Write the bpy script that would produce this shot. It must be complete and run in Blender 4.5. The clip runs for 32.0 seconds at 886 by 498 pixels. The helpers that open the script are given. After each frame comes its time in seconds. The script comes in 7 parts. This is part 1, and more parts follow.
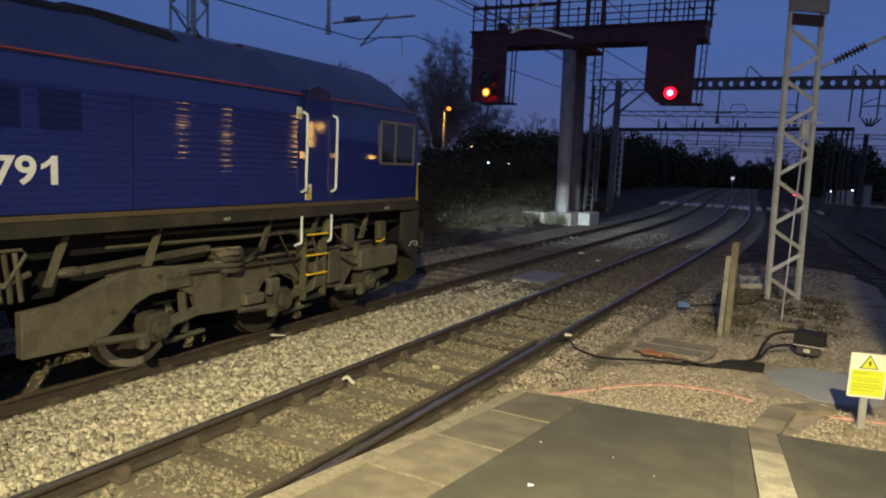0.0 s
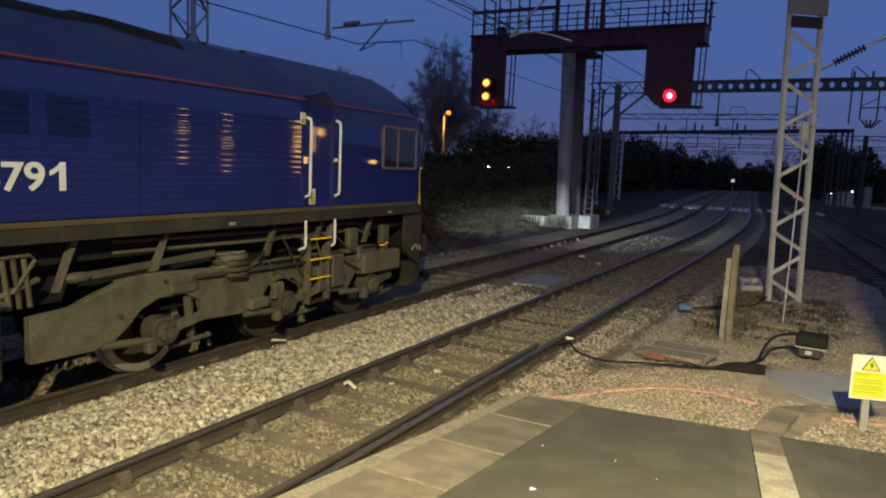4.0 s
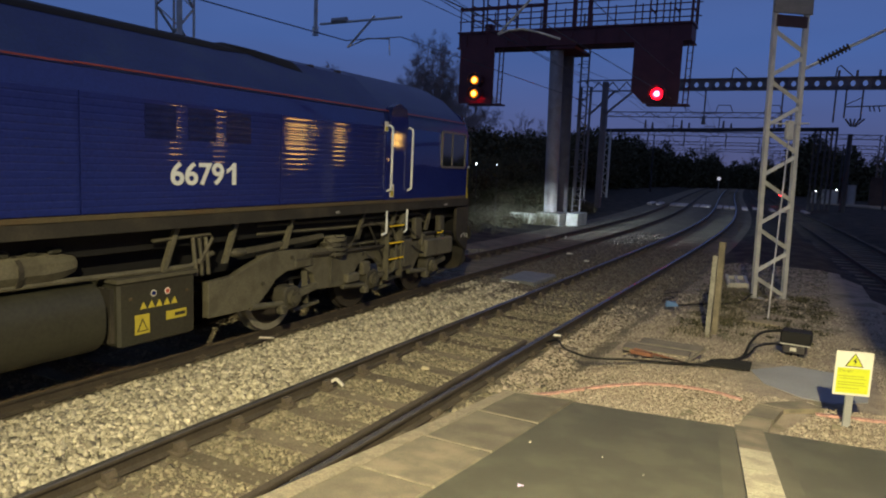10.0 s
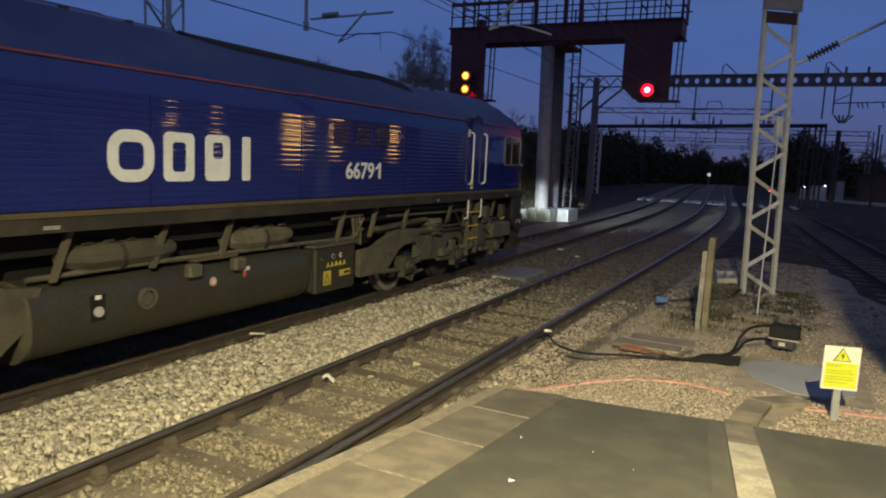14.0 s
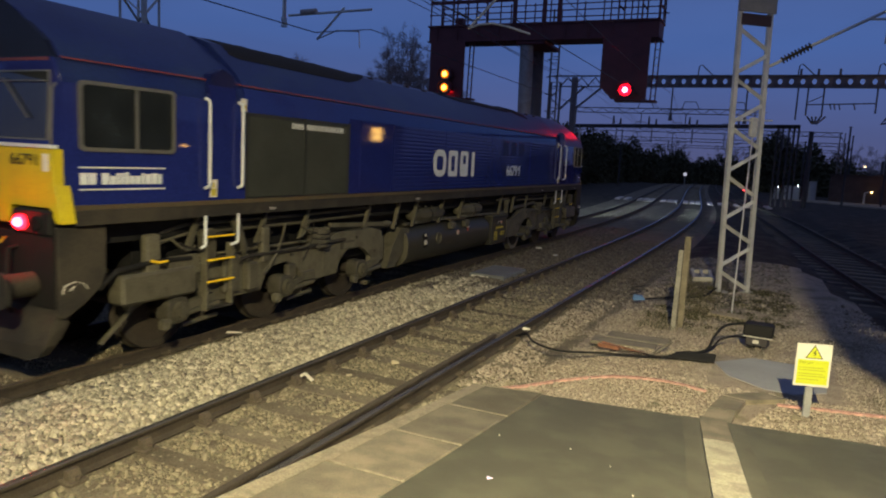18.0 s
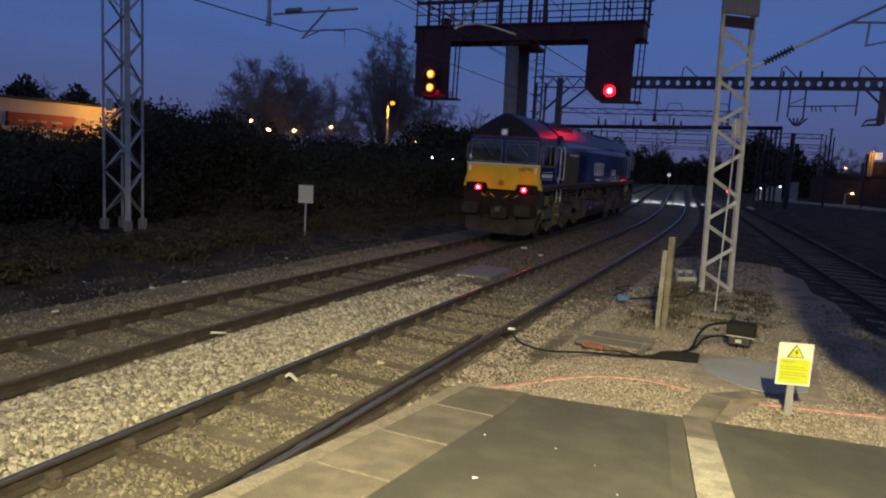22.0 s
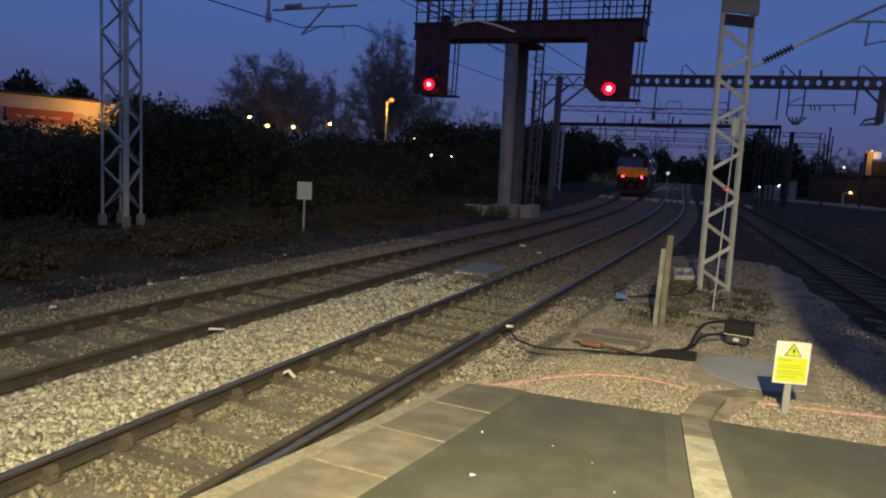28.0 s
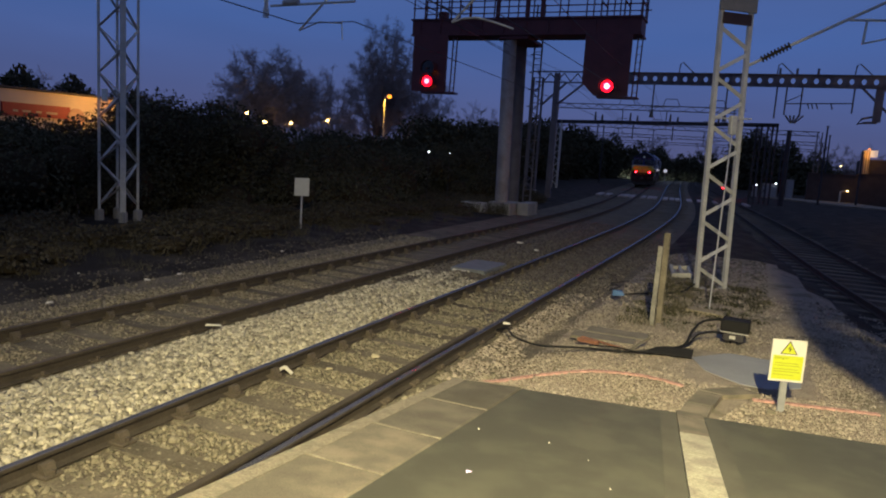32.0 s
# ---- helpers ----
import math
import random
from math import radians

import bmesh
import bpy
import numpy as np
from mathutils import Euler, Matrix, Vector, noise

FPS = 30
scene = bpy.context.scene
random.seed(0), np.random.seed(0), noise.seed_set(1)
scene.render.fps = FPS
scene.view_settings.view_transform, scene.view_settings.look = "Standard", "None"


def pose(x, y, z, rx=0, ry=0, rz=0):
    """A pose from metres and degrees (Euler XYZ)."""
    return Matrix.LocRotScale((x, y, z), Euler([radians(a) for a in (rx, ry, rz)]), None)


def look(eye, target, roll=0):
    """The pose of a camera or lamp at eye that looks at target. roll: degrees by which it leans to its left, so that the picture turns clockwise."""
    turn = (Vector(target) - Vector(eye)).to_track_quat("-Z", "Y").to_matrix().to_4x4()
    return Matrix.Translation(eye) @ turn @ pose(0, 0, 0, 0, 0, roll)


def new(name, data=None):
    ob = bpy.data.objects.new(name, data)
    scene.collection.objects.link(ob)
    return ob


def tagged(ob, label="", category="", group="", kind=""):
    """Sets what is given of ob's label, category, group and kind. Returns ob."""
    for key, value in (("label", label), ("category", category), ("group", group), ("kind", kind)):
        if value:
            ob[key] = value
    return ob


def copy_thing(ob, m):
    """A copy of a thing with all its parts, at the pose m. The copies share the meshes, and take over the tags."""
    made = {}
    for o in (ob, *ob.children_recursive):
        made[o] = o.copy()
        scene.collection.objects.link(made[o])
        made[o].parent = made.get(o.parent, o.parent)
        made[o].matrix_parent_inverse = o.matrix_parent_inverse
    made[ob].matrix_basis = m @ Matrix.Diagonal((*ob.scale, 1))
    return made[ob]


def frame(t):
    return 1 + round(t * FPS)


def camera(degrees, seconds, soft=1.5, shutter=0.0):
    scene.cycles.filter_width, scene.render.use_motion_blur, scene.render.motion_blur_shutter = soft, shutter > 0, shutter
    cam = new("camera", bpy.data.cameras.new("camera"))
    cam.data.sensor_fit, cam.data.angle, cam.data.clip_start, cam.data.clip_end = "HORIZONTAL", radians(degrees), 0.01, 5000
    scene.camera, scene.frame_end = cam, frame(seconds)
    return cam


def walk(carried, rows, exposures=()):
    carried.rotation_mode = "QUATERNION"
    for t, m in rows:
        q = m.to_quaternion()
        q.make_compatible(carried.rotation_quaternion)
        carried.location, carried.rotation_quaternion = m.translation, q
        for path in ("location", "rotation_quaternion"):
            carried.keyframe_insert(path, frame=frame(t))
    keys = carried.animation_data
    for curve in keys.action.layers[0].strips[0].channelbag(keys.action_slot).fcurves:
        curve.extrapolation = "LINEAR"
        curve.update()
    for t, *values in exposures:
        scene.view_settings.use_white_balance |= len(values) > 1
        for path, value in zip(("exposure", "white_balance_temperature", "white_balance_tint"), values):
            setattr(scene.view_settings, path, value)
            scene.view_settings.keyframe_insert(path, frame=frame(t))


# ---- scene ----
# ---- camera ----
EYE = Vector((0.0, 0.0, 2.568))


def aim(yaw, pitch, roll):
    """A camera pose from degrees: yaw to the left of +y, pitch upward, roll as look()."""
    a, b = radians(yaw), radians(pitch)
    return look(EYE, EYE + Vector((-math.sin(a) * math.cos(b), math.cos(a) * math.cos(b), math.sin(b))), roll)


AIM = [
    (0, 28.21, -7.32, 2.70), (0.5, 28.31, -7.48, 2.65), (1, 28.35, -7.56, 2.53), (1.5, 28.39, -7.58, 2.41),
    (2, 28.45, -7.50, 2.42), (2.5, 28.51, -7.33, 2.41), (3, 28.48, -7.17, 2.41), (3.5, 28.37, -7.07, 2.38),
    (5.5, 28.01, -6.86, 2.31), (6, 27.85, -6.91, 2.24), (6.5, 27.76, -6.88, 2.26), (7, 27.79, -6.77, 2.20),
    (7.5, 27.84, -6.77, 2.22), (8, 27.78, -6.84, 2.26), (8.5, 27.63, -6.97, 2.41), (9, 27.46, -7.10, 2.57),
    (9.5, 27.33, -7.16, 2.58), (10, 27.27, -7.18, 2.52), (10.5, 27.17, -7.22, 2.56), (11, 27.04, -7.26, 2.56),
    (11.5, 26.85, -7.36, 2.54), (12, 26.67, -7.50, 2.59), (12.5, 26.55, -7.52, 2.61), (13, 26.54, -7.49, 2.64),
    (13.5, 26.54, -7.48, 2.61), (14, 26.52, -7.50, 2.60), (14.5, 26.47, -7.51, 2.67), (16.5, 25.80, -7.41, 2.84),
    (17, 25.50, -7.39, 2.89), (17.5, 25.17, -7.45, 2.89), (18, 24.75, -7.55, 2.93), (18.5, 24.31, -7.55, 3.02),
    (19, 23.89, -7.46, 3.10), (19.5, 23.56, -7.42, 3.12), (20, 23.46, -7.42, 3.11), (20.5, 23.48, -7.42, 3.13),
    (21, 23.54, -7.41, 3.14), (21.5, 23.55, -7.45, 3.21), (22, 23.55, -7.49, 3.14), (22.5, 23.54, -7.53, 3.21),
    (23, 23.54, -7.53, 3.20), (23.5, 23.52, -7.51, 3.28), (24, 23.40, -7.53, 3.23), (24.5, 23.31, -7.59, 3.23),
    (25, 23.24, -7.66, 3.23), (25.5, 23.19, -7.72, 3.26), (27.5, 23.39, -7.75, 3.43), (28, 23.41, -7.71, 3.42),
    (28.5, 23.38, -7.76, 3.43), (29, 23.32, -7.80, 3.43), (29.5, 23.27, -7.75, 3.49), (30, 23.22, -7.73, 3.55),
    (30.5, 23.21, -7.79, 3.58), (31, 23.19, -7.92, 3.57), (31.5, 23.16, -7.99, 3.59), (32, 23.17, -7.95, 3.66),
]

cam = camera(65.14, 32.0, soft=2.0, shutter=0.5)
walk(cam, [(t, aim(*a)) for t, *a in AIM])

# ---- light ----
world = bpy.data.worlds.new("dusk")
scene.world = world
world.use_nodes = True
wn, wl = world.node_tree.nodes, world.node_tree.links
wn.clear()
w_out, w_bg = wn.new("ShaderNodeOutputWorld"), wn.new("ShaderNodeBackground")
w_tc, w_sep, w_ramp = wn.new("ShaderNodeTexCoord"), wn.new("ShaderNodeSeparateXYZ"), wn.new("ShaderNodeValToRGB")
w_noise, w_mix = wn.new("ShaderNodeTexNoise"), wn.new("ShaderNodeMix")
w_map = wn.new("ShaderNodeMapping")
w_map.inputs["Scale"].default_value = (1.0, 1.0, 5.0)
w_noise.inputs["Scale"].default_value, w_noise.inputs["Detail"].default_value = 2.2, 3.0
wl.new(w_tc.outputs["Generated"], w_sep.inputs[0])
wl.new(w_sep.outputs["Z"], w_ramp.inputs[0])
wl.new(w_tc.outputs["Generated"], w_map.inputs[0])
wl.new(w_map.outputs[0], w_noise.inputs["Vector"])
els = w_ramp.color_ramp.elements
els[0].position, els[0].color = 0.0, (0.066, 0.071, 0.158, 1)
els[1].position, els[1].color = 0.6, (0.070, 0.092, 0.196, 1)
e = els.new(0.16)
e.color = (0.046, 0.090, 0.254, 1)
w_mix.data_type, w_mix.blend_type = "RGBA", "MULTIPLY"
w_mix.inputs[0].default_value = 0.35
wl.new(w_ramp.outputs[0], w_mix.inputs[6])
wl.new(w_noise.outputs[0], w_mix.inputs[7])
wl.new(w_mix.outputs[2], w_bg.inputs[0])
w_bg.inputs[1].default_value = 1.6
wl.new(w_bg.outputs[0], w_out.inputs[0])


def lamp(name, place, target, power, color, size, spread=180, spot=0):
    if spot:
        da = bpy.data.lights.new(name, "SPOT")
        da.spot_size, da.spot_blend, da.shadow_soft_size = radians(spot), 0.6, size
    else:
        da = bpy.data.lights.new(name, "AREA")
        da.shape, da.size, da.spread = "DISK", size, radians(spread)
    da.energy, da.color = power, color
    ob = new(name, da)
    ob.matrix_world = look(place, target)
    return ob


WARM = (1.0, 0.84, 0.49)
lamp("platform_lamp_light", (1.24, -3.0, 7.1), (0.1, 3.6, 0), 1330, WARM, 0.11, 93)
SODIUM = (1.0, 0.50, 0.10)
for place, to, watts in (((-50.5, 46.0, 5.0), (-55.0, 44.0, 3.0), 330), ((-44.7, 82.5, 9.1), (-45.1, 82.9, 0), 420), ((10.55, 79.0, 5.55), (10.55, 80.4, 3.4), 28)):
    lamp("sodium_light", place, to, watts, SODIUM, 0.3, 170)

# ---- materials ----
MATS = {}


def mat(name, color, rough=0.8, metal=0.0, var=0.25, scale=6.0, fine=60.0, bump=0.15, tint=None, random=0.0, spec=0.5, emit=0.0, bdist=0.01, glow=None, island=0.0):
    """A node material: base colour with stains and grain, bump, and per-object variation."""
    if name in MATS:
        return MATS[name]
    m = bpy.data.materials.new(name)
    m.use_nodes = True
    n, l = m.node_tree.nodes, m.node_tree.links
    b = n["Principled BSDF"]
    b.inputs["Roughness"].default_value, b.inputs["Metallic"].default_value = rough, metal
    b.inputs["Specular IOR Level"].default_value = spec
    tc = n.new("ShaderNodeTexCoord")
    big, small = n.new("ShaderNodeTexNoise"), n.new("ShaderNodeTexNoise")
    big.inputs["Scale"].default_value, big.inputs["Detail"].default_value = scale, 5
    small.inputs["Scale"].default_value, small.inputs["Detail"].default_value = fine, 3
    for t in (big, small):
        l.new(tc.outputs["Object"], t.inputs["Vector"])
    add = n.new("ShaderNodeMath")
    add.operation = "ADD"
    l.new(big.outputs[0], add.inputs[0])
    l.new(small.outputs[0], add.inputs[1])
    mr = n.new("ShaderNodeMapRange")
    mr.inputs["From Min"].default_value, mr.inputs["From Max"].default_value = 0.7, 1.3
    mr.inputs["To Min"].default_value, mr.inputs["To Max"].default_value = 1 - var, 1 + var
    l.new(add.outputs[0], mr.inputs[0])
    last = mr.outputs[0]
    if random or island:
        src = n.new("ShaderNodeObjectInfo").outputs["Random"] if random else n.new("ShaderNodeNewGeometry").outputs["Random Per Island"]
        r2 = n.new("ShaderNodeMapRange")
        amp = random or island
        r2.inputs["To Min"].default_value, r2.inputs["To Max"].default_value = 1 - amp, 1 + amp
        l.new(src, r2.inputs[0])
        mu = n.new("ShaderNodeMath")
        mu.operation = "MULTIPLY"
        l.new(last, mu.inputs[0])
        l.new(r2.outputs[0], mu.inputs[1])
        last = mu.outputs[0]
    mx = n.new("ShaderNodeVectorMath")
    mx.operation = "SCALE"
    l.new(last, mx.inputs["Scale"])
    if tint:
        cm = n.new("ShaderNodeMix")
        cm.data_type = "RGBA"
        cm.inputs[6].default_value, cm.inputs[7].default_value = (*color, 1), (*tint, 1)
        st = n.new("ShaderNodeMapRange")
        st.inputs["From Min"].default_value, st.inputs["From Max"].default_value = 0.45, 0.62
        l.new(big.outputs[0], st.inputs[0])
        l.new(st.outputs[0], cm.inputs[0])
        l.new(cm.outputs[2], mx.inputs[0])
    else:
        mx.inputs[0].default_value = color
    l.new(mx.outputs[0], b.inputs["Base Color"])
    if bump:
        bp = n.new("ShaderNodeBump")
        bp.inputs["Strength"].default_value, bp.inputs["Distance"].default_value = bump, bdist
        l.new(small.outputs[0], bp.inputs["Height"])
        l.new(bp.outputs[0], b.inputs["Normal"])
    if emit:
        b.inputs["Emission Color"].default_value = (*(glow or color), 1)
        b.inputs["Emission Strength"].default_value = emit
    MATS[name] = m
    return m


# bed below the pale stones, dark as the shade in their gaps
m_ballast_gap = mat("ballast_gap_shade", (0.14, 0.13, 0.10), 0.95, var=0.45, scale=1.3, fine=35, bump=0.8, bdist=0.03, spec=0.15)
m_stone_new = mat("pale_ballast_stone", (0.37, 0.345, 0.255), 0.9, var=0.3, scale=14, fine=90, island=0.5, spec=0.15)
m_stone_old = mat("brown_ballast_stone", (0.205, 0.186, 0.126), 0.9, var=0.3, scale=9, fine=90, island=0.42, spec=0.15)
m_stone_far = mat("pale_brown_ballast_stone", (0.225, 0.200, 0.140), 0.9, var=0.3, scale=9, fine=90, island=0.35, spec=0.15)
m_pebble = mat("gravel_stone", (0.305, 0.268, 0.205), 0.9, var=0.25, scale=9, fine=90, island=0.38, spec=0.15)
m_bed_old = mat("brown_ballast_bed", (0.155, 0.134, 0.094), 0.95, var=0.4, scale=2.0, fine=45, bump=0.9, bdist=0.03, spec=0.15)
m_ground = mat("gravel_ground", (0.35, 0.30, 0.228), 0.95, var=0.55, scale=1.6, fine=75, bump=1.0, bdist=0.02, tint=(0.15, 0.135, 0.095), spec=0.15)
m_rail_head = mat("worn_rail_steel", (0.13, 0.125, 0.12), 0.26, metal=0.55, var=0.15, scale=3, fine=50, bump=0.03)
m_rail_dull = mat("dull_brown_rail_head", (0.085, 0.066, 0.042), 0.62, metal=0.25, var=0.25, scale=4, fine=50, bump=0.08)
m_rail_side = mat("rusty_rail_side", (0.046, 0.037, 0.026), 0.85, var=0.35, scale=5, fine=70, bump=0.3)
m_sleeper = mat("weathered_sleeper_timber", (0.130, 0.114, 0.080), 0.9, var=0.35, scale=4, fine=50, bump=0.4, random=0.25, spec=0.15)
m_chair = mat("rusted_iron_chair", (0.078, 0.064, 0.044), 0.85, var=0.3, scale=8, fine=60, bump=0.3)
m_asphalt = mat("platform_asphalt", (0.065, 0.0655, 0.046), 0.7, var=0.16, scale=2.6, fine=190, bump=0.3, bdist=0.004, tint=(0.080, 0.080, 0.055))
m_patch = mat("paler_asphalt_patch", (0.088, 0.086, 0.060), 0.75, var=0.25, scale=3.0, fine=150, bump=0.3, bdist=0.004)
m_coping = mat("coping_slab", (0.130, 0.118, 0.084), 0.85, var=0.3, scale=3.0, fine=110, bump=0.25, bdist=0.004, random=0.12, tint=(0.170, 0.150, 0.104))
m_coping_worn = mat("worn_coping_slab", (0.112, 0.103, 0.074), 0.85, var=0.3, scale=3.0, fine=110, bump=0.25, bdist=0.004, tint=(0.130, 0.118, 0.084))
m_coping_dark = mat("dark_coping_slab", (0.098, 0.090, 0.062), 0.85, var=0.3, scale=3.0, fine=110, bump=0.25, bdist=0.004, tint=(0.124, 0.112, 0.077))
m_mortar = mat("pale_mortar", (0.20, 0.180, 0.125), 0.9, var=0.4, scale=8, fine=60, bump=0.2)
m_nosing = mat("worn_pale_nosing", (0.25, 0.225, 0.155), 0.85, var=0.4, scale=9, fine=60, bump=0.4, tint=(0.15, 0.135, 0.095))
m_earth = mat("weedy_earth_and_falloff", (0.032, 0.028, 0.022), 0.95, var=0.4, scale=1.2, fine=25, bump=0.6, bdist=0.03, tint=(0.050, 0.044, 0.034), spec=0.15)
m_joint = mat("mortar_joint", (0.205, 0.188, 0.135), 0.9, var=0.3)
m_pale_paint = mat("worn_white_paint", (0.36, 0.345, 0.25), 0.8, var=0.35, scale=5, fine=60, bump=0.2, tint=(0.20, 0.19, 0.145), random=0.15)
m_galv = mat("galvanised_steel", (0.52, 0.52, 0.47), 0.6, metal=0.3, var=0.2, scale=4, fine=40, bump=0.1)
m_dark_steel = mat("dark_painted_steel", (0.030, 0.028, 0.030), 0.6, var=0.3, scale=3, fine=40, bump=0.1)

# ---- geometry helpers ----


class Shape:
    """Collects vertices and faces of one mesh."""

    def __init__(self):
        self.v, self.f = [], []

    def add(self, vs, fs):
        k = len(self.v)
        self.v += [tuple(p) for p in vs]
        self.f += [tuple(i + k for i in q) for q in fs]
        return self

    def hexa(self, vs):
        """Eight corners: the low ring then the high ring, both anticlockwise from above."""
        return self.add(vs, [(3, 2, 1, 0), (4, 5, 6, 7), (0, 1, 5, 4), (1, 2, 6, 5), (2, 3, 7, 6), (3, 0, 4, 7)])

    def box(self, x0, x1, y0, y1, z0, z1, m=None):
        vs = [Vector(p) for p in ((x0, y0, z0), (x1, y0, z0), (x1, y1, z0), (x0, y1, z0), (x0, y0, z1), (x1, y0, z1), (x1, y1, z1), (x0, y1, z1))]
        return self.hexa([m @ p for p in vs] if m else vs)

    def chamfer(self, x0, x1, y0, y1, z0, z1, c=0.01, m=None):
        """A box with its upright and top edges cut."""
        def ring(i, z):
            a, b, p, q = x0 + i, x1 - i, y0 + i, y1 - i
            return [(a + c, p, z), (b - c, p, z), (b, p + c, z), (b, q - c, z), (b - c, q, z), (a + c, q, z), (a, q - c, z), (a, p + c, z)]
        rs = [ring(c, z0), ring(0, z0 + c), ring(0, z1 - c), ring(c, z1)]
        return self.loft([[(m @ Vector(p)) if m else Vector(p) for p in r] for r in rs], True, True)

    def loft(self, rings, cap0=False, cap1=False, closed=True):
        n = len(rings[0])
        vs = [p for r in rings for p in r]
        fs = []
        for i in range(len(rings) - 1):
            for j in range(n if closed else n - 1):
                a, b = i * n + j, i * n + (j + 1) % n
                fs.append((a, b, b + n, a + n))
        if cap0:
            fs.append(tuple(reversed(range(n))))
        if cap1:
            fs.append(tuple(range((len(rings) - 1) * n, len(rings) * n)))
        return self.add(vs, fs)

    def bar(self, p, q, w, h=None, up=(0, 0, 1)):
        """A bar of section w by h from p to q."""
        p, q, h = Vector(p), Vector(q), h or w
        d = (q - p).normalized()
        s = d.cross(Vector(up))
        s = s.normalized() if s.length > 1e-4 else d.orthogonal().normalized()
        u = s.cross(d)
        c = [(-1, -1), (1, -1), (1, 1), (-1, 1)]
        return self.loft([[e + s * (a * w / 2) + u * (b * h / 2) for a, b in c] for e in (p, q)], True, True)

    def rod(self, p, q, r, n=10, r1=None):
        p, q = Vector(p), Vector(q)
        d = (q - p).normalized()
        s = d.orthogonal().normalized()
        u = d.cross(s)
        r1 = r if r1 is None else r1
        rs = [[e + (s * math.cos(a) + u * math.sin(a)) * k for a in [2 * math.pi * i / n for i in range(n)]] for e, k in ((p, r), (q, r1))]
        return self.loft(rs, True, True)

    def tube(self, pts, r, n=8):
        """A round tube along points."""
        pts = [Vector(p) for p in pts]
        s = (pts[1] - pts[0]).orthogonal().normalized()
        rs = []
        for i, p in enumerate(pts):
            d = (pts[min(i + 1, len(pts) - 1)] - pts[max(i - 1, 0)]).normalized()
            s = (s - d * s.dot(d)).normalized()
            u = d.cross(s)
            k = r[i] if isinstance(r, (list, tuple)) else r
            rs.append([p + (s * math.cos(a) + u * math.sin(a)) * k for a in [2 * math.pi * j / n for j in range(n)]])
        return self.loft(rs, True, True)

    def prism(self, outline, axis, a, b, m=None):
        """A flat outline pushed along one axis from a to b."""
        def at(p, k):
            u, w = p
            c = {"x": (k, u, w), "y": (u, k, w), "z": (u, w, k)}[axis]
            return m @ Vector(c) if m else Vector(c)
        return self.loft([[at(p, a) for p in outline], [at(p, b) for p in outline]], True, True)

    def ball(self, c, r, n=10, k=6, sx=1, sy=1, sz=1):
        rs = []
        for i in range(k + 1):
            t = math.pi * (i / k) * 0.998 + 0.003
            rs.append([Vector(c) + Vector((r * sx * math.sin(t) * math.cos(2 * math.pi * j / n), r * sy * math.sin(t) * math.sin(2 * math.pi * j / n), -r * sz * math.cos(t))) for j in range(n)])
        return self.loft(rs, True, True)

    def mesh(self, name, material, smooth=0):
        me = bpy.data.meshes.new(name)
        me.from_pydata(self.v, [], self.f)
        me.materials.append(material)
        bm = bmesh.new()
        bm.from_mesh(me)
        bmesh.ops.recalc_face_normals(bm, faces=bm.faces)
        bm.to_mesh(me)
        bm.free()
        if smooth:
            me.shade_smooth()
            me.set_sharp_from_angle(angle=radians(smooth))
        return me


def part(name, shape, material, parent=None, label="", smooth=0, place=None, bevel=0.0):
    """One mesh object, under a thing or a part."""
    me = shape if isinstance(shape, bpy.types.Mesh) else shape.mesh(name, material, smooth)
    ob = new(name, me)
    if parent is not None:
        ob.parent = parent
    if place is not None:
        ob.matrix_basis = place
    if label:
        ob["label"] = label
    if bevel:
        md = ob.modifiers.new("edges", "BEVEL")
        md.width, md.segments, md.limit_method = bevel, 2, "ANGLE"
    return ob


def thing(name, label, category, place=None, group="", kind=""):
    ob = new(name)
    if place is not None:
        ob.matrix_basis = place
    return tagged(ob, label, category, group, kind)


# ---- the line of the tracks ----
KNOTS = [-60, 0, 20, 40, 60, 80, 110, 260]
BEND = [-0.002168, 0.001012, 0.004308, 0.000499, -0.000656, -0.000484]
GS = np.arange(-60, 260.01, 0.5)
_k = np.interp(GS, KNOTS, [BEND[0], *BEND, BEND[-1]])
_th = np.cumsum(_k) * 0.5 - 0.25 * _k
_th -= _th[120]
_x = np.cumsum(-np.sin(_th)) * 0.5 + 0.25 * np.sin(_th)
_y = np.cumsum(np.cos(_th)) * 0.5 - 0.25 * np.cos(_th)
FAR_X, GAP, RAIL = -7.679, 3.529, 0.7525
_x, _y = _x - _x[120] + FAR_X, _y - _y[120]


def line(s, lat=0.0, z=0.0):
    """The place at s metres along the far track and lat metres to its right, and the heading."""
    x, y, t = np.interp(s, GS, _x), np.interp(s, GS, _y), np.interp(s, GS, _th)
    return Vector((x + math.cos(t) * lat, y + math.sin(t) * lat, z)), float(t)


def yard(s):
    """The offset of the yard track, which closes up to the others with distance."""
    return 2 * GAP + 7.4 * math.exp(-s / 26.0)


def pose_on(s, lat, z=0.0):
    p, t = line(s, lat, z)
    return pose(p.x, p.y, p.z, 0, 0, math.degrees(t))

# ---- ground ----
def line_x(y):
    return float(np.interp(y, _y, _x))


def ramp_z(y):
    return min(0.9, 0.9 - 0.11 * y)


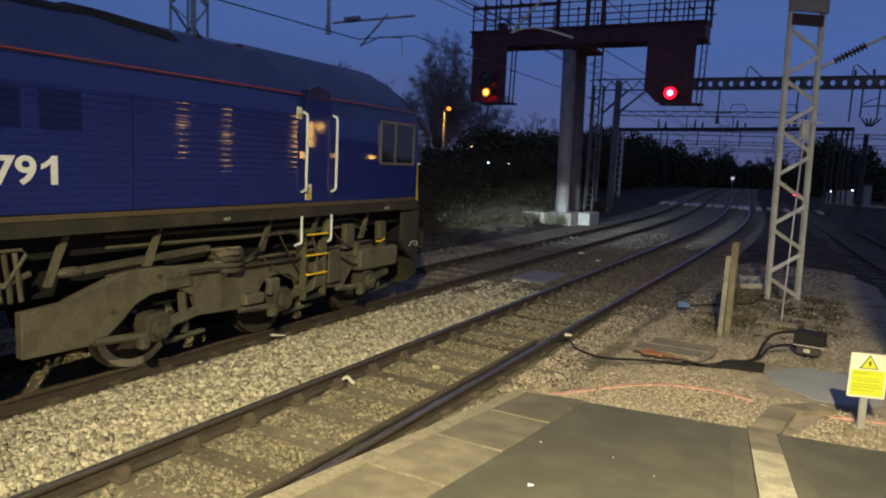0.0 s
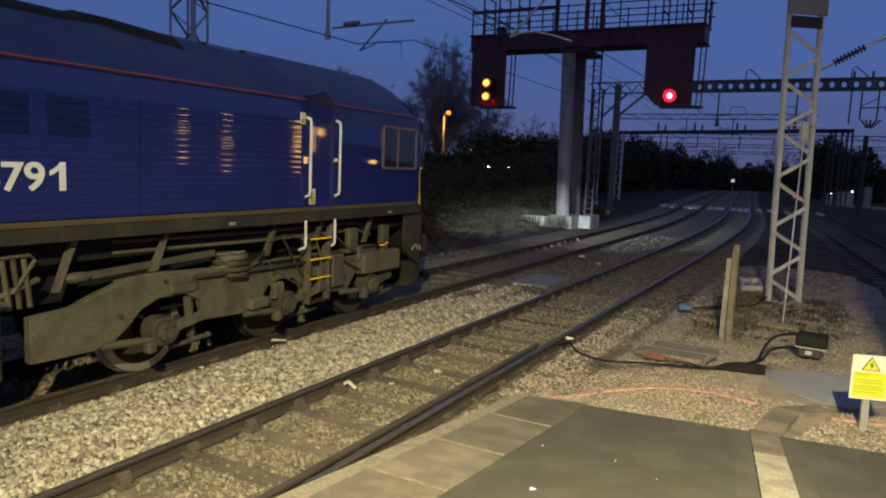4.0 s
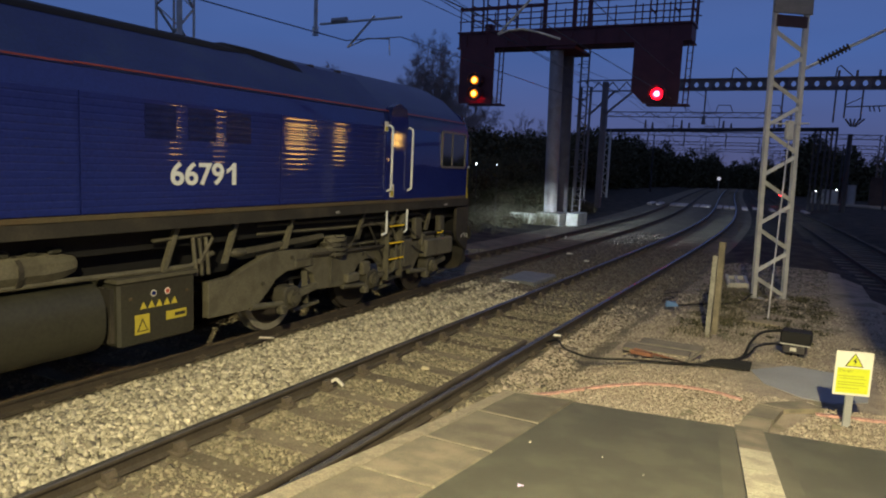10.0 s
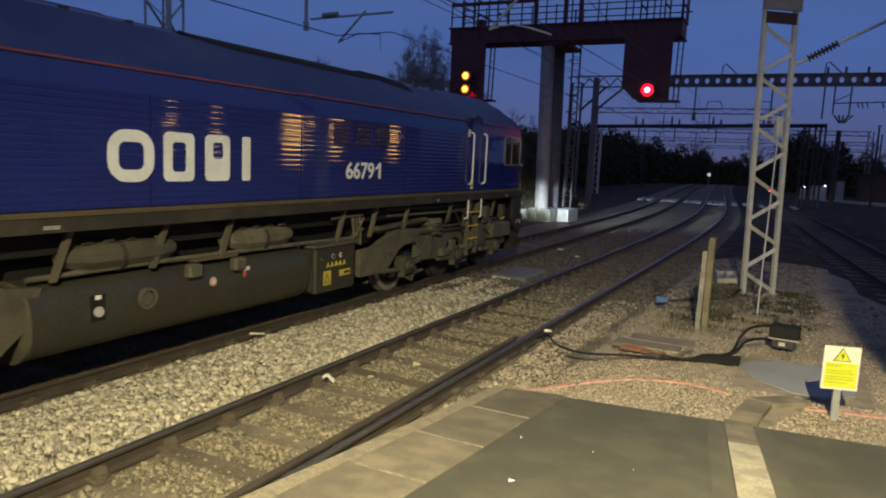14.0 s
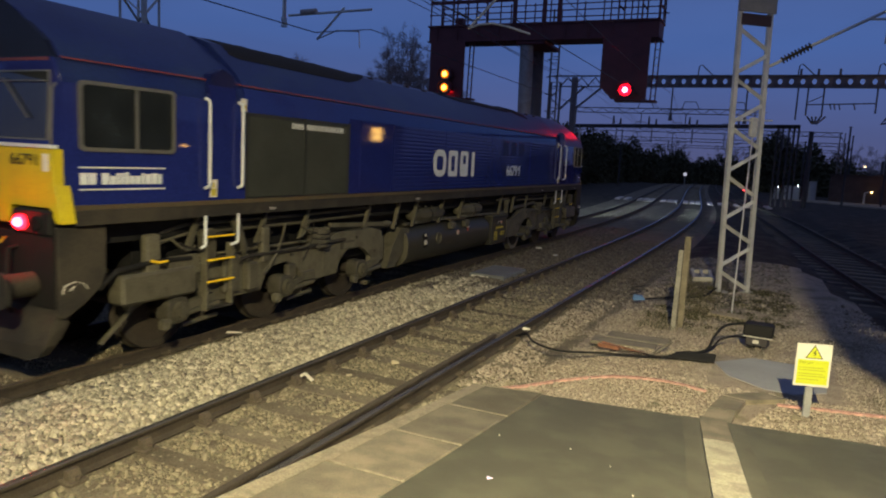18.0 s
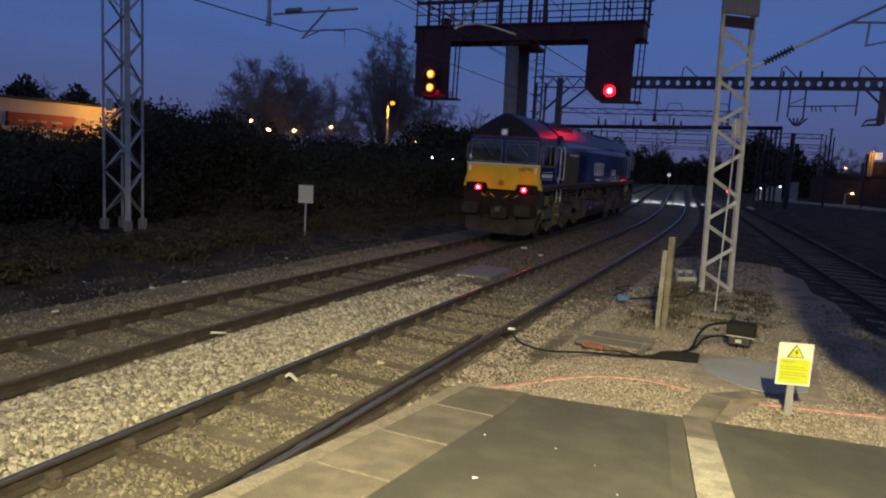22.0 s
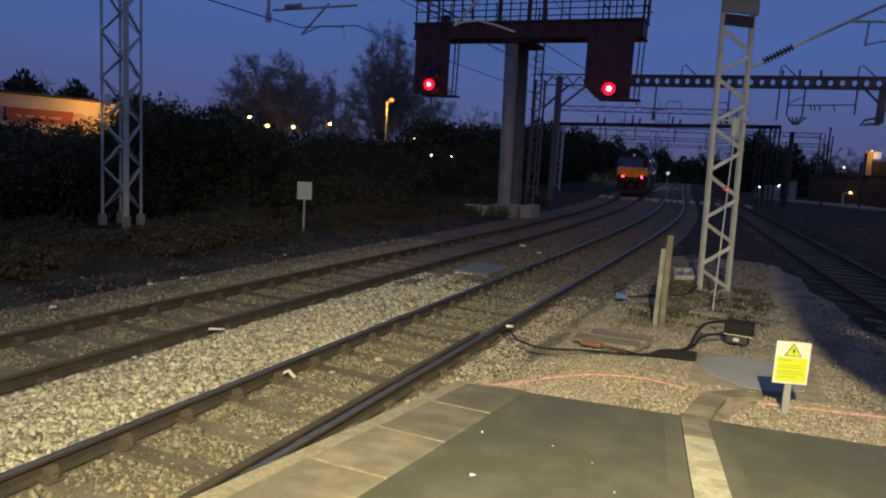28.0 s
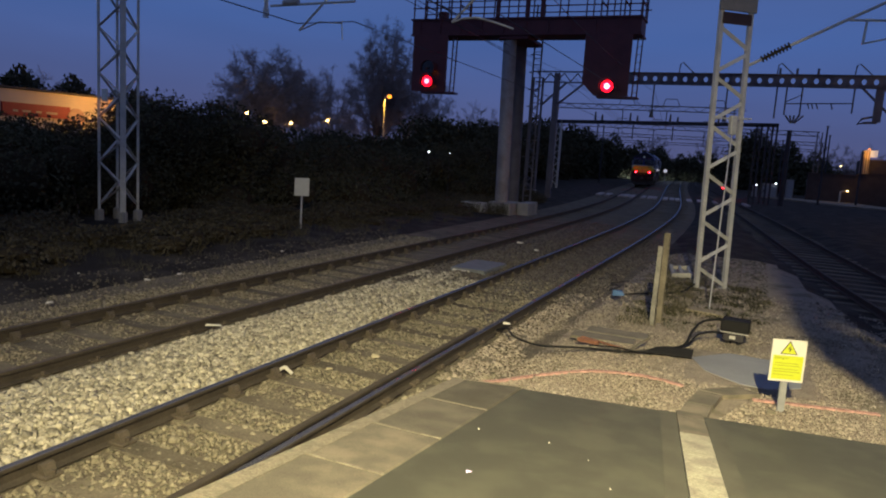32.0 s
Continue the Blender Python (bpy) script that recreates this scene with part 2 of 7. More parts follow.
def ground_z(lat, y):
    z = 0.0
    if lat < 6.0:
        z = -0.17 if lat < 5.1 else -0.17 + 0.17 * (lat - 5.1) / 0.9
    if 0.9 < lat < 2.65:
        z = -0.17 + 0.07 * math.sin(math.pi * (lat - 0.9) / 1.75)
    if lat < -2.3:
        z = -0.17 + min(0.17, 0.06 * (-2.3 - lat))
    if y > -12:
        k = abs(lat - yard(min(y, 200)))
        if k < 1.9:
            z = min(z, -0.17 + max(0.0, k - 1.4) * 0.34)
    if lat < -11:
        z += min(2.2, (-11 - lat) * 0.18)
    return z


def build_ground():
    lats = sorted({*np.arange(-6, 6.01, 0.25), *np.arange(6.5, 20, 0.5), *np.arange(-22, -6, 1.0), -1800, -900, -400, -200, -100, -60, -40, -30, 25, 30, 40, 60, 100, 200, 400, 900, 1800})
    ys = sorted({*np.arange(-12, 40, 0.5), *np.arange(40, 150, 3.0), -1500, -600, -200, -80, -40, -20, 170, 200, 250, 350, 600, 1000, 2000, 3500})
    s = Shape()
    for y in ys:
        for lat in lats:
            w = max(0.0, min(1.0, (100 - abs(lat)) / 80))
            n = 0.02 * noise.noise((lat * 1.3, y * 1.3, 0)) if abs(lat) < 15 else 0
            s.v.append((lat + line_x(y) * w, y, ground_z(float(lat), float(y)) + n))
    k = len(lats)
    tags = []
    for i in range(len(ys) - 1):
        for j in range(k - 1):
            s.f.append((i * k + j, i * k + j + 1, (i + 1) * k + j + 1, (i + 1) * k + j))
            lat, y = (lats[j] + lats[j + 1]) / 2, (ys[i] + ys[i + 1]) / 2
            # weedy earth at the sides; past y 22 its dark colour is lamp falloff
            tags.append(1 if 0.9 < lat < 2.7 and -12 < y < 13 else 2 if -2.4 < lat < 5.2 and -20 < y < 160 else 3 if lat < -2.4 or y > 22 or lat - yard(min(max(y, 0), 200)) > -1.6 else 0)
    me = s.mesh("ground", m_ground)
    me.materials.append(m_ballast_gap)
    me.materials.append(m_bed_old)
    me.materials.append(m_earth)
    me.polygons.foreach_set("material_index", tags)
    tagged(new("ground", me), "brown gravel and weedy earth, toned dark beyond the lamp light", "ground", kind="structure")


build_ground()

# ---- tracks ----
RAIL_OUT = [(-0.07, -0.155), (0.07, -0.155), (0.07, -0.143), (0.012, -0.125), (0.012, -0.045), (0.035, -0.036), (0.035, -0.006), (0.028, 0.0), (-0.028, 0.0), (-0.035, -0.006), (-0.035, -0.036), (-0.012, -0.045), (-0.012, -0.125), (-0.07, -0.143)]


def rail_mesh(offset, s0, s1, head=None):
    sh, rings, s = Shape(), [], s0
    while s <= s1:
        lat = offset(s)
        p, t = line(s, lat)
        rings.append([p + Vector((math.cos(t) * u, math.sin(t) * u, w)) for u, w in RAIL_OUT])
        s += 0.5 if s < 30 else 1.5
    sh.loft(rings, True, True)
    me = sh.mesh("rail", m_rail_side, 40)
    me.materials.append(head or m_rail_head)
    for poly in me.polygons:
        if poly.normal.z > 0.45 and poly.center.z > -0.02:
            poly.material_index = 1
    return me


def sleeper_mesh():
    return Shape().chamfer(-1.3, 1.3, -0.125, 0.125, -0.29, -0.155, 0.012).mesh("sleeper", m_sleeper)


def chair_mesh():
    s = Shape()
    s.chamfer(-0.10, 0.19, -0.085, 0.085, -0.157, -0.125, 0.008)
    s.prism([(0.072, -0.125), (0.15, -0.125), (0.11, -0.045), (0.07, -0.045)], "y", -0.055, 0.055)
    s.rod((0.165, 0, -0.125), (0.165, 0, -0.085), 0.022, 8)
    s.rod((-0.085, 0, -0.125), (-0.085, 0, -0.09), 0.02, 8)
    return s.mesh("chair", m_chair)


SLEEPER, CHAIR = sleeper_mesh(), chair_mesh()


def track(label, offset, s0, s1, chairs_to, pitch=0.72, end=None, head=None):
    tr = thing("track", label, "railway track", kind="structure", group="railway tracks")
    for side in (-RAIL, RAIL):
        part("rail", rail_mesh(lambda s: offset(s) + side, s0, s1, head), None, tr, "rusty rail with a dull brown head" if head else "rusty rail with a worn bright head")
    s = s0 + 0.3
    rnd = random.Random(3)
    while s < s1 and s < (end or s1):
        m = pose_on(s, offset(s)) @ pose(0, 0, rnd.uniform(-0.012, 0.004), 0, 0, rnd.uniform(-0.8, 0.8))
        part("sleeper", SLEEPER, None, tr, place=m)
        if -6 < s < chairs_to:
            part("chair", CHAIR, None, tr, place=m @ pose(-RAIL, 0, 0))
            part("chair", CHAIR, None, tr, place=m @ pose(RAIL, 0, 0, 0, 0, 180))
        s += pitch
    return tr


track("railway track with rusty rails on timber sleepers and pale ballast", lambda s: 0.0, -14.0, 170.0, 26, end=120, head=m_rail_dull)
near_track = track("railway track with dark rails on old timber sleepers beside the platform", lambda s: GAP, -14.0, 170.0, 26, end=120)
track("dark siding track that curves past the yard", yard, 2.0, 170.0, 0, pitch=0.8, end=75, head=m_rail_side)

# ---- platform and its ramp ----
EDGE_X, INNER_X = -2.66, -1.93


def build_platform():
    pl = thing("platform", "asphalt platform end ramp with pale stone coping", "platform", kind="structure")
    s = Shape()
    # the ramp and the flat behind it, under the coping and beside it
    def end_y(x):
        return 6.72 + 0.19 * (x + 2.66)
    def strip_x(y):
        return -0.407 + 0.1145 * (7.334 - max(0.0, y))
    def slab(sh, xa, xb, y0, ya, yb, top=0.0):
        """A slab on the ramp: xa, xb give its sides at a y, ya and yb where they end."""
        q = [(xa(y0), y0), (xb(y0), y0), (xb(yb), yb), (xa(ya), ya)]
        sh.hexa([(x, y, -0.3) for x, y in q] + [(x, y, ramp_z(max(0, y)) + top) for x, y in q])
    for xa, xb, ea, eb in ((lambda y: INNER_X + 0.004, lambda y: strip_x(y) - 0.006, end_y(INNER_X), end_y(-0.4)), (lambda y: strip_x(y) + 0.261, lambda y: 5.0, end_y(-0.14), end_y(5.0))):
        slab(s, xa, xb, -30.0, 0.0, 0.0)
        slab(s, xa, xb, 0.0, ea, eb)
    part("asphalt_surface", s, m_asphalt, pl, "worn grey-green asphalt")
    for o0, o1 in ((-0.165, -0.010), (0.265, 0.40)):
        s = Shape()
        slab(s, lambda y: strip_x(y) + o0, lambda y: strip_x(y) + o1, 0.0, end_y(-0.4) - 0.01, end_y(-0.3) - 0.01, 0.003)
        part("asphalt_patch", s, m_patch, pl, "paler asphalt patching beside the drain strip")
    s = Shape()
    s.hexa([(EDGE_X + 0.06, -30, -0.3), (INNER_X, -30, -0.3), (INNER_X, 6.8, -0.3), (EDGE_X + 0.06, 6.66, -0.3), (EDGE_X + 0.06, -30, 0.84), (INNER_X, -30, 0.84), (INNER_X, 6.8, 0.05), (EDGE_X + 0.06, 6.66, 0.05)])
    part("retaining_wall", s, m_joint, pl, "brick platform wall under the coping")
    # coping slabs
    cuts = [-8.0, -7.05, -6.1, -5.15, -4.2, -3.25, -2.3, -1.35, -0.4, 0.0, 0.95, 1.9, 2.85, 3.78, 4.72, 5.78, 6.74]
    for y0, y1 in zip(cuts, cuts[1:]):
        a, b = y0 + 0.006, y1 - 0.006
        tilt = 0.14 if y1 > 6 else 0.0
        s = Shape()
        x0, x1 = EDGE_X, INNER_X - 0.008
        za, zb = ramp_z(max(0, a)), ramp_z(max(0, b))
        c = 0.012
        low = [(x0, a, za - 0.09), (x1, a, za - 0.09), (x1, b + tilt, zb - 0.09), (x0, b, zb - 0.09)]
        mid = [(x0, a, za - c), (x1, a, za - c), (x1, b + tilt, zb - c), (x0, b, zb - c)]
        top = [(x0 + c, a + c, za), (x1 - c, a + c, za), (x1 - c, b + tilt - c, zb), (x0 + c, b - c, zb)]
        s.loft([low, mid, top], True, True)
        sl = part("coping_slab", s, m_coping_dark if y1 > 6 else m_coping_worn if y1 > 5 else m_coping, pl, "dark weathered end slab" if y1 > 6 else "")
        s = Shape()
        s.hexa([(x0 - 0.004, a, za - 0.10), (x0 + 0.15, a, za - 0.10), (x0 + 0.13, b, zb - 0.10), (x0 - 0.004, b, zb - 0.10), (x0 + 0.004, a, za + 0.004), (x0 + 0.15, a, za + 0.004), (x0 + 0.13, b, zb + 0.004), (x0 + 0.004, b, zb + 0.004)])
        part("nosing", s, m_nosing, sl, "worn pale slab edge")
        s = Shape()
        s.hexa([(x0 + 0.02, b - 0.006, zb - 0.08), (x1, b + tilt - 0.006, zb - 0.08), (x1, b + tilt + 0.020, zb - 0.08), (x0 + 0.02, b + 0.020, zb - 0.08), (x0 + 0.02, b - 0.006, zb + 0.003), (x1, b + tilt - 0.006, zb + 0.003), (x1, b + tilt + 0.020, zb + 0.001), (x0 + 0.02, b + 0.020, zb + 0.001)])
        part("mortar_joint", s, m_mortar, sl)
    # pale edging blocks of the drain strip
    y = -2.27
    while y < 7.1:
        y1 = min(y + 0.62, 7.27)
        s = Shape()
        za, zb = ramp_z(max(0, y + 0.005)) + 0.004, ramp_z(max(0, y1 - 0.005)) + 0.004
        q = [(strip_x(y + 0.005), y + 0.005), (strip_x(y + 0.005) + 0.255, y + 0.03), (strip_x(y1) + 0.255, y1 + 0.02), (strip_x(y1), y1 - 0.005)]
        s.hexa([(u, w, za - 0.15) for u, w in q] + [(u, w, ramp_z(max(0, w)) + 0.005) for u, w in q])
        part("edging_block", s, m_pale_paint if y < 6.3 else m_coping, pl)
        y += 0.62
    return pl


build_platform()

# ---- locomotive ----
m_blue = mat("gloss_blue_paint", (0.0158, 0.0255, 0.154), 0.04, var=0.18, scale=1.1, fine=30, bump=0.012, tint=(0.0155, 0.0215, 0.124))
m_roof = mat("grimy_blue_roof", (0.010, 0.020, 0.105), 0.40, var=0.3, scale=1.5, fine=30, bump=0.06, tint=(0.014, 0.026, 0.088), spec=0.5)
m_brow_shade = mat("brow_shade_blue", (0.005, 0.007, 0.018), 0.5, var=0.3, scale=2, fine=30, bump=0.05, spec=0.3)
m_gold = mat("gold_band_paint", (0.092, 0.076, 0.040), 0.5, var=0.3, scale=2.5, fine=40, bump=0.05, tint=(0.075, 0.053, 0.026))
m_sole = mat("dirty_black_frame", (0.022, 0.020, 0.015), 0.8, var=0.35, scale=2, fine=40, bump=0.2, tint=(0.036, 0.031, 0.021))
# darker copy of the brake dust, with the shade of the bogie mixed in
m_dust_shade = mat("shaded_brake_dust", (0.056, 0.052, 0.036), 0.7, var=0.35, scale=4, fine=45, bump=0.2, tint=(0.032, 0.030, 0.021))
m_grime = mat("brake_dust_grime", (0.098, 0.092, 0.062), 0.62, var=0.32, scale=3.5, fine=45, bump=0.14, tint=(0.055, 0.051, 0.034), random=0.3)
m_tank = mat("grimy_fuel_tank", (0.033, 0.033, 0.022), 0.5, var=0.3, scale=1.4, fine=25, bump=0.04, tint=(0.025, 0.023, 0.016))
m_recess_tone = mat("recess_tone_navy", (0.009, 0.014, 0.072), 0.25, var=0.2, spec=0.2, bump=0.0)
m_orange = mat("orange_stripe", (0.17, 0.035, 0.024), 0.45, var=0.25, scale=3)
m_socket = mat("orange_red_socket", (0.50, 0.10, 0.03), 0.5, var=0.25)
m_yellow = mat("yellow_end_paint", (0.62, 0.50, 0.010), 0.4, var=0.14, scale=3, fine=40, bump=0.03, tint=(0.52, 0.41, 0.014))
m_white = mat("white_paint", (0.66, 0.70, 0.70), 0.5, var=0.12, scale=4, fine=50, bump=0.03)
m_yel_edge = mat("yellow_step_edge", (0.85, 0.60, 0.02), 0.5, var=0.15)
m_glass = mat("dark_cab_glass", (0.012, 0.014, 0.016), 0.06, var=0.1, spec=0.9, bump=0.0)
m_screen = mat("dusty_windscreen_glass", (0.034, 0.037, 0.036), 0.035, var=0.3, scale=1.2, fine=12, spec=1.0, bump=0.0, tint=(0.020, 0.022, 0.022))
m_sidepane = mat("dusty_cab_window", (0.016, 0.020, 0.023), 0.05, var=0.4, scale=3, spec=0.9, bump=0.0)
m_frame = mat("aluminium_window_frame", (0.22, 0.215, 0.18), 0.45, metal=0.6, var=0.15)
m_grille = mat("dark_radiator_grille", (0.026, 0.029, 0.026), 0.5, metal=0.1, var=0.3, scale=2, fine=60)
m_grille_fin = mat("grille_fin", (0.046, 0.054, 0.052), 0.4, metal=0.2, var=0.25, scale=2)
m_silver = mat("silver_grille_strip", (0.62, 0.66, 0.64), 0.4, metal=0.25, var=0.2)
m_black = mat("black_rubber", (0.011, 0.011, 0.011), 0.75, var=0.2, spec=0.25)
m_tyre = mat("bright_wheel_tyre", (0.36, 0.35, 0.30), 0.4, metal=0.6, var=0.2)
# tyres toned dark for the shade behind the side frames
m_tyre_shade = mat("shaded_wheel_tyre", (0.030, 0.025, 0.018), 0.8, var=0.3)
m_wheel = mat("rusty_wheel", (0.032, 0.025, 0.018), 0.85, var=0.3, scale=5, bump=0.2)
m_tail = mat("lit_tail_lamp", (0.9, 0.02, 0.03), 0.3, emit=30.0, glow=(1.0, 0.003, 0.008))
m_tail_core = mat("tail_lamp_core", (1.0, 0.2, 0.2), 0.3, emit=260.0, glow=(1.0, 0.006, 0.012))
# unlit lens; a weak emission stands for the shine of its glass
m_headoff = mat("headlight_glass_glow", (0.55, 0.62, 0.70), 0.12, var=0.3, scale=14, emit=0.10, glow=(0.6, 0.75, 0.9))
m_headon = mat("lit_headlight", (0.9, 0.95, 1.0), 0.2, emit=5500000.0, glow=(0.70, 0.86, 1.0))
m_label_y = mat("yellow_label", (0.44, 0.37, 0.04), 0.5, var=0.12)
m_label_w = mat("white_label", (0.70, 0.68, 0.58), 0.5, var=0.12)
m_label_k = mat("black_print", (0.02, 0.018, 0.012), 0.6, var=0.1)
m_label_r = mat("red_print", (0.38, 0.07, 0.05), 0.5, var=0.1)

HALF = 10.15
TO_SIDE = Matrix(((0, 0, 1, 0), (1, 0, 0, 0), (0, 1, 0, 0), (0, 0, 0, 1)))
TO_END = Matrix(((1, 0, 0, 0), (0, 0, -1, 0), (0, 1, 0, 0), (0, 0, 0, 1)))


def letters(body, height, width, depth, material, bold=0.0):
    """A mesh of writing in the built-in font, lower left corner at the origin, of a given size."""
    cu = bpy.data.curves.new("writing", "FONT")
    cu.body, cu.extrude, cu.offset = body, depth / 2, bold
    ob = bpy.data.objects.new("writing", cu)
    scene.collection.objects.link(ob)
    bpy.context.view_layer.update()
    me = bpy.data.meshes.new_from_object(ob.evaluated_get(bpy.context.evaluated_depsgraph_get()))
    bpy.data.objects.remove(ob)
    bpy.data.curves.remove(cu)
    vs = np.array([v.co for v in me.vertices])
    lo, hi = vs.min(0), vs.max(0)
    for v in me.vertices:
        v.co.x = (v.co.x - lo[0]) / (hi[0] - lo[0]) * width
        v.co.y = (v.co.y - lo[1]) / (hi[1] - lo[1]) * height
    me.materials.clear()
    me.materials.append(material)
    return me


def figure_one(width, height, depth, material):
    """A bold figure one with its flag, lower left corner at the origin."""
    out = [(0.58, 0), (1, 0), (1, 1), (0.66, 1), (0.50, 0.88), (0.28, 0.78), (0.0, 0.70), (0.0, 0.52), (0.30, 0.60), (0.58, 0.72)]
    return Shape().prism([(u * width, w * height) for u, w in out], "z", 0, depth).mesh("figure_one", material)


def flat_ring(s, outer, inner, x0, x1):
    """A plate with a hole: two outlines of equal length in (y, z), between x0 and x1."""
    rings = [[(x, *p) for p in o] for x, o in ((x0, outer), (x1, outer), (x1, inner), (x0, inner), (x0, outer))]
    return s.loft(rings)


def rect(y0, y1, z0, z1):
    return [(y0, z0), (y1, z0), (y1, z1), (y0, z1)]


def round_rect(y0, y1, z0, z1, r, n=4):
    pts = []
    for cy, cz, a0 in ((y1 - r, z0 + r, -90), (y1 - r, z1 - r, 0), (y0 + r, z1 - r, 90), (y0 + r, z0 + r, 180)):
        for i in range(n + 1):
            a = radians(a0 + 90 * i / n)
            pts.append((cy + r * math.cos(a), cz + r * math.sin(a)))
    return pts


def stripe(side, a, b, d=0.0):
    """A thin painted line along the eaves from a to b."""
    return Shape().hexa([(side * 1.242, a, 3.357 + d), (side * 1.2545, a, 3.354 + d), (side * 1.2545, b, 3.354 + d), (side * 1.242, b, 3.357 + d), (side * 1.234, a, 3.372 + d), (side * 1.2465, a, 3.374 + d), (side * 1.2465, b, 3.374 + d), (side * 1.234, b, 3.372 + d)])


def build_loco():
    lo = thing("locomotive", "dark blue diesel freight locomotive with yellow ends and grimy bogies", "locomotive")
    # main hood between the cabs, smooth inner shell
    half = [(1.30, 1.80), (1.30, 3.12), (1.24, 3.34), (1.10, 3.52), (0.62, 3.92), (0.30, 4.02)]
    ring = half + [(-x, z) for x, z in reversed(half)]
    y0, y1 = -7.48, 6.72
    s = Shape().loft([[(x, y, z) for x, z in ring] for y in (y0, y1)], True, True)
    part("hood", s, m_blue, lo, smooth=20)
    roof = [(1.255, 3.345), (1.11, 3.53), (0.63, 3.935), (0.30, 4.035), (-0.30, 4.035), (-0.63, 3.935), (-1.11, 3.53), (-1.255, 3.345)]
    s = Shape().loft([[(x, y, z) for x, z in roof] + [(x * 0.9, y, z - 0.1) for x, z in reversed(roof)] for y in (y0, y1)], True, True)
    part("roof", s, m_roof, lo, "grimy dark blue roof", smooth=20)
    # ribbed side panels and their joints
    for side in (1, -1):
        for a, b in ((-5.02, -4.72), (-4.70, -3.62), (-3.60, -1.42), (-1.40, 1.155), (1.175, 4.08), (4.10, 6.70)):
            s = Shape()
            z, out = 1.885, []
            out.append((1.296, z))
            while z < 3.10:
                ribs = b - a > 2
                if ribs:
                    out += [(1.3185, z + 0.004), (1.3226, z + 0.010), (1.32305, z + 0.022), (1.3232, z + 0.035), (1.32305, z + 0.048), (1.3226, z + 0.060), (1.3185, z + 0.066)]
                else:
                    out += [(1.318, z + 0.004), (1.318, z + 0.066)]
                z += 0.072
            out.append((1.296, z))
            rings = [[(side * x, y, zz) for x, zz in out] for y in (a, b)]
            s.loft(rings, True, True)
            part("ribbed_panel" if b - a > 2 else "smooth_panel", s, m_blue, lo, smooth=12)
        # engine bay windows, set flush: the dark of their recess is put into the colour
        for y in (1.92, 2.51, 3.10):
            op = part("bay_opening", Shape().box(side * 1.3185, side * 1.3245, y, y + 0.42, 2.68, 3.05), m_recess_tone, lo, "dark louvred square opening")
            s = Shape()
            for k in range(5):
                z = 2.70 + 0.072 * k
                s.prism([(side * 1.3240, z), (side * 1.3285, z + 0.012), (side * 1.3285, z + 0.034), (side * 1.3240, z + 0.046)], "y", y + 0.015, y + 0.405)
            part("louvre", s, m_recess_tone, op)
        # radiator grille
        s = Shape()
        s.box(side * 1.295, side * 1.31, -7.49, -5.06, 1.885, 3.02)
        g = part("radiator_grille", s, m_grille, lo, "dark radiator grille with upright fins")
        s = Shape()
        y = -7.47
        while y < -5.08:
            s.box(side * 1.31, side * 1.325, y, y + 0.012, 1.90, 2.97)
            y += 0.04
        part("grille_fin", s, m_grille_fin, g)["kind"] = "stuff"
        for y in (-7.495, -6.25, -5.09):
            part("frame_bar", Shape().box(side * 1.305, side * 1.335, y, y + 0.035, 1.885, 3.02), m_grille, g)
        s = Shape()
        for a, b in ((-6.55, -6.27), (-6.20, -5.72), (-5.70, -5.24)):
            y = a
            while y < b:
                s.box(side * 1.326, side * 1.331, y, y + 0.020, 2.86, 2.94)
                y += 0.036
        part("bright_strip", s, m_silver, g, "bright metal louvre strip")["kind"] = "stuff"
        # bands
        part("gold_band", Shape().box(side * 1.29, side * 1.335, -HALF + 1.5, HALF - 1.5, 1.828, 1.880), m_gold, lo, "dirty gold band")
        part("solebar", Shape().box(side * 1.22, side * 1.322, -HALF + 0.16, HALF - 0.16, 1.675, 1.825), m_sole, lo, "black frame edge")
        for a, b, d in ((-HALF + 1.5, 1.165, 0.0), (1.175, HALF - 1.5, 0.012)):
            part("orange_stripe", stripe(side, a, b, d), m_orange, lo, "thin orange line below the roof")
    # cabs
    for end in (-1, 1):
        cab_end(lo, end)
    # roof equipment
    def cowl(rows, z0=0.0):
        """A low cover that follows the roof: rows of place along it, half width and lift."""
        rings = []
        for y, w, k in rows:
            h = [(w, 3.935 - (w - 0.63) * 0.844 + 0.006), (w * 0.93, 3.935 - (w * 0.93 - 0.63) * 0.844 + 0.012 + k * 0.6), (0.60 * min(1, w / 0.63), 3.955 + k), (0.26 * min(1, w / 0.63), 4.045 + k * 0.7)]
            rings.append([(x, y, z) for x, z in h] + [(-x, y, z) for x, z in reversed(h)])
        return Shape().loft(rings, True, True)
    c = part("cooler_cowl", cowl([(-7.25, 0.80, 0.0), (-7.1, 0.84, 0.012), (-4.4, 0.84, 0.012), (-3.95, 0.74, 0.008), (-3.6, 0.62, 0.0)]), m_black, lo, "low black cooler cowl", smooth=30)
    for y in (-6.4, -5.5, -4.6):
        part("fan_ring", Shape().rod((0, y, 4.03), (0, y, 4.065), 0.24, 20), m_sole, c)
    part("exhaust_cowl", cowl([(-0.35, 0.60, 0.0), (0.0, 0.66, 0.010), (0.6, 0.70, 0.014), (3.6, 0.70, 0.014), (4.1, 0.66, 0.0)]), m_black, lo, "long low black exhaust cover", smooth=30)
    part("roof_vent", cowl([(4.0, 0.62, 0.0), (4.06, 0.64, 0.050), (4.35, 0.70, 0.052), (4.75, 0.75, 0.028), (5.15, 0.80, 0.0)]), m_black, lo, "black swept roof vent", smooth=30)
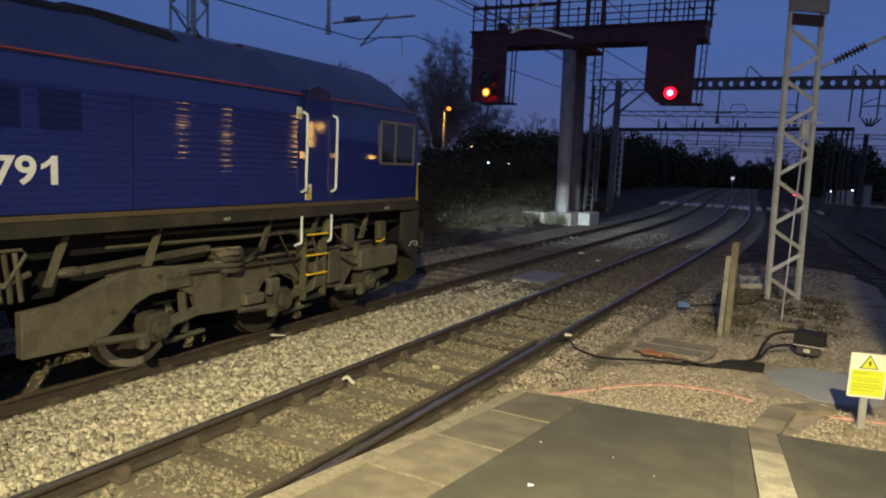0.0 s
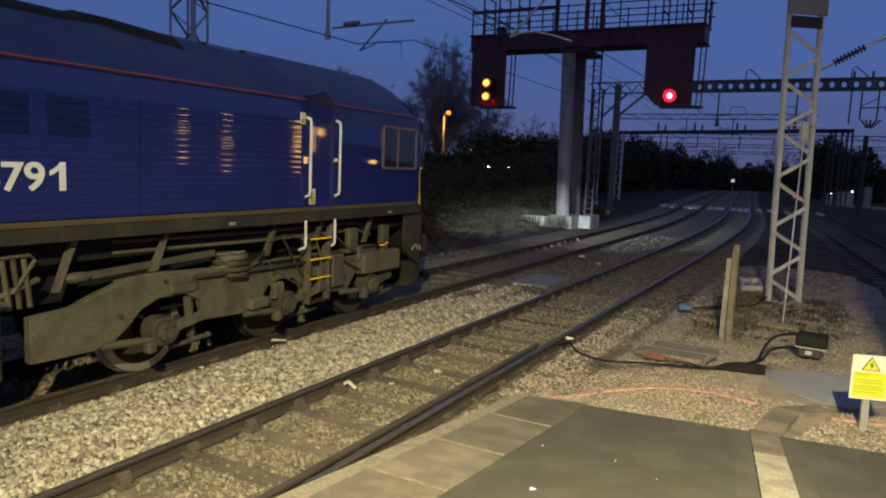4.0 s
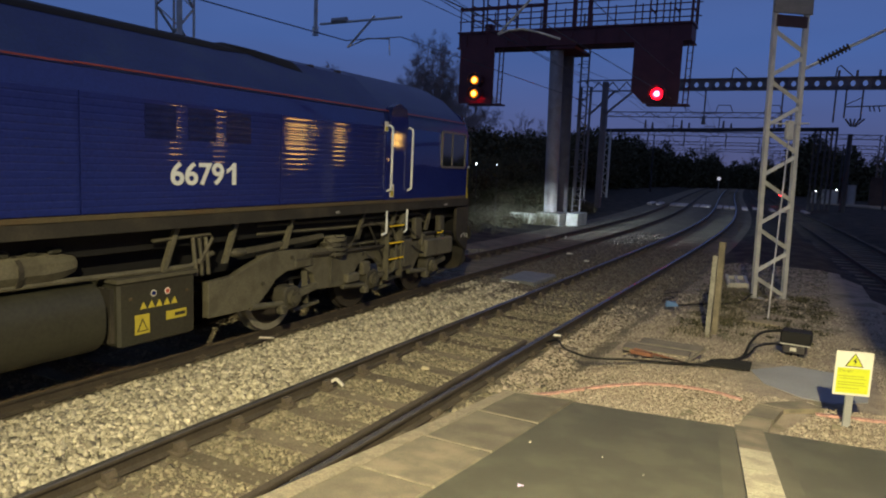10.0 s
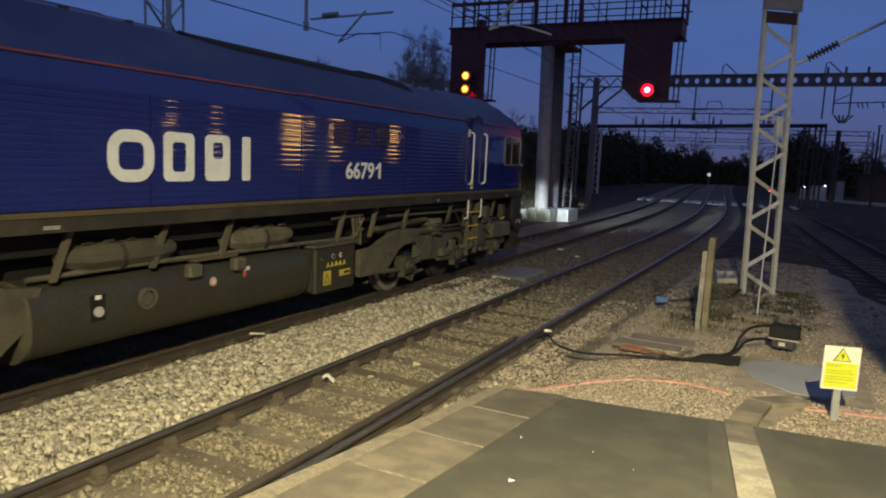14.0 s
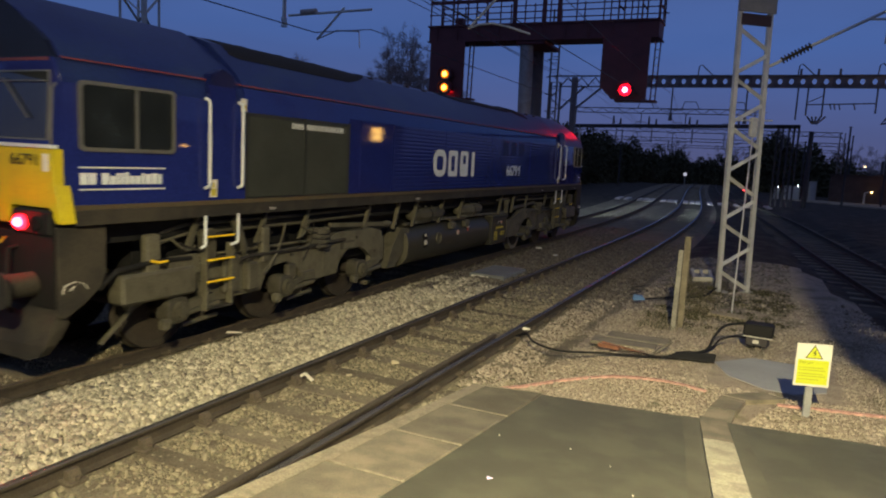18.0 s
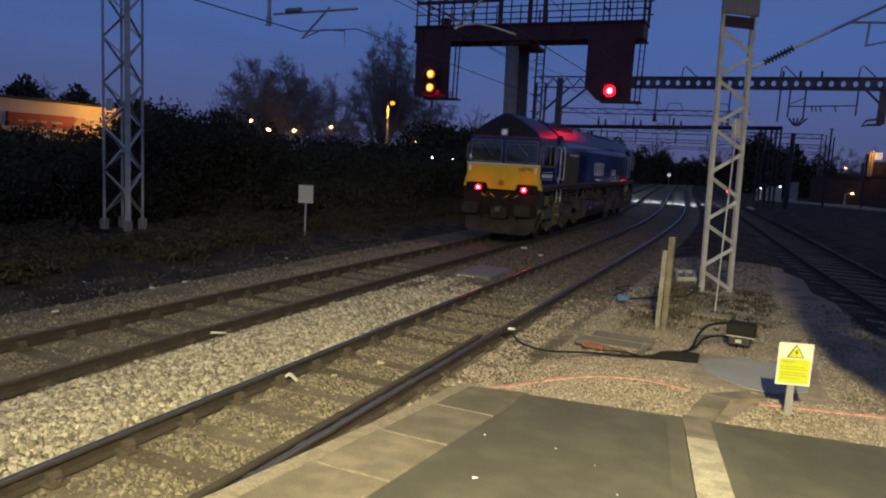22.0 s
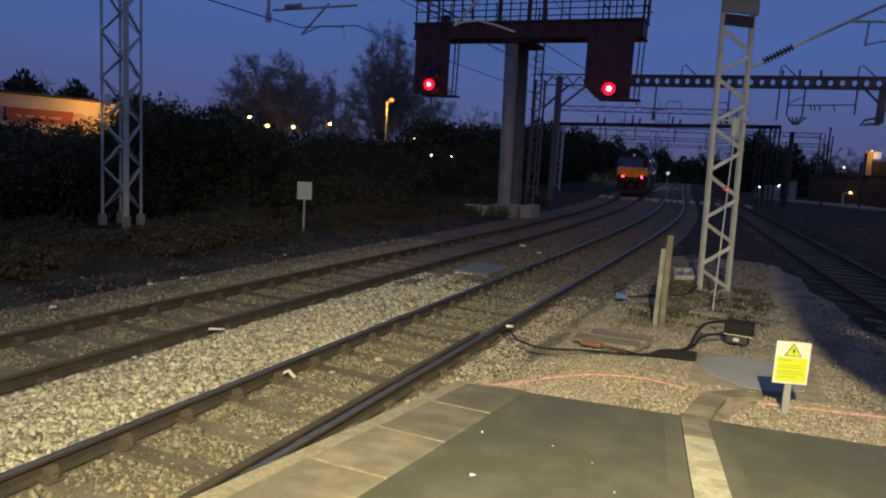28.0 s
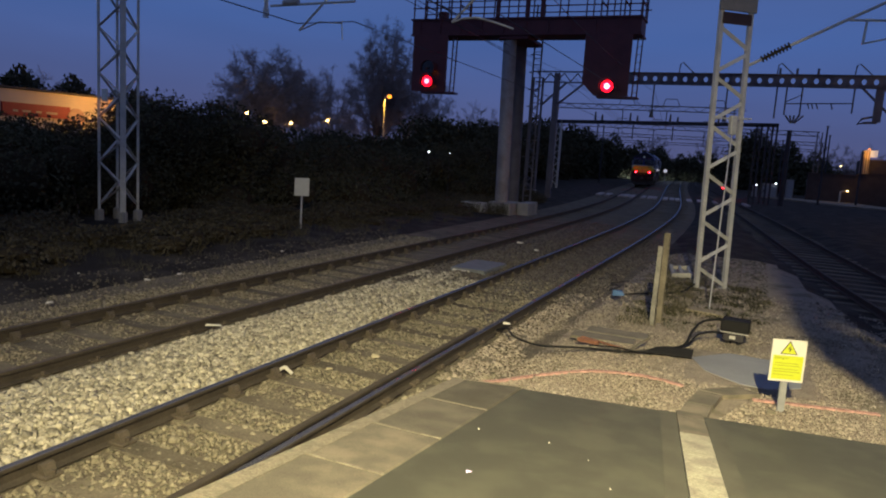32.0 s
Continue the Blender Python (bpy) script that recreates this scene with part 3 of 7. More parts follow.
    for y in (-2.9, -1.7):
        part("roof_hatch", Shape().chamfer(-0.30, 0.30, y - 0.5, y + 0.5, 3.98, 4.048, 0.01), m_roof, lo)
    for y in (-3.3, -2.6, -1.9, -1.1, 5.6, 6.3):
        part("lifting_eye", Shape().box(0.50, 0.60, y, y + 0.07, 3.93, 3.985), m_dark_steel, lo)
    # side writing
    num = part("running_number", letters("6679", 0.270, 0.80, 0.004, m_white, 0.022), None, lo, "white running number 66791", place=Matrix.Translation((1.329, 2.255, 2.165)) @ TO_SIDE)
    part("last_figure", figure_one(0.160, 0.270, 0.004, m_white), None, num, place=Matrix.Translation((0.845, 0, -0.002)))
    # the operator's white mark as four plain shapes: a ring, two pierced slabs and a bar
    for y, w, r, hole in ((-1.95, 0.58, 0.22, (0.13, 0.13, 0.13, 0.13)), (-1.24, 0.44, 0.07, (0.12, 0.12, 0.11, 0.11)), (-0.63, 0.40, 0.07, (0.12, 0.11, 0.27, 0.09)), (-0.01, 0.14, 0.03, None)):
        z0, z1 = 2.160, 2.715
        s = Shape()
        if hole:
            q0, q1, h0, h1 = hole
            flat_ring(s, round_rect(y, y + w, z0, z1, r, 5), round_rect(y + q0, y + w - q1, z0 + h0, z1 - h1, min(r * 0.6, 0.08), 5), 1.320, 1.3305)
        else:
            s.prism(round_rect(y, y + w, z0, z1, r, 5), "x", 1.320, 1.3305)
        part("white_mark", s, m_white, lo, "large white painted mark")
    # small labels along the band
    for y, w in ((-2.65, 0.24), (-7.0, 0.18), (5.35, 0.16), (8.9, 0.2)):
        for z in (1.712, 1.732):
            part("small_label", Shape().box(1.318, 1.326, y, y + w * 0.7, z, z + 0.011), m_galv, lo)
    # frame and tank
    part("underframe", Shape().box(-1.05, 1.05, -HALF + 0.2, HALF - 0.2, 1.42, 1.70), m_black, lo, "black underframe")
    # black filler, added so that no sky shows through below the frame
    part("under_equipment", Shape().box(-0.82, 0.82, -8.9, 8.9, 0.98, 1.45), m_black, lo, "added black block that closes the gap under the frame")
    out = round_rect(-1.26, 1.26, 0.36, 1.16, 0.34, 6)
    s = Shape().loft([[(a, y, b) for a, b in out] for y in (-2.75, -2.70, 1.42, 1.47)], True, True)
    tank = part("fuel_tank", s, m_tank, lo, "large grimy fuel tank", smooth=35)
    part("tank_flange", Shape().loft([[(a * 1.01, y, (b - 0.76) * 1.03 + 0.76) for a, b in out] for y in (-2.80, -2.755)], True, True), m_grime, tank)
    for y, z in ((-1.42, 0.84),):
        s = Shape()
        flat = [(y + 0.125 * math.cos(a), z + 0.125 * math.sin(a)) for a in [i * math.pi / 8 for i in range(16)]]
        inn = [(y + 0.095 * math.cos(a), z + 0.095 * math.sin(a)) for a in [i * math.pi / 8 for i in range(16)]]
        flat_ring(s, flat, inn, 1.24, 1.285)
        part("filler_ring", s, m_grime, tank)
        part("filler_cap", Shape().rod((1.24, y, z), (1.262, y, z), 0.075, 14), m_grime, tank)
    part("gauge_recess", Shape().box(1.245, 1.268, -2.13, -1.96, 0.70, 0.98), m_black, tank, "dark recess")
    part("gauge_glass", Shape().rod((1.262, -2.045, 0.80), (1.29, -2.045, 0.80), 0.055, 12), m_galv, tank)
    part("label", Shape().box(1.262, 1.272, -2.08, -2.01, 0.93, 0.975), m_label_w, tank)
    part("warning_disc", Shape().rod((1.262, -0.44, 0.90), (1.270, -0.44, 0.90), 0.055, 16), m_label_w, tank)
    part("warning_ring", Shape().rod((1.268, -0.44, 0.90), (1.272, -0.44, 0.90), 0.048, 16), m_label_r, tank)
    part("warning_face", Shape().rod((1.270, -0.44, 0.90), (1.275, -0.44, 0.90), 0.034, 14), m_label_w, tank)
    part("warning_slash", Shape().bar((1.276, -0.470, 0.928), (1.276, -0.410, 0.872), 0.012, 0.004, (1, 0, 0)), m_label_r, tank)
    part("label", Shape().box(1.258, 1.268, 0.02, 0.20, 0.97, 1.02), m_label_w, tank)
    part("label", Shape().box(1.258, 1.268, 0.09, 0.14, 0.89, 0.968), m_label_r, tank)
    for y in (-0.85, -0.1):
        part("tank_bracket", Shape().chamfer(1.18, 1.31, y, y + 0.22, 0.98, 1.16, 0.03), m_grime, tank)
    # battery box
    s = Shape().chamfer(-1.24, 1.27, 1.61, 2.66, 0.40, 1.12, 0.03)
    bx = part("battery_box", s, m_tank, lo, "grimy battery box with yellow warning labels")
    part("box_lid_strip", Shape().box(0.9, 1.285, 1.58, 2.70, 1.12, 1.16), m_grime, bx)
    part("box_end_plate", Shape().box(-1.2, 1.20, 1.56, 1.61, 0.46, 1.06), m_sole, bx)
    part("warning_label", Shape().box(1.262, 1.276, 1.81, 2.00, 0.52, 0.74), m_label_y, bx, "yellow label with a black triangle")
    part("triangle", Shape().prism([(1.83, 0.55), (1.98, 0.55), (1.905, 0.70)], "x", 1.274, 1.279), m_label_k, bx)
    part("triangle_face", Shape().prism([(1.852, 0.562), (1.958, 0.562), (1.905, 0.668)], "x", 1.278, 1.282), m_label_y, bx)
    part("notice", Shape().box(1.262, 1.276, 2.23, 2.52, 0.62, 0.72), m_label_y, bx)
    part("notice_print", Shape().box(1.275, 1.279, 2.35, 2.50, 0.65, 0.69), m_label_k, bx)
    for i in range(5):
        y = 1.88 + i * 0.106
        part("hazard_triangle", Shape().prism([(y, 0.80), (y + 0.086, 0.80), (y + 0.043, 0.876)], "x", 1.262, 1.277), m_label_y, bx)
    for y, mm in ((2.06, m_blue), (2.25, m_label_r)):
        part("round_label", Shape().rod((1.262, y, 0.96), (1.274, y, 0.96), 0.038, 14), m_label_w, bx)
        part("disc", Shape().rod((1.272, y, 0.96), (1.277, y, 0.96), 0.029, 12), mm, bx)
    for y in (1.74, 2.51):
        part("clasp", Shape().box(1.262, 1.285, y, y + 0.035, 0.92, 0.945), m_gold, bx)
    # air reservoirs above the tank, with valves and a clamp on each
    for y0, y1 in ((0.10, 1.12), (-2.18, -1.02)):
        prof = [(y0 - 0.16, 0.05), (y0 - 0.13, 0.11), (y0 + 0.02, 0.165), (y0 + 0.20, 0.195), (y1 - 0.20, 0.195), (y1 - 0.02, 0.165), (y1 + 0.13, 0.11), (y1 + 0.16, 0.05)]
        s = Shape().loft([[(1.02 + r * math.cos(a), y, 1.37 + r * (math.sin(a) if math.sin(a) < 0 else 0.72 * math.sin(a))) for a in [2 * math.pi * (i + 0.5) / 10 for i in range(10)]] for y, r in prof], True, True)
        tk = part("air_reservoir", s, m_grime, lo, "dusty boat-shaped air tank", smooth=20)
        for k, y in enumerate((y0 + 0.08, y0 + 0.34, y0 + 0.62, y1 - 0.16)):
            part("valve", Shape().chamfer(0.98, 1.12, y, y + 0.15, 1.47, 1.535 + 0.02 * (k % 2), 0.03), m_tank, tk)
        part("clamp", Shape().loft([[(1.02 + r * math.cos(a), y, 1.36 + r * math.sin(a) * (0.74 if math.sin(a) > 0 else 1.06)) for a in [2 * math.pi * i / 18 for i in range(18)]] for y, r in ((y0 + 0.50, 0.17), (y0 + 0.50, 0.200), (y0 + 0.55, 0.200), (y0 + 0.55, 0.17))]), m_sole, tk)
    s = Shape()
    for y in (-3.25, -2.5, -1.3, -0.25, 2.25, 3.2):
        s = Shape().prism([(y, 1.16), (y + 0.06, 1.16), (y + 0.27, 1.68), (y + 0.20, 1.68)], "x", 1.13, 1.19)
        part("support_strut", s, m_grime, lo)
    part("tank_top_pipe", Shape().tube([(1.1, -2.7, 1.20), (1.12, -1.5, 1.22), (1.12, 1.2, 1.20), (1.14, 2.7, 1.18), (1.1, 3.1, 1.30)], 0.03), m_grime, lo)
    part("side_tray", Shape().box(0.9, 1.2, -0.7, 0.05, 1.165, 1.20), m_gold, lo, "rusty tray on the tank")
    for c, f in ((6.54, 1), (-6.49, -1)):
        bogie(lo, c, f)
    return lo


def barrel(x, Y, z):
    """An added, unseen tube round the headlight; its slit keeps the beam low and ahead."""
    def oval(r, q, o):
        return [(x + r * math.cos(a), Y(-o), z + q * math.sin(a) - (0.020 if o > 0.2 else 0.0)) for a in [i * math.pi / 10 for i in range(20)]]
    return Shape().loft([oval(0.11, 0.10, 0.05), oval(0.11, 0.10, 0.34), oval(0.085, 0.013, 0.34), oval(0.085, 0.020, 0.05), oval(0.11, 0.10, 0.05)])


def cab_end(lo, end):
    """One cab: end is -1 at the trailing and 1 at the leading end."""
    f = end * HALF
    door0, door1 = (1.93, 2.51) if end < 0 else (2.69, 3.36)
    back = 2.65 if end < 0 else 3.42
    def Y(s):
        return f - end * s
    def cpart(name, shape, material, parent=None, label="", smooth=0, place=None, bevel=0.0, above=1.84):
        """A part of the cab, drawn in towards its end."""
        if isinstance(shape, Shape):
            for k, (x, y, z) in enumerate(shape.v):
                o = (f - y) * end
                if z > above and o < 1.5:
                    shape.v[k] = (x * (1 - 0.045 * (1.5 - o)), y, z)
        return part(name, shape, material, parent, label, smooth, place, bevel)
    # shell: the lower body, the windscreen belt and the crowned roof
    def ring(s, taper, top):
        w, k = 1.32 * taper, min(1.0, top)
        h = [(w, 1.80), (w, 2.46), (w - 0.01, 3.12), (w - 0.09, 3.34), (w - 0.26, 3.52), (0.60, 3.56 + 0.31 * k), (0.16, 3.64 + 0.44 * k)]
        return [(x, Y(s), z) for x, z in h] + [(-x, Y(s), z) for x, z in reversed(h)]
    s = Shape()
    # sides as a frame round door and window openings are set proud later, so the shell starts behind the end face
    s.loft([ring(0.10, 0.995, 0.92), ring(0.45, 1.0, 1.0), ring(1.5, 1.0, 1.0), ring(back, 1.0, 1.0)], True, True)
    cab = cpart("cab", s, m_blue, lo, smooth=25, above=1.7)
    cab.data.materials.append(m_roof)
    for poly in cab.data.polygons:
        if poly.normal.z > 0.3:
            poly.material_index = 1
    # end face
    s = Shape()
    prof = [(-1.30, 2.46), (1.30, 2.46), (1.29, 3.10), (1.22, 3.34), (1.08, 3.52), (0.58, 3.84), (0.12, 4.07), (-0.12, 4.07), (-0.58, 3.84), (-1.08, 3.52), (-1.22, 3.34), (-1.29, 3.10)]
    def lean(z):
        return 0.02 + max(0.0, z - 2.46) * 0.055
    s.loft([[(x, Y(lean(z)), z) for x, z in prof], [(x, Y(0.16), z) for x, z in prof]], True, True)
    cpart("end_face", s, m_blue, cab, smooth=20)
    # plate over the end face: shade on the brow as a near-black blue
    brow = [(1.21, 3.36), (1.08, 3.53), (0.58, 3.845), (0.12, 4.075), (-0.12, 4.075), (-0.58, 3.845), (-1.08, 3.53), (-1.21, 3.36)]
    cpart("brow_panel", Shape().loft([[(x, Y(lean(z) - 0.004), z) for x, z in brow], [(x, Y(0.14), z) for x, z in brow]], True, True), m_brow_shade, cab, "thin panel that carries the shade over the windscreens")
    # yellow panel with its flared lower corners
    yl = [(-1.33, 1.70), (-1.23, 1.70), (-1.22, 1.85), (-0.56, 1.85), (-0.46, 1.66), (0.46, 1.66), (0.56, 1.85), (1.22, 1.85), (1.23, 1.70), (1.33, 1.70), (1.31, 2.10), (1.305, 2.45), (-1.305, 2.45), (-1.31, 2.10)]
    if end > 0:
        yl = [(x * (0.93 if z < 1.84 else 0.985), z) for x, z in yl]
    s = Shape().loft([[(x, Y(0.0), z) for x, z in yl], [(x, Y(0.17), z) for x, z in yl]], True, True)
    cpart("yellow_panel", s, m_yellow, cab, "bright yellow warning panel", bevel=0.012)
    cpart("belt_strip", Shape().box(-1.31, 1.31, min(Y(-0.02), Y(0.05)), max(Y(-0.02), Y(0.05)), 2.455, 2.49), m_white, cab, "bright pale strip under the windscreens")
    # windscreens
    for x0, x1 in ((-1.19, -0.085), (0.085, 1.19)):
        s = Shape()
        def pt(x, z, o):
            return (x, Y(lean(z) - o), z)
        s.hexa([pt(x0, 2.54, 0.004), pt(x1, 2.54, 0.004), pt(x1, 2.54, -0.02), pt(x0, 2.54, -0.02), pt(x0, 3.22, 0.004), pt(x1, 3.22, 0.004), pt(x1, 3.22, -0.02), pt(x0, 3.22, -0.02)])
        w = cpart("windscreen", s, m_screen, cab, "dusty grey windscreen glass")
        s = Shape()
        for (xa, za), (xb, zb) in (((x0, 2.54), (x1, 2.54)), ((x1, 2.54), (x1, 3.22)), ((x1, 3.22), (x0, 3.22)), ((x0, 3.22), (x0, 2.54))):
            s.bar(pt(xa, za, 0.012), pt(xb, zb, 0.008), 0.016, 0.016)
        cpart("windscreen_frame", s, m_frame, w, "thin bright windscreen frame")
        cpart("wiper", Shape().bar(pt((x0 + x1) / 2 - 0.2, 3.15, 0.03), pt((x0 + x1) / 2 + 0.25, 2.75, 0.03), 0.018, 0.012), m_frame, w)
        cpart("sun_blind", Shape().bar(pt(x0 + 0.05, 3.12, 0.010), pt(x1 - 0.05, 3.12, 0.010), 0.05, 0.012), m_frame, w)
    for x in (-1.31, 1.31):
        cpart("corner_rail", Shape().tube([(x * 0.99, Y(-0.01), 2.5), (x * 1.005, Y(-0.03), 2.56), (x * 1.0, Y(-0.0), 3.05), (x * 0.98, Y(0.06), 3.1)], 0.014), m_frame if end < 0 else m_sole, cab, "corner handrail")
    # orange line over the screens
    s = Shape()
    for a, b in (((-1.16, 3.34), (1.16, 3.34)),):
        s.bar((a[0], Y(lean(3.34) - 0.004), a[1]), (b[0], Y(lean(3.34) - 0.004), b[1]), 0.01, 0.03)
    cpart("orange_stripe", s, m_orange, cab)
    # headlight
    cpart("headlight_box", Shape().chamfer(-0.15, 0.15, min(Y(-0.02), Y(0.2)), max(Y(-0.02), Y(0.2)), 3.35, 3.62, 0.03), m_brow_shade, cab)
    cpart("headlight_rim", Shape().chamfer(-0.135, 0.135, min(Y(-0.035), Y(-0.015)), max(Y(-0.035), Y(-0.015)), 3.365, 3.60, 0.008), m_frame, cab, "bright square headlight bezel")
    cpart("headlight_lens", Shape().rod((0, Y(-0.03), 3.48), (0, Y(-0.048), 3.48), 0.095, 18), m_headoff, cab, "round headlight lens")
    # lamp clusters
    for x in (-0.77, 0.77):
        lx = x + (0.13 if x > 0 else -0.13)
        cl = cpart("lamp_housing", Shape().chamfer(lx - 0.30, lx + 0.30, min(Y(-0.05), Y(0.2)), max(Y(-0.05), Y(0.2)), 1.57, 1.83, 0.02), m_black, cab, "black lamp housing")
        cpart("tail_lamp", Shape().rod((x, Y(-0.04), 1.69), (x, Y(-0.085), 1.69), 0.080, 16), m_tail if end < 0 else m_glass, cl, "lit red tail lamp" if end < 0 else "unlit lamp")
        if end < 0:
            cpart("lamp_core", Shape().ball((x, Y(-0.085), 1.69), 0.050, 10, 6), m_tail_core, cl)
        elif x < 0:
            cpart("beam_barrel", barrel(x, Y, 1.69), m_black, cl)
            cpart("beam_lens", Shape().rod((x, Y(-0.08), 1.69), (x, Y(-0.095), 1.69), 0.012, 14), m_headon, cl, "lit headlight")
        cpart("marker_lamp", Shape().rod((x + (0.24 if x > 0 else -0.24), Y(-0.04), 1.69), (x + (0.24 if x > 0 else -0.24), Y(-0.075), 1.69), 0.075, 16), m_glass if end < 0 else m_headoff, cl)
    # number and labels on the yellow
    if end < 0:
        n = letters("66791", 0.12, 0.43, 0.004, m_label_k, 0.01)
        cpart("running_number", n, None, cab, "small black number 66791", place=Matrix.Translation((0.545, Y(-0.006), 2.27)) @ TO_END)
        for x in (-1.2, 1.18):
            cpart("label", Shape().box(x - 0.05, x + 0.05, min(Y(-0.006), Y(0.01)), max(Y(-0.006), Y(0.01)), 2.22, 2.40), m_label_w, cab)
    cpart("orange_socket", Shape().rod((-0.02, Y(0.01), 1.87), (-0.02, Y(-0.05), 1.87), 0.10, 12), m_socket, cab, "orange-red cable socket")
    # cab sides
    for side in (1, -1):
        def S(y, z, o):
            return (side * (1.318 + o), Y(y), z)
        win = cpart("side_window", Shape().box(side * 1.30, side * 1.326, min(Y(0.29), Y(1.42)), max(Y(0.29), Y(1.42)), 2.47, 3.13), m_sidepane, cab, "sliding cab window")
        s = Shape()
        flat_ring(s, round_rect(min(Y(0.26), Y(1.45)), max(Y(0.26), Y(1.45)), 2.44, 3.16, 0.06), round_rect(min(Y(0.30), Y(1.41)), max(Y(0.30), Y(1.41)), 2.48, 3.12, 0.05), side * 1.315, side * 1.342)
        cpart("window_frame", s, m_frame, win, "metal window frame")
        cpart("window_bar", Shape().box(side * 1.32, side * 1.336, min(Y(0.92), Y(0.96)), max(Y(0.92), Y(0.96)), 2.48, 3.12), m_frame, win)
        # door in its recess
        tag = min(Y(door0), Y(door1)) + 0.07
        d = cpart("cab_door", Shape().box(side * 1.305, side * 1.328, min(Y(door0 + 0.06), Y(door1 - 0.06)), max(Y(door0 + 0.06), Y(door1 - 0.06)), 1.885, 3.30), m_blue, cab, "blue cab door")
        # dark shape in place of the shaded recess over the door
        cpart("door_hood", Shape().prism([(Y(door0 + 0.04), 3.20), (Y(door1 - 0.04), 3.20), (Y(door1 - 0.10), 3.44), (Y((door0 + door1) / 2), 3.52), (Y(door0 + 0.10), 3.44)], "x", side * 1.19, side * 1.322), m_recess_tone, d)
        cpart("door_label", Shape().box(side * 1.326, side * 1.336, tag, tag + 0.12, 1.92, 2.14), m_label_w, d, "pale warning label with a yellow triangle")
        cpart("door_label_mark", Shape().box(side * 1.334, side * 1.338, tag + 0.012, tag + 0.108, 1.935, 2.03), m_label_y, d)
        cpart("door_label_triangle", Shape().prism([(tag + 0.025, 2.045), (tag + 0.095, 2.045), (tag + 0.06, 2.115)], "x", side * 1.334, side * 1.338), m_label_y, d)
        cpart("panel_label", Shape().box(side * 1.32, side * 1.331, min(Y(door1 + 0.04), Y(door1 + 0.14)), max(Y(door1 + 0.04), Y(door1 + 0.14)), 3.03, 3.19), m_label_w, cab, "pale label with a yellow lower half")
        cpart("panel_label_mark", Shape().box(side * 1.330, side * 1.334, min(Y(door1 + 0.05), Y(door1 + 0.13)), max(Y(door1 + 0.05), Y(door1 + 0.13)), 3.04, 3.105), m_label_y, cab)
        for y in (door0, door1):
            cpart("handrail", Shape().tube([S(y, 2.03, 0.0), S(y, 2.06, 0.07), S(y, 2.10, 0.08), S(y, 3.06, 0.08), S(y, 3.10, 0.07), S(y, 3.13, 0.0)], 0.02), m_white, cab, "white handrail", smooth=40)
            cpart("lower_handrail", Shape().tube([S(y, 1.69, 0.015), S(y, 1.34, 0.015), S(y + end * 0.015, 1.31, 0.015), S(y + end * (0.13 if end * (y - door0) > 0.1 or (end < 0 and y == door1) else 0.07), 1.29, 0.01)], 0.019), m_white, cab, "white lower handrail", smooth=40)
        cpart("gold_band", Shape().box(side * 1.29, side * 1.335, min(Y(0.16), Y(1.5)), max(Y(0.16), Y(1.5)), 1.828, 1.880), m_gold, cab, "dirty gold band", above=1.7)
        cpart("orange_stripe", stripe(side, min(Y(0.14), Y(1.5)), max(Y(0.14), Y(1.5)), 0.012 if end > 0 else 0.0), m_orange, cab)
        cpart("sandbox", Shape().chamfer(side * 1.16 - 0.13, side * 1.16 + 0.13, min(Y(0.74), Y(1.84)), max(Y(0.74), Y(1.84)), 0.72, 1.07, 0.03), m_grime, cab, "boxy sand hopper caked in dust")
        cpart("sand_hose", Shape().tube([(side * 1.2, Y(0.50), 0.95), (side * 1.22, Y(0.72), 1.13), (side * 1.24, Y(1.2), 1.18), (side * 1.22, Y(1.8), 1.16)], 0.03, 7), m_black, cab, smooth=50)
        cpart("tap_handle", Shape().tube([(side * 1.27, Y(1.15), 1.20), (side * 1.28, Y(1.25), 1.17), (side * 1.27, Y(1.38), 1.175)], 0.016, 6), m_yel_edge, cab, "yellow tap handle")
        # footsteps
        st = cpart("step_frame", Shape().box(side * 1.20, side * 1.30, min(Y(door0 + 0.05), Y(door0 + 0.09)), max(Y(door0 + 0.05), Y(door0 + 0.09)), 0.46, 1.30).box(side * 1.20, side * 1.30, min(Y(door0 + 0.50), Y(door0 + 0.54)), max(Y(door0 + 0.50), Y(door0 + 0.54)), 0.46, 1.30), m_grime, cab, "grimy step ladder")
        for z in (0.47, 0.82, 1.10, 1.40):
            cpart("tread", Shape().box(side * 1.10, side * 1.31, min(Y(door0 + 0.06), Y(door0 + 0.53)), max(Y(door0 + 0.06), Y(door0 + 0.53)), z, z + 0.02), m_sole, st)
            if z > 0.5:
                cpart("tread_edge", Shape().box(side * 1.30, side * 1.325, min(Y(door0 + 0.06), Y(door0 + 0.53)), max(Y(door0 + 0.06), Y(door0 + 0.53)), z + 0.004, z + 0.026), m_yel_edge, st, "yellow step edge")
        # operator's name panel as two lines and bars
        if side > 0 and end < 0:
            for z in (2.265, 2.035):
                cpart("white_line", Shape().box(1.318, 1.331, min(Y(0.26), Y(1.31)), max(Y(0.26), Y(1.31)), z, z + 0.015), m_white, cab)
            y = 0.27
            for w, h in ((0.075, 0.12), (0.085, 0.12), (0.0, 0), (0.085, 0.12), (0.06, 0.09), (0.03, 0.12), (0.03, 0.12), (0.05, 0.13), (0.05, 0.09), (0.065, 0.09), (0.03, 0.12), (0.07, 0.11), (0.065, 0.12), (0.05, 0.11)):
                if w:
                    cpart("name_bar", Shape().box(1.318, 1.331, min(Y(y), Y(y + w)), max(Y(y), Y(y + w)), 2.095, 2.095 + h), m_white, cab)
                y += (w or 0.03) + 0.017
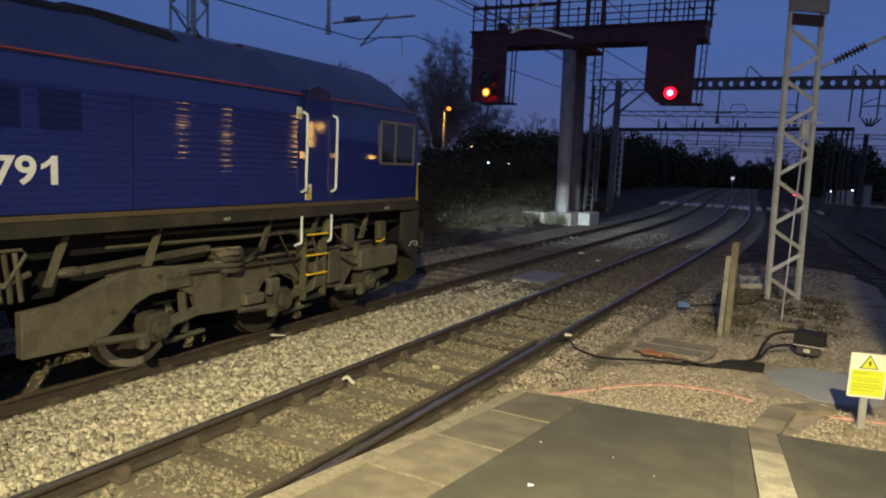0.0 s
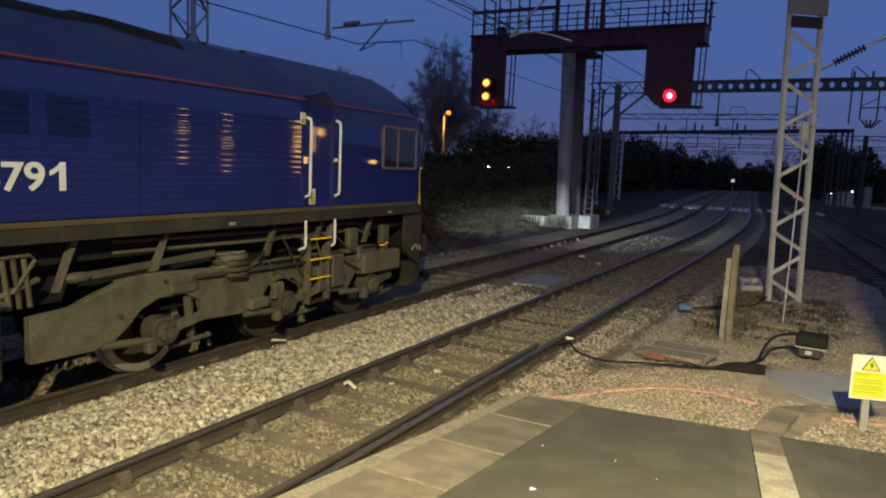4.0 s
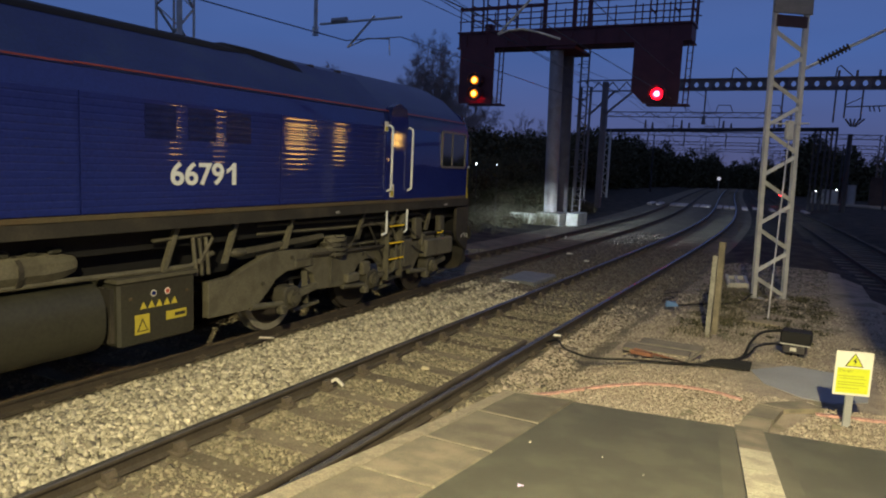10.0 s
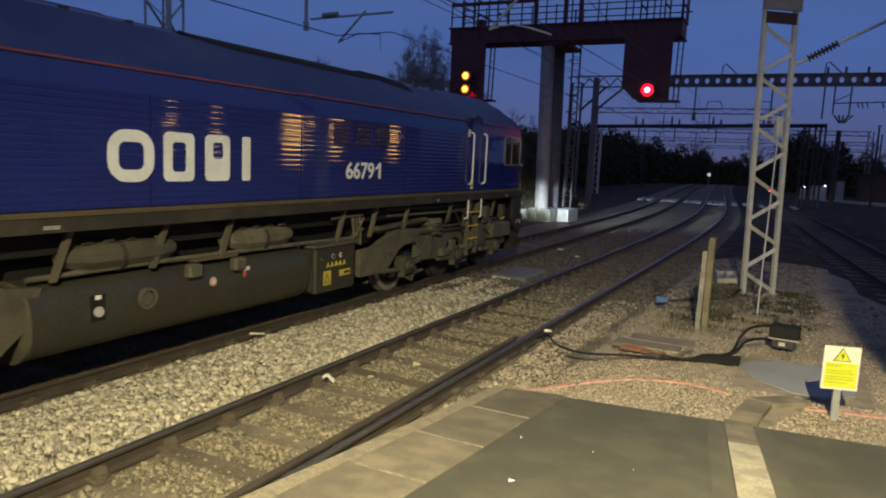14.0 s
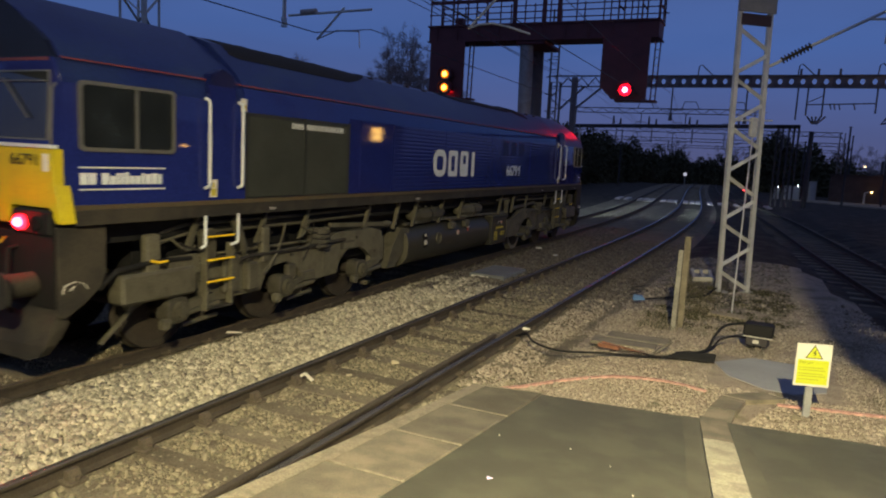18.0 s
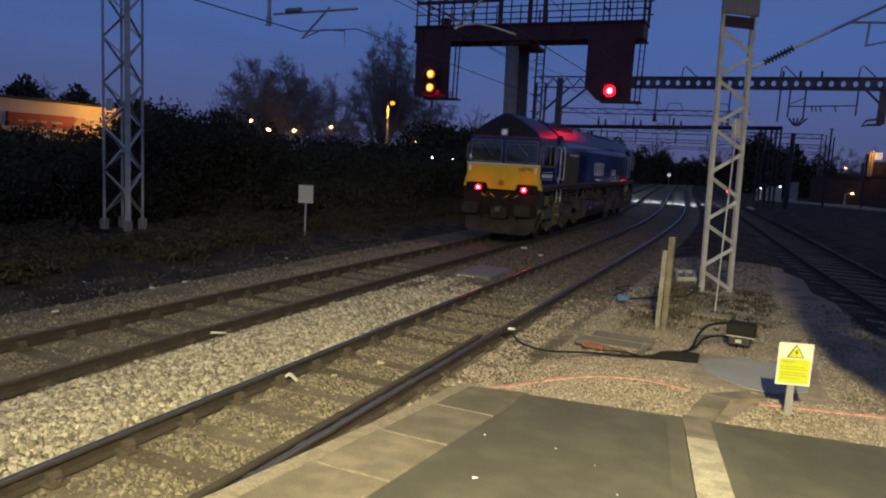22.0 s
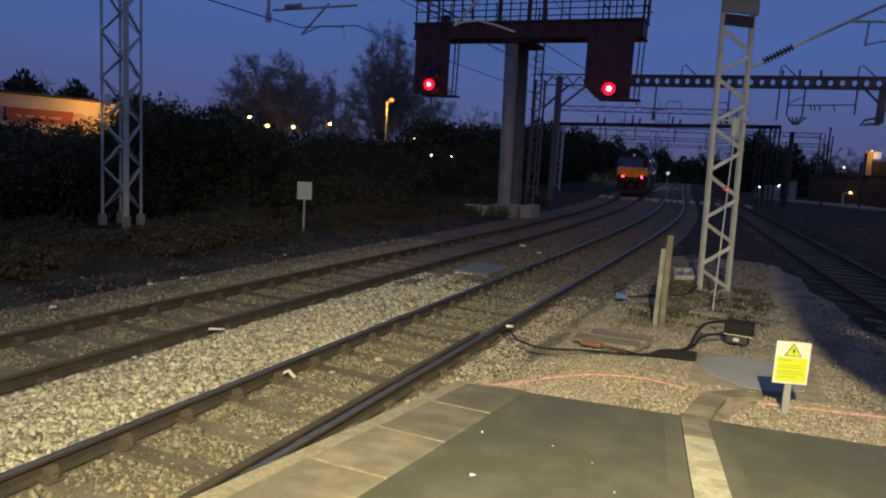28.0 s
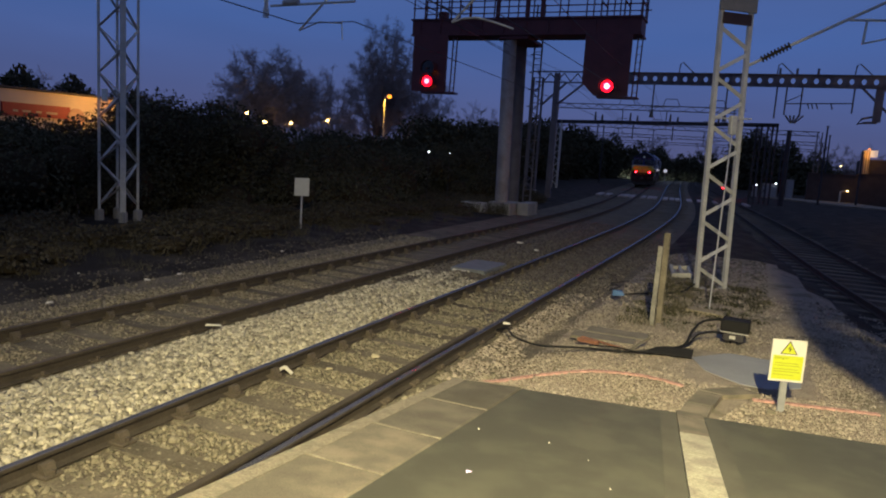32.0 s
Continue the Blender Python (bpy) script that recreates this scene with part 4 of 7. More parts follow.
    # buffer beam, buffers, coupling, hoses, plough
    bb = part("buffer_beam", Shape().box(-1.22, 1.22, min(Y(-0.02), Y(0.25)), max(Y(-0.02), Y(0.25)), 0.82, 1.58), m_black, lo, "black buffer beam")
    for x in (-0.87, 0.87):
        b = part("buffer", Shape().rod((x, Y(0), 1.05), (x, Y(-0.42), 1.05), 0.13, 16), m_sole, bb, "grimy buffer", smooth=40)
        part("buffer_head", Shape().loft([[(x + u, Y(-o), 1.05 + w) for u, w in round_rect(-0.26, 0.26, -0.18, 0.18, 0.10, 4)] for o in (0.41, 0.46)], True, True), m_sole, b)
    part("coupling_hook", Shape().chamfer(-0.09, 0.09, min(Y(-0.32), Y(0)), max(Y(-0.32), Y(0)), 0.94, 1.12, 0.03), m_grime, bb)
    part("coupler_body", Shape().chamfer(-0.28, 0.28, min(Y(-0.20), Y(0.0)), max(Y(-0.20), Y(0.0)), 0.72, 1.10, 0.04), m_sole, bb)
    for x in (-0.62, -0.32, 0.32, 0.62):
        part("air_hose", Shape().tube([(x, Y(0), 1.42), (x, Y(-0.10), 1.40), (x * 1.04, Y(-0.14), 1.15), (x * 0.98, Y(-0.12), 0.80), (x * 0.9, Y(-0.05), 0.72)], 0.028), m_black, bb, "black air hose")
        part("hose_tap", Shape().tube([(x, Y(-0.13), 1.53), (x + (0.05 if x < 0 else -0.05), Y(-0.15), 1.47), (x + (0.15 if x < 0 else -0.15), Y(-0.14), 1.43)], 0.011, 6), m_yel_edge, bb, "yellow tap handle")
    pl = [(-1.22, 0.62), (-1.18, 0.44), (-1.06, 0.31), (-0.88, 0.25), (0.88, 0.25), (1.06, 0.31), (1.18, 0.44), (1.22, 0.62), (1.22, 0.84), (-1.22, 0.84)]
    part("plough", Shape().loft([[(x, Y(-0.10 + (0.10 if z > 0.5 else 0)), z) for x, z in pl], [(x, Y(0.02 + (0.10 if z > 0.5 else 0)), z) for x, z in pl]], True, True), m_sole, bb, "grimy obstacle deflector")
    for side in (1, -1):
        s = Shape().prism([(Y(0.0), 0.76), (Y(0.06), 0.70), (Y(0.30), 0.84), (Y(0.50), 1.00), (Y(0.56), 1.14), (Y(0.56), 1.66), (Y(0.0), 1.66)], "x", side * 1.19, side * 1.26)
        part("side_skirt", s, m_sole, bb, "dark end skirt", bevel=0.01)
        for a, b in (((0.04, 0.98), (0.06, 1.06)), ((0.06, 1.06), (0.17, 1.09)), ((0.17, 1.09), (0.28, 1.06)), ((0.28, 1.06), (0.32, 1.0)), ((0.12, 1.0), (0.17, 1.05))):
            part("skirt_mark", Shape().bar((side * 1.263, Y(a[0]), a[1]), (side * 1.263, Y(b[0]), b[1]), 0.022, 0.006), m_label_w, bb)


def spring(s, x, y, z0, z1, r=0.085, turns=5):
    pts = [(x + r * math.cos(a), y + r * math.sin(a), z0 + (z1 - z0) * i / (turns * 10)) for i in range(turns * 10 + 1) for a in [i * 2 * math.pi / 10]]
    s.tube(pts, 0.019, 6)


def bogie(lo, c, f):
    """A three-axle bogie at c; f says which way its long nose points."""
    def B(o):
        return c + f * o
    top = part("bogie", Shape().box(-0.95, 0.95, c - 2.6, c + 2.6, 0.72, 1.0), m_black, lo, "grimy three-axle bogie")
    if f > 0:
        out = [(-3.57, 0.48), (-2.90, 0.47), (-2.66, 0.53), (-2.46, 0.68), (-2.32, 0.82), (-2.09, 0.91), (-1.72, 0.91), (-1.50, 0.80), (-1.40, 0.54), (-0.56, 0.50), (-0.46, 0.62), (-0.32, 0.80), (-0.09, 0.88), (0.21, 0.86), (0.38, 0.74), (0.48, 0.54), (1.50, 0.52), (1.62, 0.66), (1.76, 0.80), (2.07, 0.88), (2.36, 0.82), (2.56, 0.66), (2.74, 0.62), (2.74, 0.95), (2.36, 1.04), (-0.54, 1.08), (-1.24, 1.16), (-2.14, 1.22), (-2.44, 1.20), (-2.84, 1.08), (-3.14, 0.97), (-3.57, 0.94)]
    else:
        out = [(-2.95, 0.62), (-2.62, 0.55), (-2.46, 0.74), (-2.30, 0.85), (-2.09, 0.92), (-1.72, 0.90), (-1.52, 0.76), (-1.42, 0.54), (-0.56, 0.50), (-0.46, 0.62), (-0.32, 0.80), (-0.09, 0.88), (0.21, 0.86), (0.38, 0.74), (0.48, 0.54), (1.50, 0.52), (1.62, 0.66), (1.76, 0.80), (2.07, 0.88), (2.36, 0.82), (2.56, 0.66), (2.74, 0.62), (2.74, 0.98), (2.36, 1.05), (-0.54, 1.07), (-1.0, 1.10), (-1.35, 1.22), (-2.5, 1.24), (-2.85, 1.16), (-2.95, 1.0)]
    rnd = random.Random(7 if f > 0 else 8)
    for side in (1, -1):
        pts = [(B(o), z) for o, z in out]
        s = Shape().prism(pts, "x", side * 1.05, side * 1.16)
        fr = part("side_frame", s, m_grime, top, "cast side frame thick with brake dust", bevel=0.015)
        for ax in (-2.07, 0.0, 2.07):
            a = B(ax)
            s = Shape().prism(round_rect(a - 0.17, a + 0.16, 0.37, 0.70, 0.11, 4), "x", side * 1.02, side * 1.25)
            bxx = part("axle_box", s, m_dust_shade, top, bevel=0.02)
            part("axle_box_lug", Shape().chamfer(-0.06, 0.06, -0.26, -0.14, -0.21, -0.08, 0.02, Matrix.Translation((side * 1.22, a, 0.53))), m_grime, bxx)
            part("axle_arm", Shape().bar((side * 1.2, a + 0.15, 0.56), (side * 1.17, a + 0.62, 0.62), 0.10, 0.09), m_grime, top)
            part("end_cap", Shape().rod((side * 1.24, a, 0.53), (side * 1.31, a, 0.53), 0.115, 16).rod((side * 1.30, a, 0.53), (side * 1.335, a, 0.53), 0.06, 12), m_grime, bxx, smooth=40)
            for k in range(4):
                q = radians(45 + 90 * k)
                part("cap_bolt", Shape().rod((side * 1.30, a + 0.085 * math.cos(q), 0.53 + 0.085 * math.sin(q)), (side * 1.325, a + 0.085 * math.cos(q), 0.53 + 0.085 * math.sin(q)), 0.018, 6), m_dust_shade, bxx)
            part("brake_arm", Shape().bar((side * 1.12, a + 0.42, 0.86), (side * 1.08, a + 0.50, 0.36), 0.09, 0.06), m_grime, top)
            part("brake_block", Shape().chamfer(0.68, 0.84, a + 0.44, a + 0.56, 0.28, 0.60, 0.02, Matrix.Scale(side, 4, (1, 0, 0))), m_sole, top)
            part("link_rod", Shape().rod((side * 1.2, a - 0.12, 0.46), (side * 1.16, a - f * 0.75, 0.50), 0.045, 8), m_grime, top)
            if f > 0 or ax > -2:
                part("lower_rod", Shape().rod((side * 1.12, a + 0.15, 0.30), (side * 1.12, a + 0.75, 0.34), 0.032, 8), m_grime, top)
        s = Shape()
        for o in (-1.05, -0.82):
            spring(s, side * 1.10, B(o), 1.02, 1.34, 0.12, 4)
        part("coil_spring", s, m_grime, top, smooth=40)
        part("spring_seat", Shape().rod((side * 1.08, B(-0.93), 1.26), (side * 1.08, B(-0.93), 1.32), 0.22, 18), m_grime, top)
        part("rubber_mount", Shape().rod((side * 1.08, B(-0.93), 1.04), (side * 1.08, B(-0.93), 1.09), 0.23, 18).rod((side * 1.08, B(-0.93), 1.115), (side * 1.08, B(-0.93), 1.165), 0.245, 18).rod((side * 1.08, B(-0.93), 1.19), (side * 1.08, B(-0.93), 1.24), 0.23, 18).rod((side * 1.08, B(-0.93), 1.05), (side * 1.08, B(-0.93), 1.25), 0.19, 18), m_dust_shade, top)
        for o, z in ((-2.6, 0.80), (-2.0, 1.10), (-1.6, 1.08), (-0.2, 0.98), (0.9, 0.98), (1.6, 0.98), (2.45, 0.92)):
            part("frame_bolt", Shape().rod((side * 1.155, B(o), z), (side * 1.185, B(o), z), 0.028, 6), m_dust_shade, fr)
        part("frame_plate", Shape().chamfer(side * 1.165 - 0.012, side * 1.165 + 0.012, B(-1.72) - 0.20, B(-1.72) + 0.20, 0.93, 1.06, 0.006), m_dust_shade, fr)
        part("frame_rib", Shape().box(side * 1.155 - 0.02, side * 1.155 + 0.02, B(-1.05) - 0.03, B(-1.05) + 0.03, 0.60, 1.10), m_grime, fr)
        part("damper", Shape().rod((side * 1.17, B(0.75), 0.82), (side * 1.19, B(1.05), 1.60), 0.05, 10).rod((side * 1.18, B(0.88), 1.15), (side * 1.19, B(1.05), 1.60), 0.07, 10), m_grime, top)
        part("traction_rod", Shape().bar((side * 1.14, B(-3.1), 1.27), (side * 1.12, B(-1.25), 1.36), 0.065, 0.07), m_grime, top, "long horizontal rod")
        part("rod_eye", Shape().ball((side * 1.14, B(-3.06), 1.272), 0.075, 12, 6, 0.9, 2.2, 0.8), m_grime, top, smooth=40)
        for o, z0, z1, w, d in ((0.45, 0.95, 1.45, 0.16, 0.10), (1.15, 0.62, 1.12, 0.30, 0.12), (-0.15, 0.62, 0.85, 0.20, 0.10), (-0.55, 0.55, 0.70, 0.34, 0.12), (1.95, 0.95, 1.20, 0.5, 0.10), (0.75, 0.60, 0.98, 0.22, 0.14), (2.45, 1.05, 1.5, 0.2, 0.12), (1.55, 1.1, 1.5, 0.25, 0.1), (-1.75, 0.92, 1.05, 0.36, 0.05)):
            part("bracket", Shape().chamfer(0, d, B(o) - w / 2, B(o) + w / 2, z0, z1, 0.02, Matrix.Translation((side * 1.13 - (d if side < 0 else 0), 0, 0))), m_grime, top)
        for o in (-2.2, -0.4, 0.6, 1.9):
            y = B(o)
            part("support_strut", Shape().prism([(y - 0.02, 1.24), (y + 0.08, 1.24), (y + 0.25, 1.68), (y + 0.20, 1.68)], "x", side * 1.13, side * 1.18), m_grime, lo)
        for i in range(10):
            o = rnd.uniform(-1.4, 1.9)
            p0 = Vector((side * 1.15, B(o), rnd.uniform(1.1, 1.5)))
            p1 = Vector((side * 1.2, B(o + rnd.uniform(0.3, 0.9)), rnd.uniform(0.7, 1.45)))
            mid = (p0 + p1) / 2 + Vector((side * 0.1, 0, -rnd.uniform(0.05, 0.25)))
            pts = [p0 * (1 - t) ** 2 + mid * 2 * t * (1 - t) + p1 * t * t for t in [k / 8 for k in range(9)]]
            part("hose", Shape().tube(pts, rnd.uniform(0.009, 0.016), 6), m_grime if i % 3 == 0 else m_sole, top, smooth=50)
        for z in (1.14, 1.44, 1.56):
            part("pipe", Shape().tube([(side * 1.05, B(-2.6), z + 0.03), (side * 1.07, B(-0.5), z), (side * 1.07, B(1.8), z), (side * 1.02, B(2.3), z - 0.1)], 0.022, 6), m_grime, top)
    if f > 0:
        part("cable_loop", Shape().tube([(1.22, B(0.35), 1.50), (1.26, B(0.55), 1.42), (1.28, B(0.66), 1.15), (1.28, B(0.68), 0.85), (1.27, B(0.62), 0.62), (1.24, B(0.45), 0.55), (1.22, B(0.30), 0.62)], 0.017, 7), m_grime, top, "thick hanging cable loop", smooth=50)
        part("cable_loop", Shape().tube([(1.20, B(-0.35), 1.42), (1.25, B(-0.1), 1.50), (1.27, B(0.2), 1.44), (1.26, B(0.42), 1.22), (1.24, B(0.40), 1.02)], 0.015, 7), m_sole, top, smooth=50)
    part("frame_pipe", Shape().tube([(1.19, B(-1.6), 1.10), (1.21, B(-0.4), 1.08), (1.22, B(0.8), 1.07), (1.21, B(1.1), 1.02)], 0.028, 7), m_sole, top, smooth=50)
    if f > 0:
        part("conduit_frame", Shape().tube([(1.16, B(-4.4), 1.53), (1.16, B(-3.55), 1.55), (1.16, B(-3.5), 1.50), (1.16, B(-3.72), 1.20)], 0.02, 6), m_grime, lo)
        for o in (-3.8, -3.7, -3.6):
            part("conduit", Shape().tube([(1.14, B(o), 1.52), (1.15, B(o + 0.02), 1.3), (1.14, B(o + 0.05), 1.05)], 0.025, 6), m_grime, lo)
    else:
        part("end_duct", Shape().prism([(B(-3.9), 1.12), (B(-3.75), 0.75), (B(-3.35), 0.42), (B(-3.05), 0.42), (B(-3.25), 0.80), (B(-3.55), 1.16)], "x", 0.9, 1.18), m_grime, lo)
        part("sand_pipe", Shape().tube([(1.0, B(2.2), 0.9), (1.05, B(2.75), 0.5), (0.95, B(2.95), 0.25)], 0.03, 6), m_grime, top)


def wheelset_mesh():
    s = Shape().rod((-1.1, 0, 0), (1.1, 0, 0), 0.09, 12)
    for side in (1, -1):
        prof = [(0.68, 0.30), (0.70, 0.46), (0.82, 0.46), (0.81, 0.30), (0.86, 0.16), (0.68, 0.16)]
        n = 36
        rings = [[(side * x, r * math.cos(a), r * math.sin(a)) for x, r in prof] for a in [2 * math.pi * i / n for i in range(n + 1)]]
        s.loft(rings)
    return s.mesh("wheelset", m_wheel, 35)


def tyre_mesh(side, material):
    prof = [(0.68, 0.44), (0.685, 0.56), (0.715, 0.56), (0.73, 0.537), (0.825, 0.531), (0.828, 0.44)]
    n = 40
    s = Shape()
    s.loft([[(side * x, r * math.cos(a), r * math.sin(a)) for x, r in prof] for a in [2 * math.pi * i / n for i in range(n + 1)]])
    return s.mesh("tyre", material, 35)


loco = build_loco()
WHEEL, TYRE_A, TYRE_B, TYRE_C = wheelset_mesh(), tyre_mesh(1, m_tyre_shade), tyre_mesh(-1, m_tyre_shade), tyre_mesh(1, m_tyre)
wheelsets = []
for c in (6.54, -6.49):
    for ax in (-2.07, 0.0, 2.07):
        w = part("wheelset", WHEEL, None, loco, "axle with two steel wheels", place=pose(0, c + ax, 0.533))
        if c > 0 and ax < -1:
            part("tyre", TYRE_C, None, w, "bright worn tyre")
        else:
            part("tyre", TYRE_A, None, w)
        part("tyre", TYRE_B, None, w)
        wheelsets.append((w, c + ax))

# ---- unseen building beside the camera, added to cast shade, and the lamp post behind it ----
m_brick = mat("dark_brick", (0.16, 0.08, 0.055), 0.85, var=0.3, scale=2, fine=30, bump=0.3)
m_eave = mat("canopy_board", (0.22, 0.21, 0.19), 0.7, var=0.2)
b = thing("station_building", "unseen brick building put up to shade the platform end", "building", kind="structure")
part("wall", Shape().box(2.9, 9.0, 0.6, 2.2, 0.62, 7.0), m_brick, b)
part("roof", Shape().box(2.8, 9.2, 0.5, 2.3, 7.0, 7.25), m_eave, b)
# boards cut, with a slot, to the shadow edge and its lit streak
for q in ([(1.19, 7.2), (1.19, 5.53), (1.24, 5.30), (1.33, 5.16), (1.33, 7.2)], [(1.33, 5.52), (1.33, 5.16), (1.39, 5.06), (1.50, 4.92), (1.50, 5.40)], [(1.33, 7.2), (1.33, 5.60), (1.50, 5.48), (1.50, 7.2)], [(1.50, 7.2), (1.50, 4.92), (1.75, 4.62), (2.9, 4.2), (2.9, 7.2)]):
    part("gable_board", Shape().prism(q, "y", 0.55, 0.70), m_eave, b, "unseen gable boards shaped to cast the shadow edge")
# wall and canopy put behind the camera to hold off sky light
part("rear_wall", Shape().box(2.2, 9.0, -40.0, -4.2, 0.88, 6.3), m_brick, b)
part("canopy", Shape().box(-2.3, 9.2, -40.0, -4.6, 5.0, 5.3), m_eave, b, "unseen canopy that blocks sky light")
# unseen tubes, added as a source for the white streak in the windscreens
m_tube = mat("lit_platform_tube", (0.9, 0.95, 1.0), 0.4, emit=26.0, glow=(0.80, 0.92, 1.0))
for y in (-9.0, -12.5, -16.0):
    g = thing("platform_light", "lit white tube light on a grey platform post", "platform light", group="platform tube lights")
    part("post", Shape().rod((-0.2, y, 0.88), (-0.2, y, 4.75), 0.05, 8), m_galv, g)
    part("tube", Shape().chamfer(-1.0, 0.6, y - 0.06, y + 0.06, 4.75, 4.83, 0.02), m_tube, g, "glowing white tube")
b = thing("lamp_post", "tall grey platform lamp post", "lamp post")
part("post", Shape().rod((1.24, -3.45, 0.88), (1.24, -3.4, 7.3), 0.07, 12, 0.05), m_galv, b)
part("arm", Shape().rod((1.24, -3.4, 7.28), (1.24, -2.9, 7.28), 0.035, 8), m_galv, b)
part("lantern", Shape().chamfer(1.08, 1.40, -3.2, -2.7, 7.13, 7.25, 0.03), m_dark_steel, b)

# unseen platform, set where its tubes mirror in the cab glass
oc = thing("opposite_platform", "platform with a lit canopy across the tracks", "platform", kind="structure")
part("deck", Shape().box(-26, -12.5, -60, -6.0, -0.2, 0.9), m_eave, oc)
part("canopy", Shape().box(-27, -17, -60, -7.0, 6.3, 6.6), m_eave, oc)
for y in (-9.0, -17.0, -25.0):
    part("post", Shape().rod((-23.6, y, 0.9), (-23.6, y, 6.3), 0.1, 8), m_galv, oc)
    part("tube", Shape().chamfer(-24.4, -19.5, y + 1.0, y + 1.16, 5.95, 6.05, 0.02), m_tube, oc, "glowing white tube")

# ---- signal gantry ----
m_maroon = mat("dark_red_painted_steel", (0.105, 0.023, 0.024), 0.6, var=0.3, scale=2, fine=40, bump=0.1)
m_conc = mat("weathered_concrete", (0.30, 0.29, 0.25), 0.9, var=0.25, scale=2, fine=40, bump=0.3)
m_column = mat("grey_steel_column", (0.34, 0.33, 0.31), 0.65, metal=0.2, var=0.3, scale=1.2, fine=30, bump=0.1, tint=(0.22, 0.20, 0.18))
m_mid_steel = mat("mid_grey_steel", (0.125, 0.115, 0.118), 0.7, var=0.3, scale=2, fine=30, bump=0.1)
m_lens_off = mat("dark_lens", (0.02, 0.02, 0.02), 0.2, var=0.1)
m_red_core = mat("lit_red_lens", (1.0, 0.05, 0.08), 0.3, emit=270.0, glow=(1.0, 0.006, 0.011))
m_red_side = mat("lit_red_side_lens", (1.0, 0.05, 0.08), 0.3, emit=40.0, glow=(1.0, 0.022, 0.034))
m_red_far = mat("small_red_lens", (1.0, 0.05, 0.08), 0.3, emit=60.0, glow=(1.0, 0.012, 0.017))
# the wide discs behind the lenses glow to stand for their halo
m_red_halo = mat("red_halo_disc", (0.8, 0.02, 0.05), 0.3, emit=4.0, glow=(1.0, 0.003, 0.016))
m_amber_core = mat("lit_amber_lens", (1.0, 0.6, 0.1), 0.3, emit=8.0, glow=(1.0, 0.42, 0.05))
m_amber_halo = mat("amber_halo_disc", (1.0, 0.4, 0.02), 0.3, emit=0.75, glow=(1.0, 0.24, 0.0))
GY = 31.0


def signal_gantry():
    g = thing("signal_gantry", "dark steel signal gantry with railed walkway on grey columns", "signal gantry")
    part("beam", Shape().box(-15.6, -4.82, GY, GY + 1.3, 8.08, 8.72), m_maroon, g, "dark riveted box beam")
    part("flange", Shape().box(-15.65, -4.77, GY - 0.08, GY + 1.4, 8.72, 8.80), m_maroon, g)
    part("flange", Shape().box(-15.65, -4.77, GY - 0.08, GY + 1.4, 8.02, 8.08), m_maroon, g)
    for x in np.arange(-15.2, -4.7, 1.05):
        part("stiffener", Shape().box(x, x + 0.05, GY - 0.05, GY, 8.08, 8.72), m_maroon, g)
    part("column", Shape().rod((-10.58, GY + 0.4, 0.3), (-10.74, GY + 0.4, 8.05), 0.31, 20), m_column, g, "tall round grey column", smooth=40)
    part("column", Shape().rod((-10.62, GY + 2.2, 0.3), (-10.78, GY + 2.2, 8.05), 0.30, 20), m_mid_steel, g, "tall dark round column", smooth=40)
    part("column_cap", Shape().chamfer(-11.15, -9.75, GY + 0.0, GY + 2.5, 7.85, 8.02, 0.03), m_maroon, g)
    for x0, x1, y0 in ((-11.0, -9.9, GY - 0.3), (-9.85, -9.3, GY + 0.6)):
        part("footing", Shape().chamfer(x0, x1, y0, y0 + 1.6, -0.25, 0.42, 0.04), m_conc, g, "pale concrete footing")
    # ladder beside the columns
    for x in (-10.05, -9.68):
        part("ladder_stile", Shape().bar((x, GY + 2.1, 0.4), (x, GY + 2.1, 9.8), 0.06), m_mid_steel, g)
    for z in np.arange(0.7, 9.7, 0.3):
        part("ladder_rung", Shape().rod((-10.05, GY + 2.1, z), (-9.68, GY + 2.1, z), 0.016, 6), m_mid_steel, g)
    for z in np.arange(2.6, 9.0, 0.8):
        part("ladder_hoop", Shape().tube([(-10.05, GY + 2.1, z), (-10.10, GY + 1.7, z), (-9.86, GY + 1.45, z), (-9.62, GY + 1.7, z), (-9.68, GY + 2.1, z)], 0.018, 6), m_mid_steel, g)
    # railing
    for y in (GY - 0.04, GY + 1.34):
        for x in np.arange(-15.55, -4.6, 1.19):
            part("railing_post", Shape().box(x, x + 0.05, y, y + 0.05, 8.8, 9.95), m_maroon, g)
        for z in (9.28, 9.86):
            part("handrail", Shape().bar((-15.6, y + 0.02, z), (-4.65, y + 0.02, z), 0.045), m_maroon, g)
    for x in (-15.0, -14.2, -13.2, -6.6, -5.6, -4.9):
        s = Shape()
        for y in (GY, GY + 1.26):
            s.box(x, x + 0.06, y, y + 0.06, 8.8, 10.6)
        for z in (9.4, 10.0, 10.55):
            s.box(x, x + 0.05, GY + 0.06, GY + 1.26, z, z + 0.05)
        part("end_frame", s, m_maroon, g)
    for x0, x1, z in ((-15.5, -11.3, 9.75), (-9.2, -4.7, 9.98)):
        part("guard_rail", Shape().box(x0, x1, GY - 0.10, GY - 0.045, z, z + 0.16), m_maroon, g, "broad dark guard rail")
    for x in (-11.35, -9.95, -9.25):
        part("guard_post", Shape().box(x, x + 0.20, GY - 0.10, GY - 0.045, 8.8, 10.3), m_maroon, g)
    part("equipment_box", Shape().chamfer(-14.4, -14.0, GY + 0.3, GY + 0.7, 8.8, 9.2, 0.03), m_maroon, g)
    return g


signal_gantry()


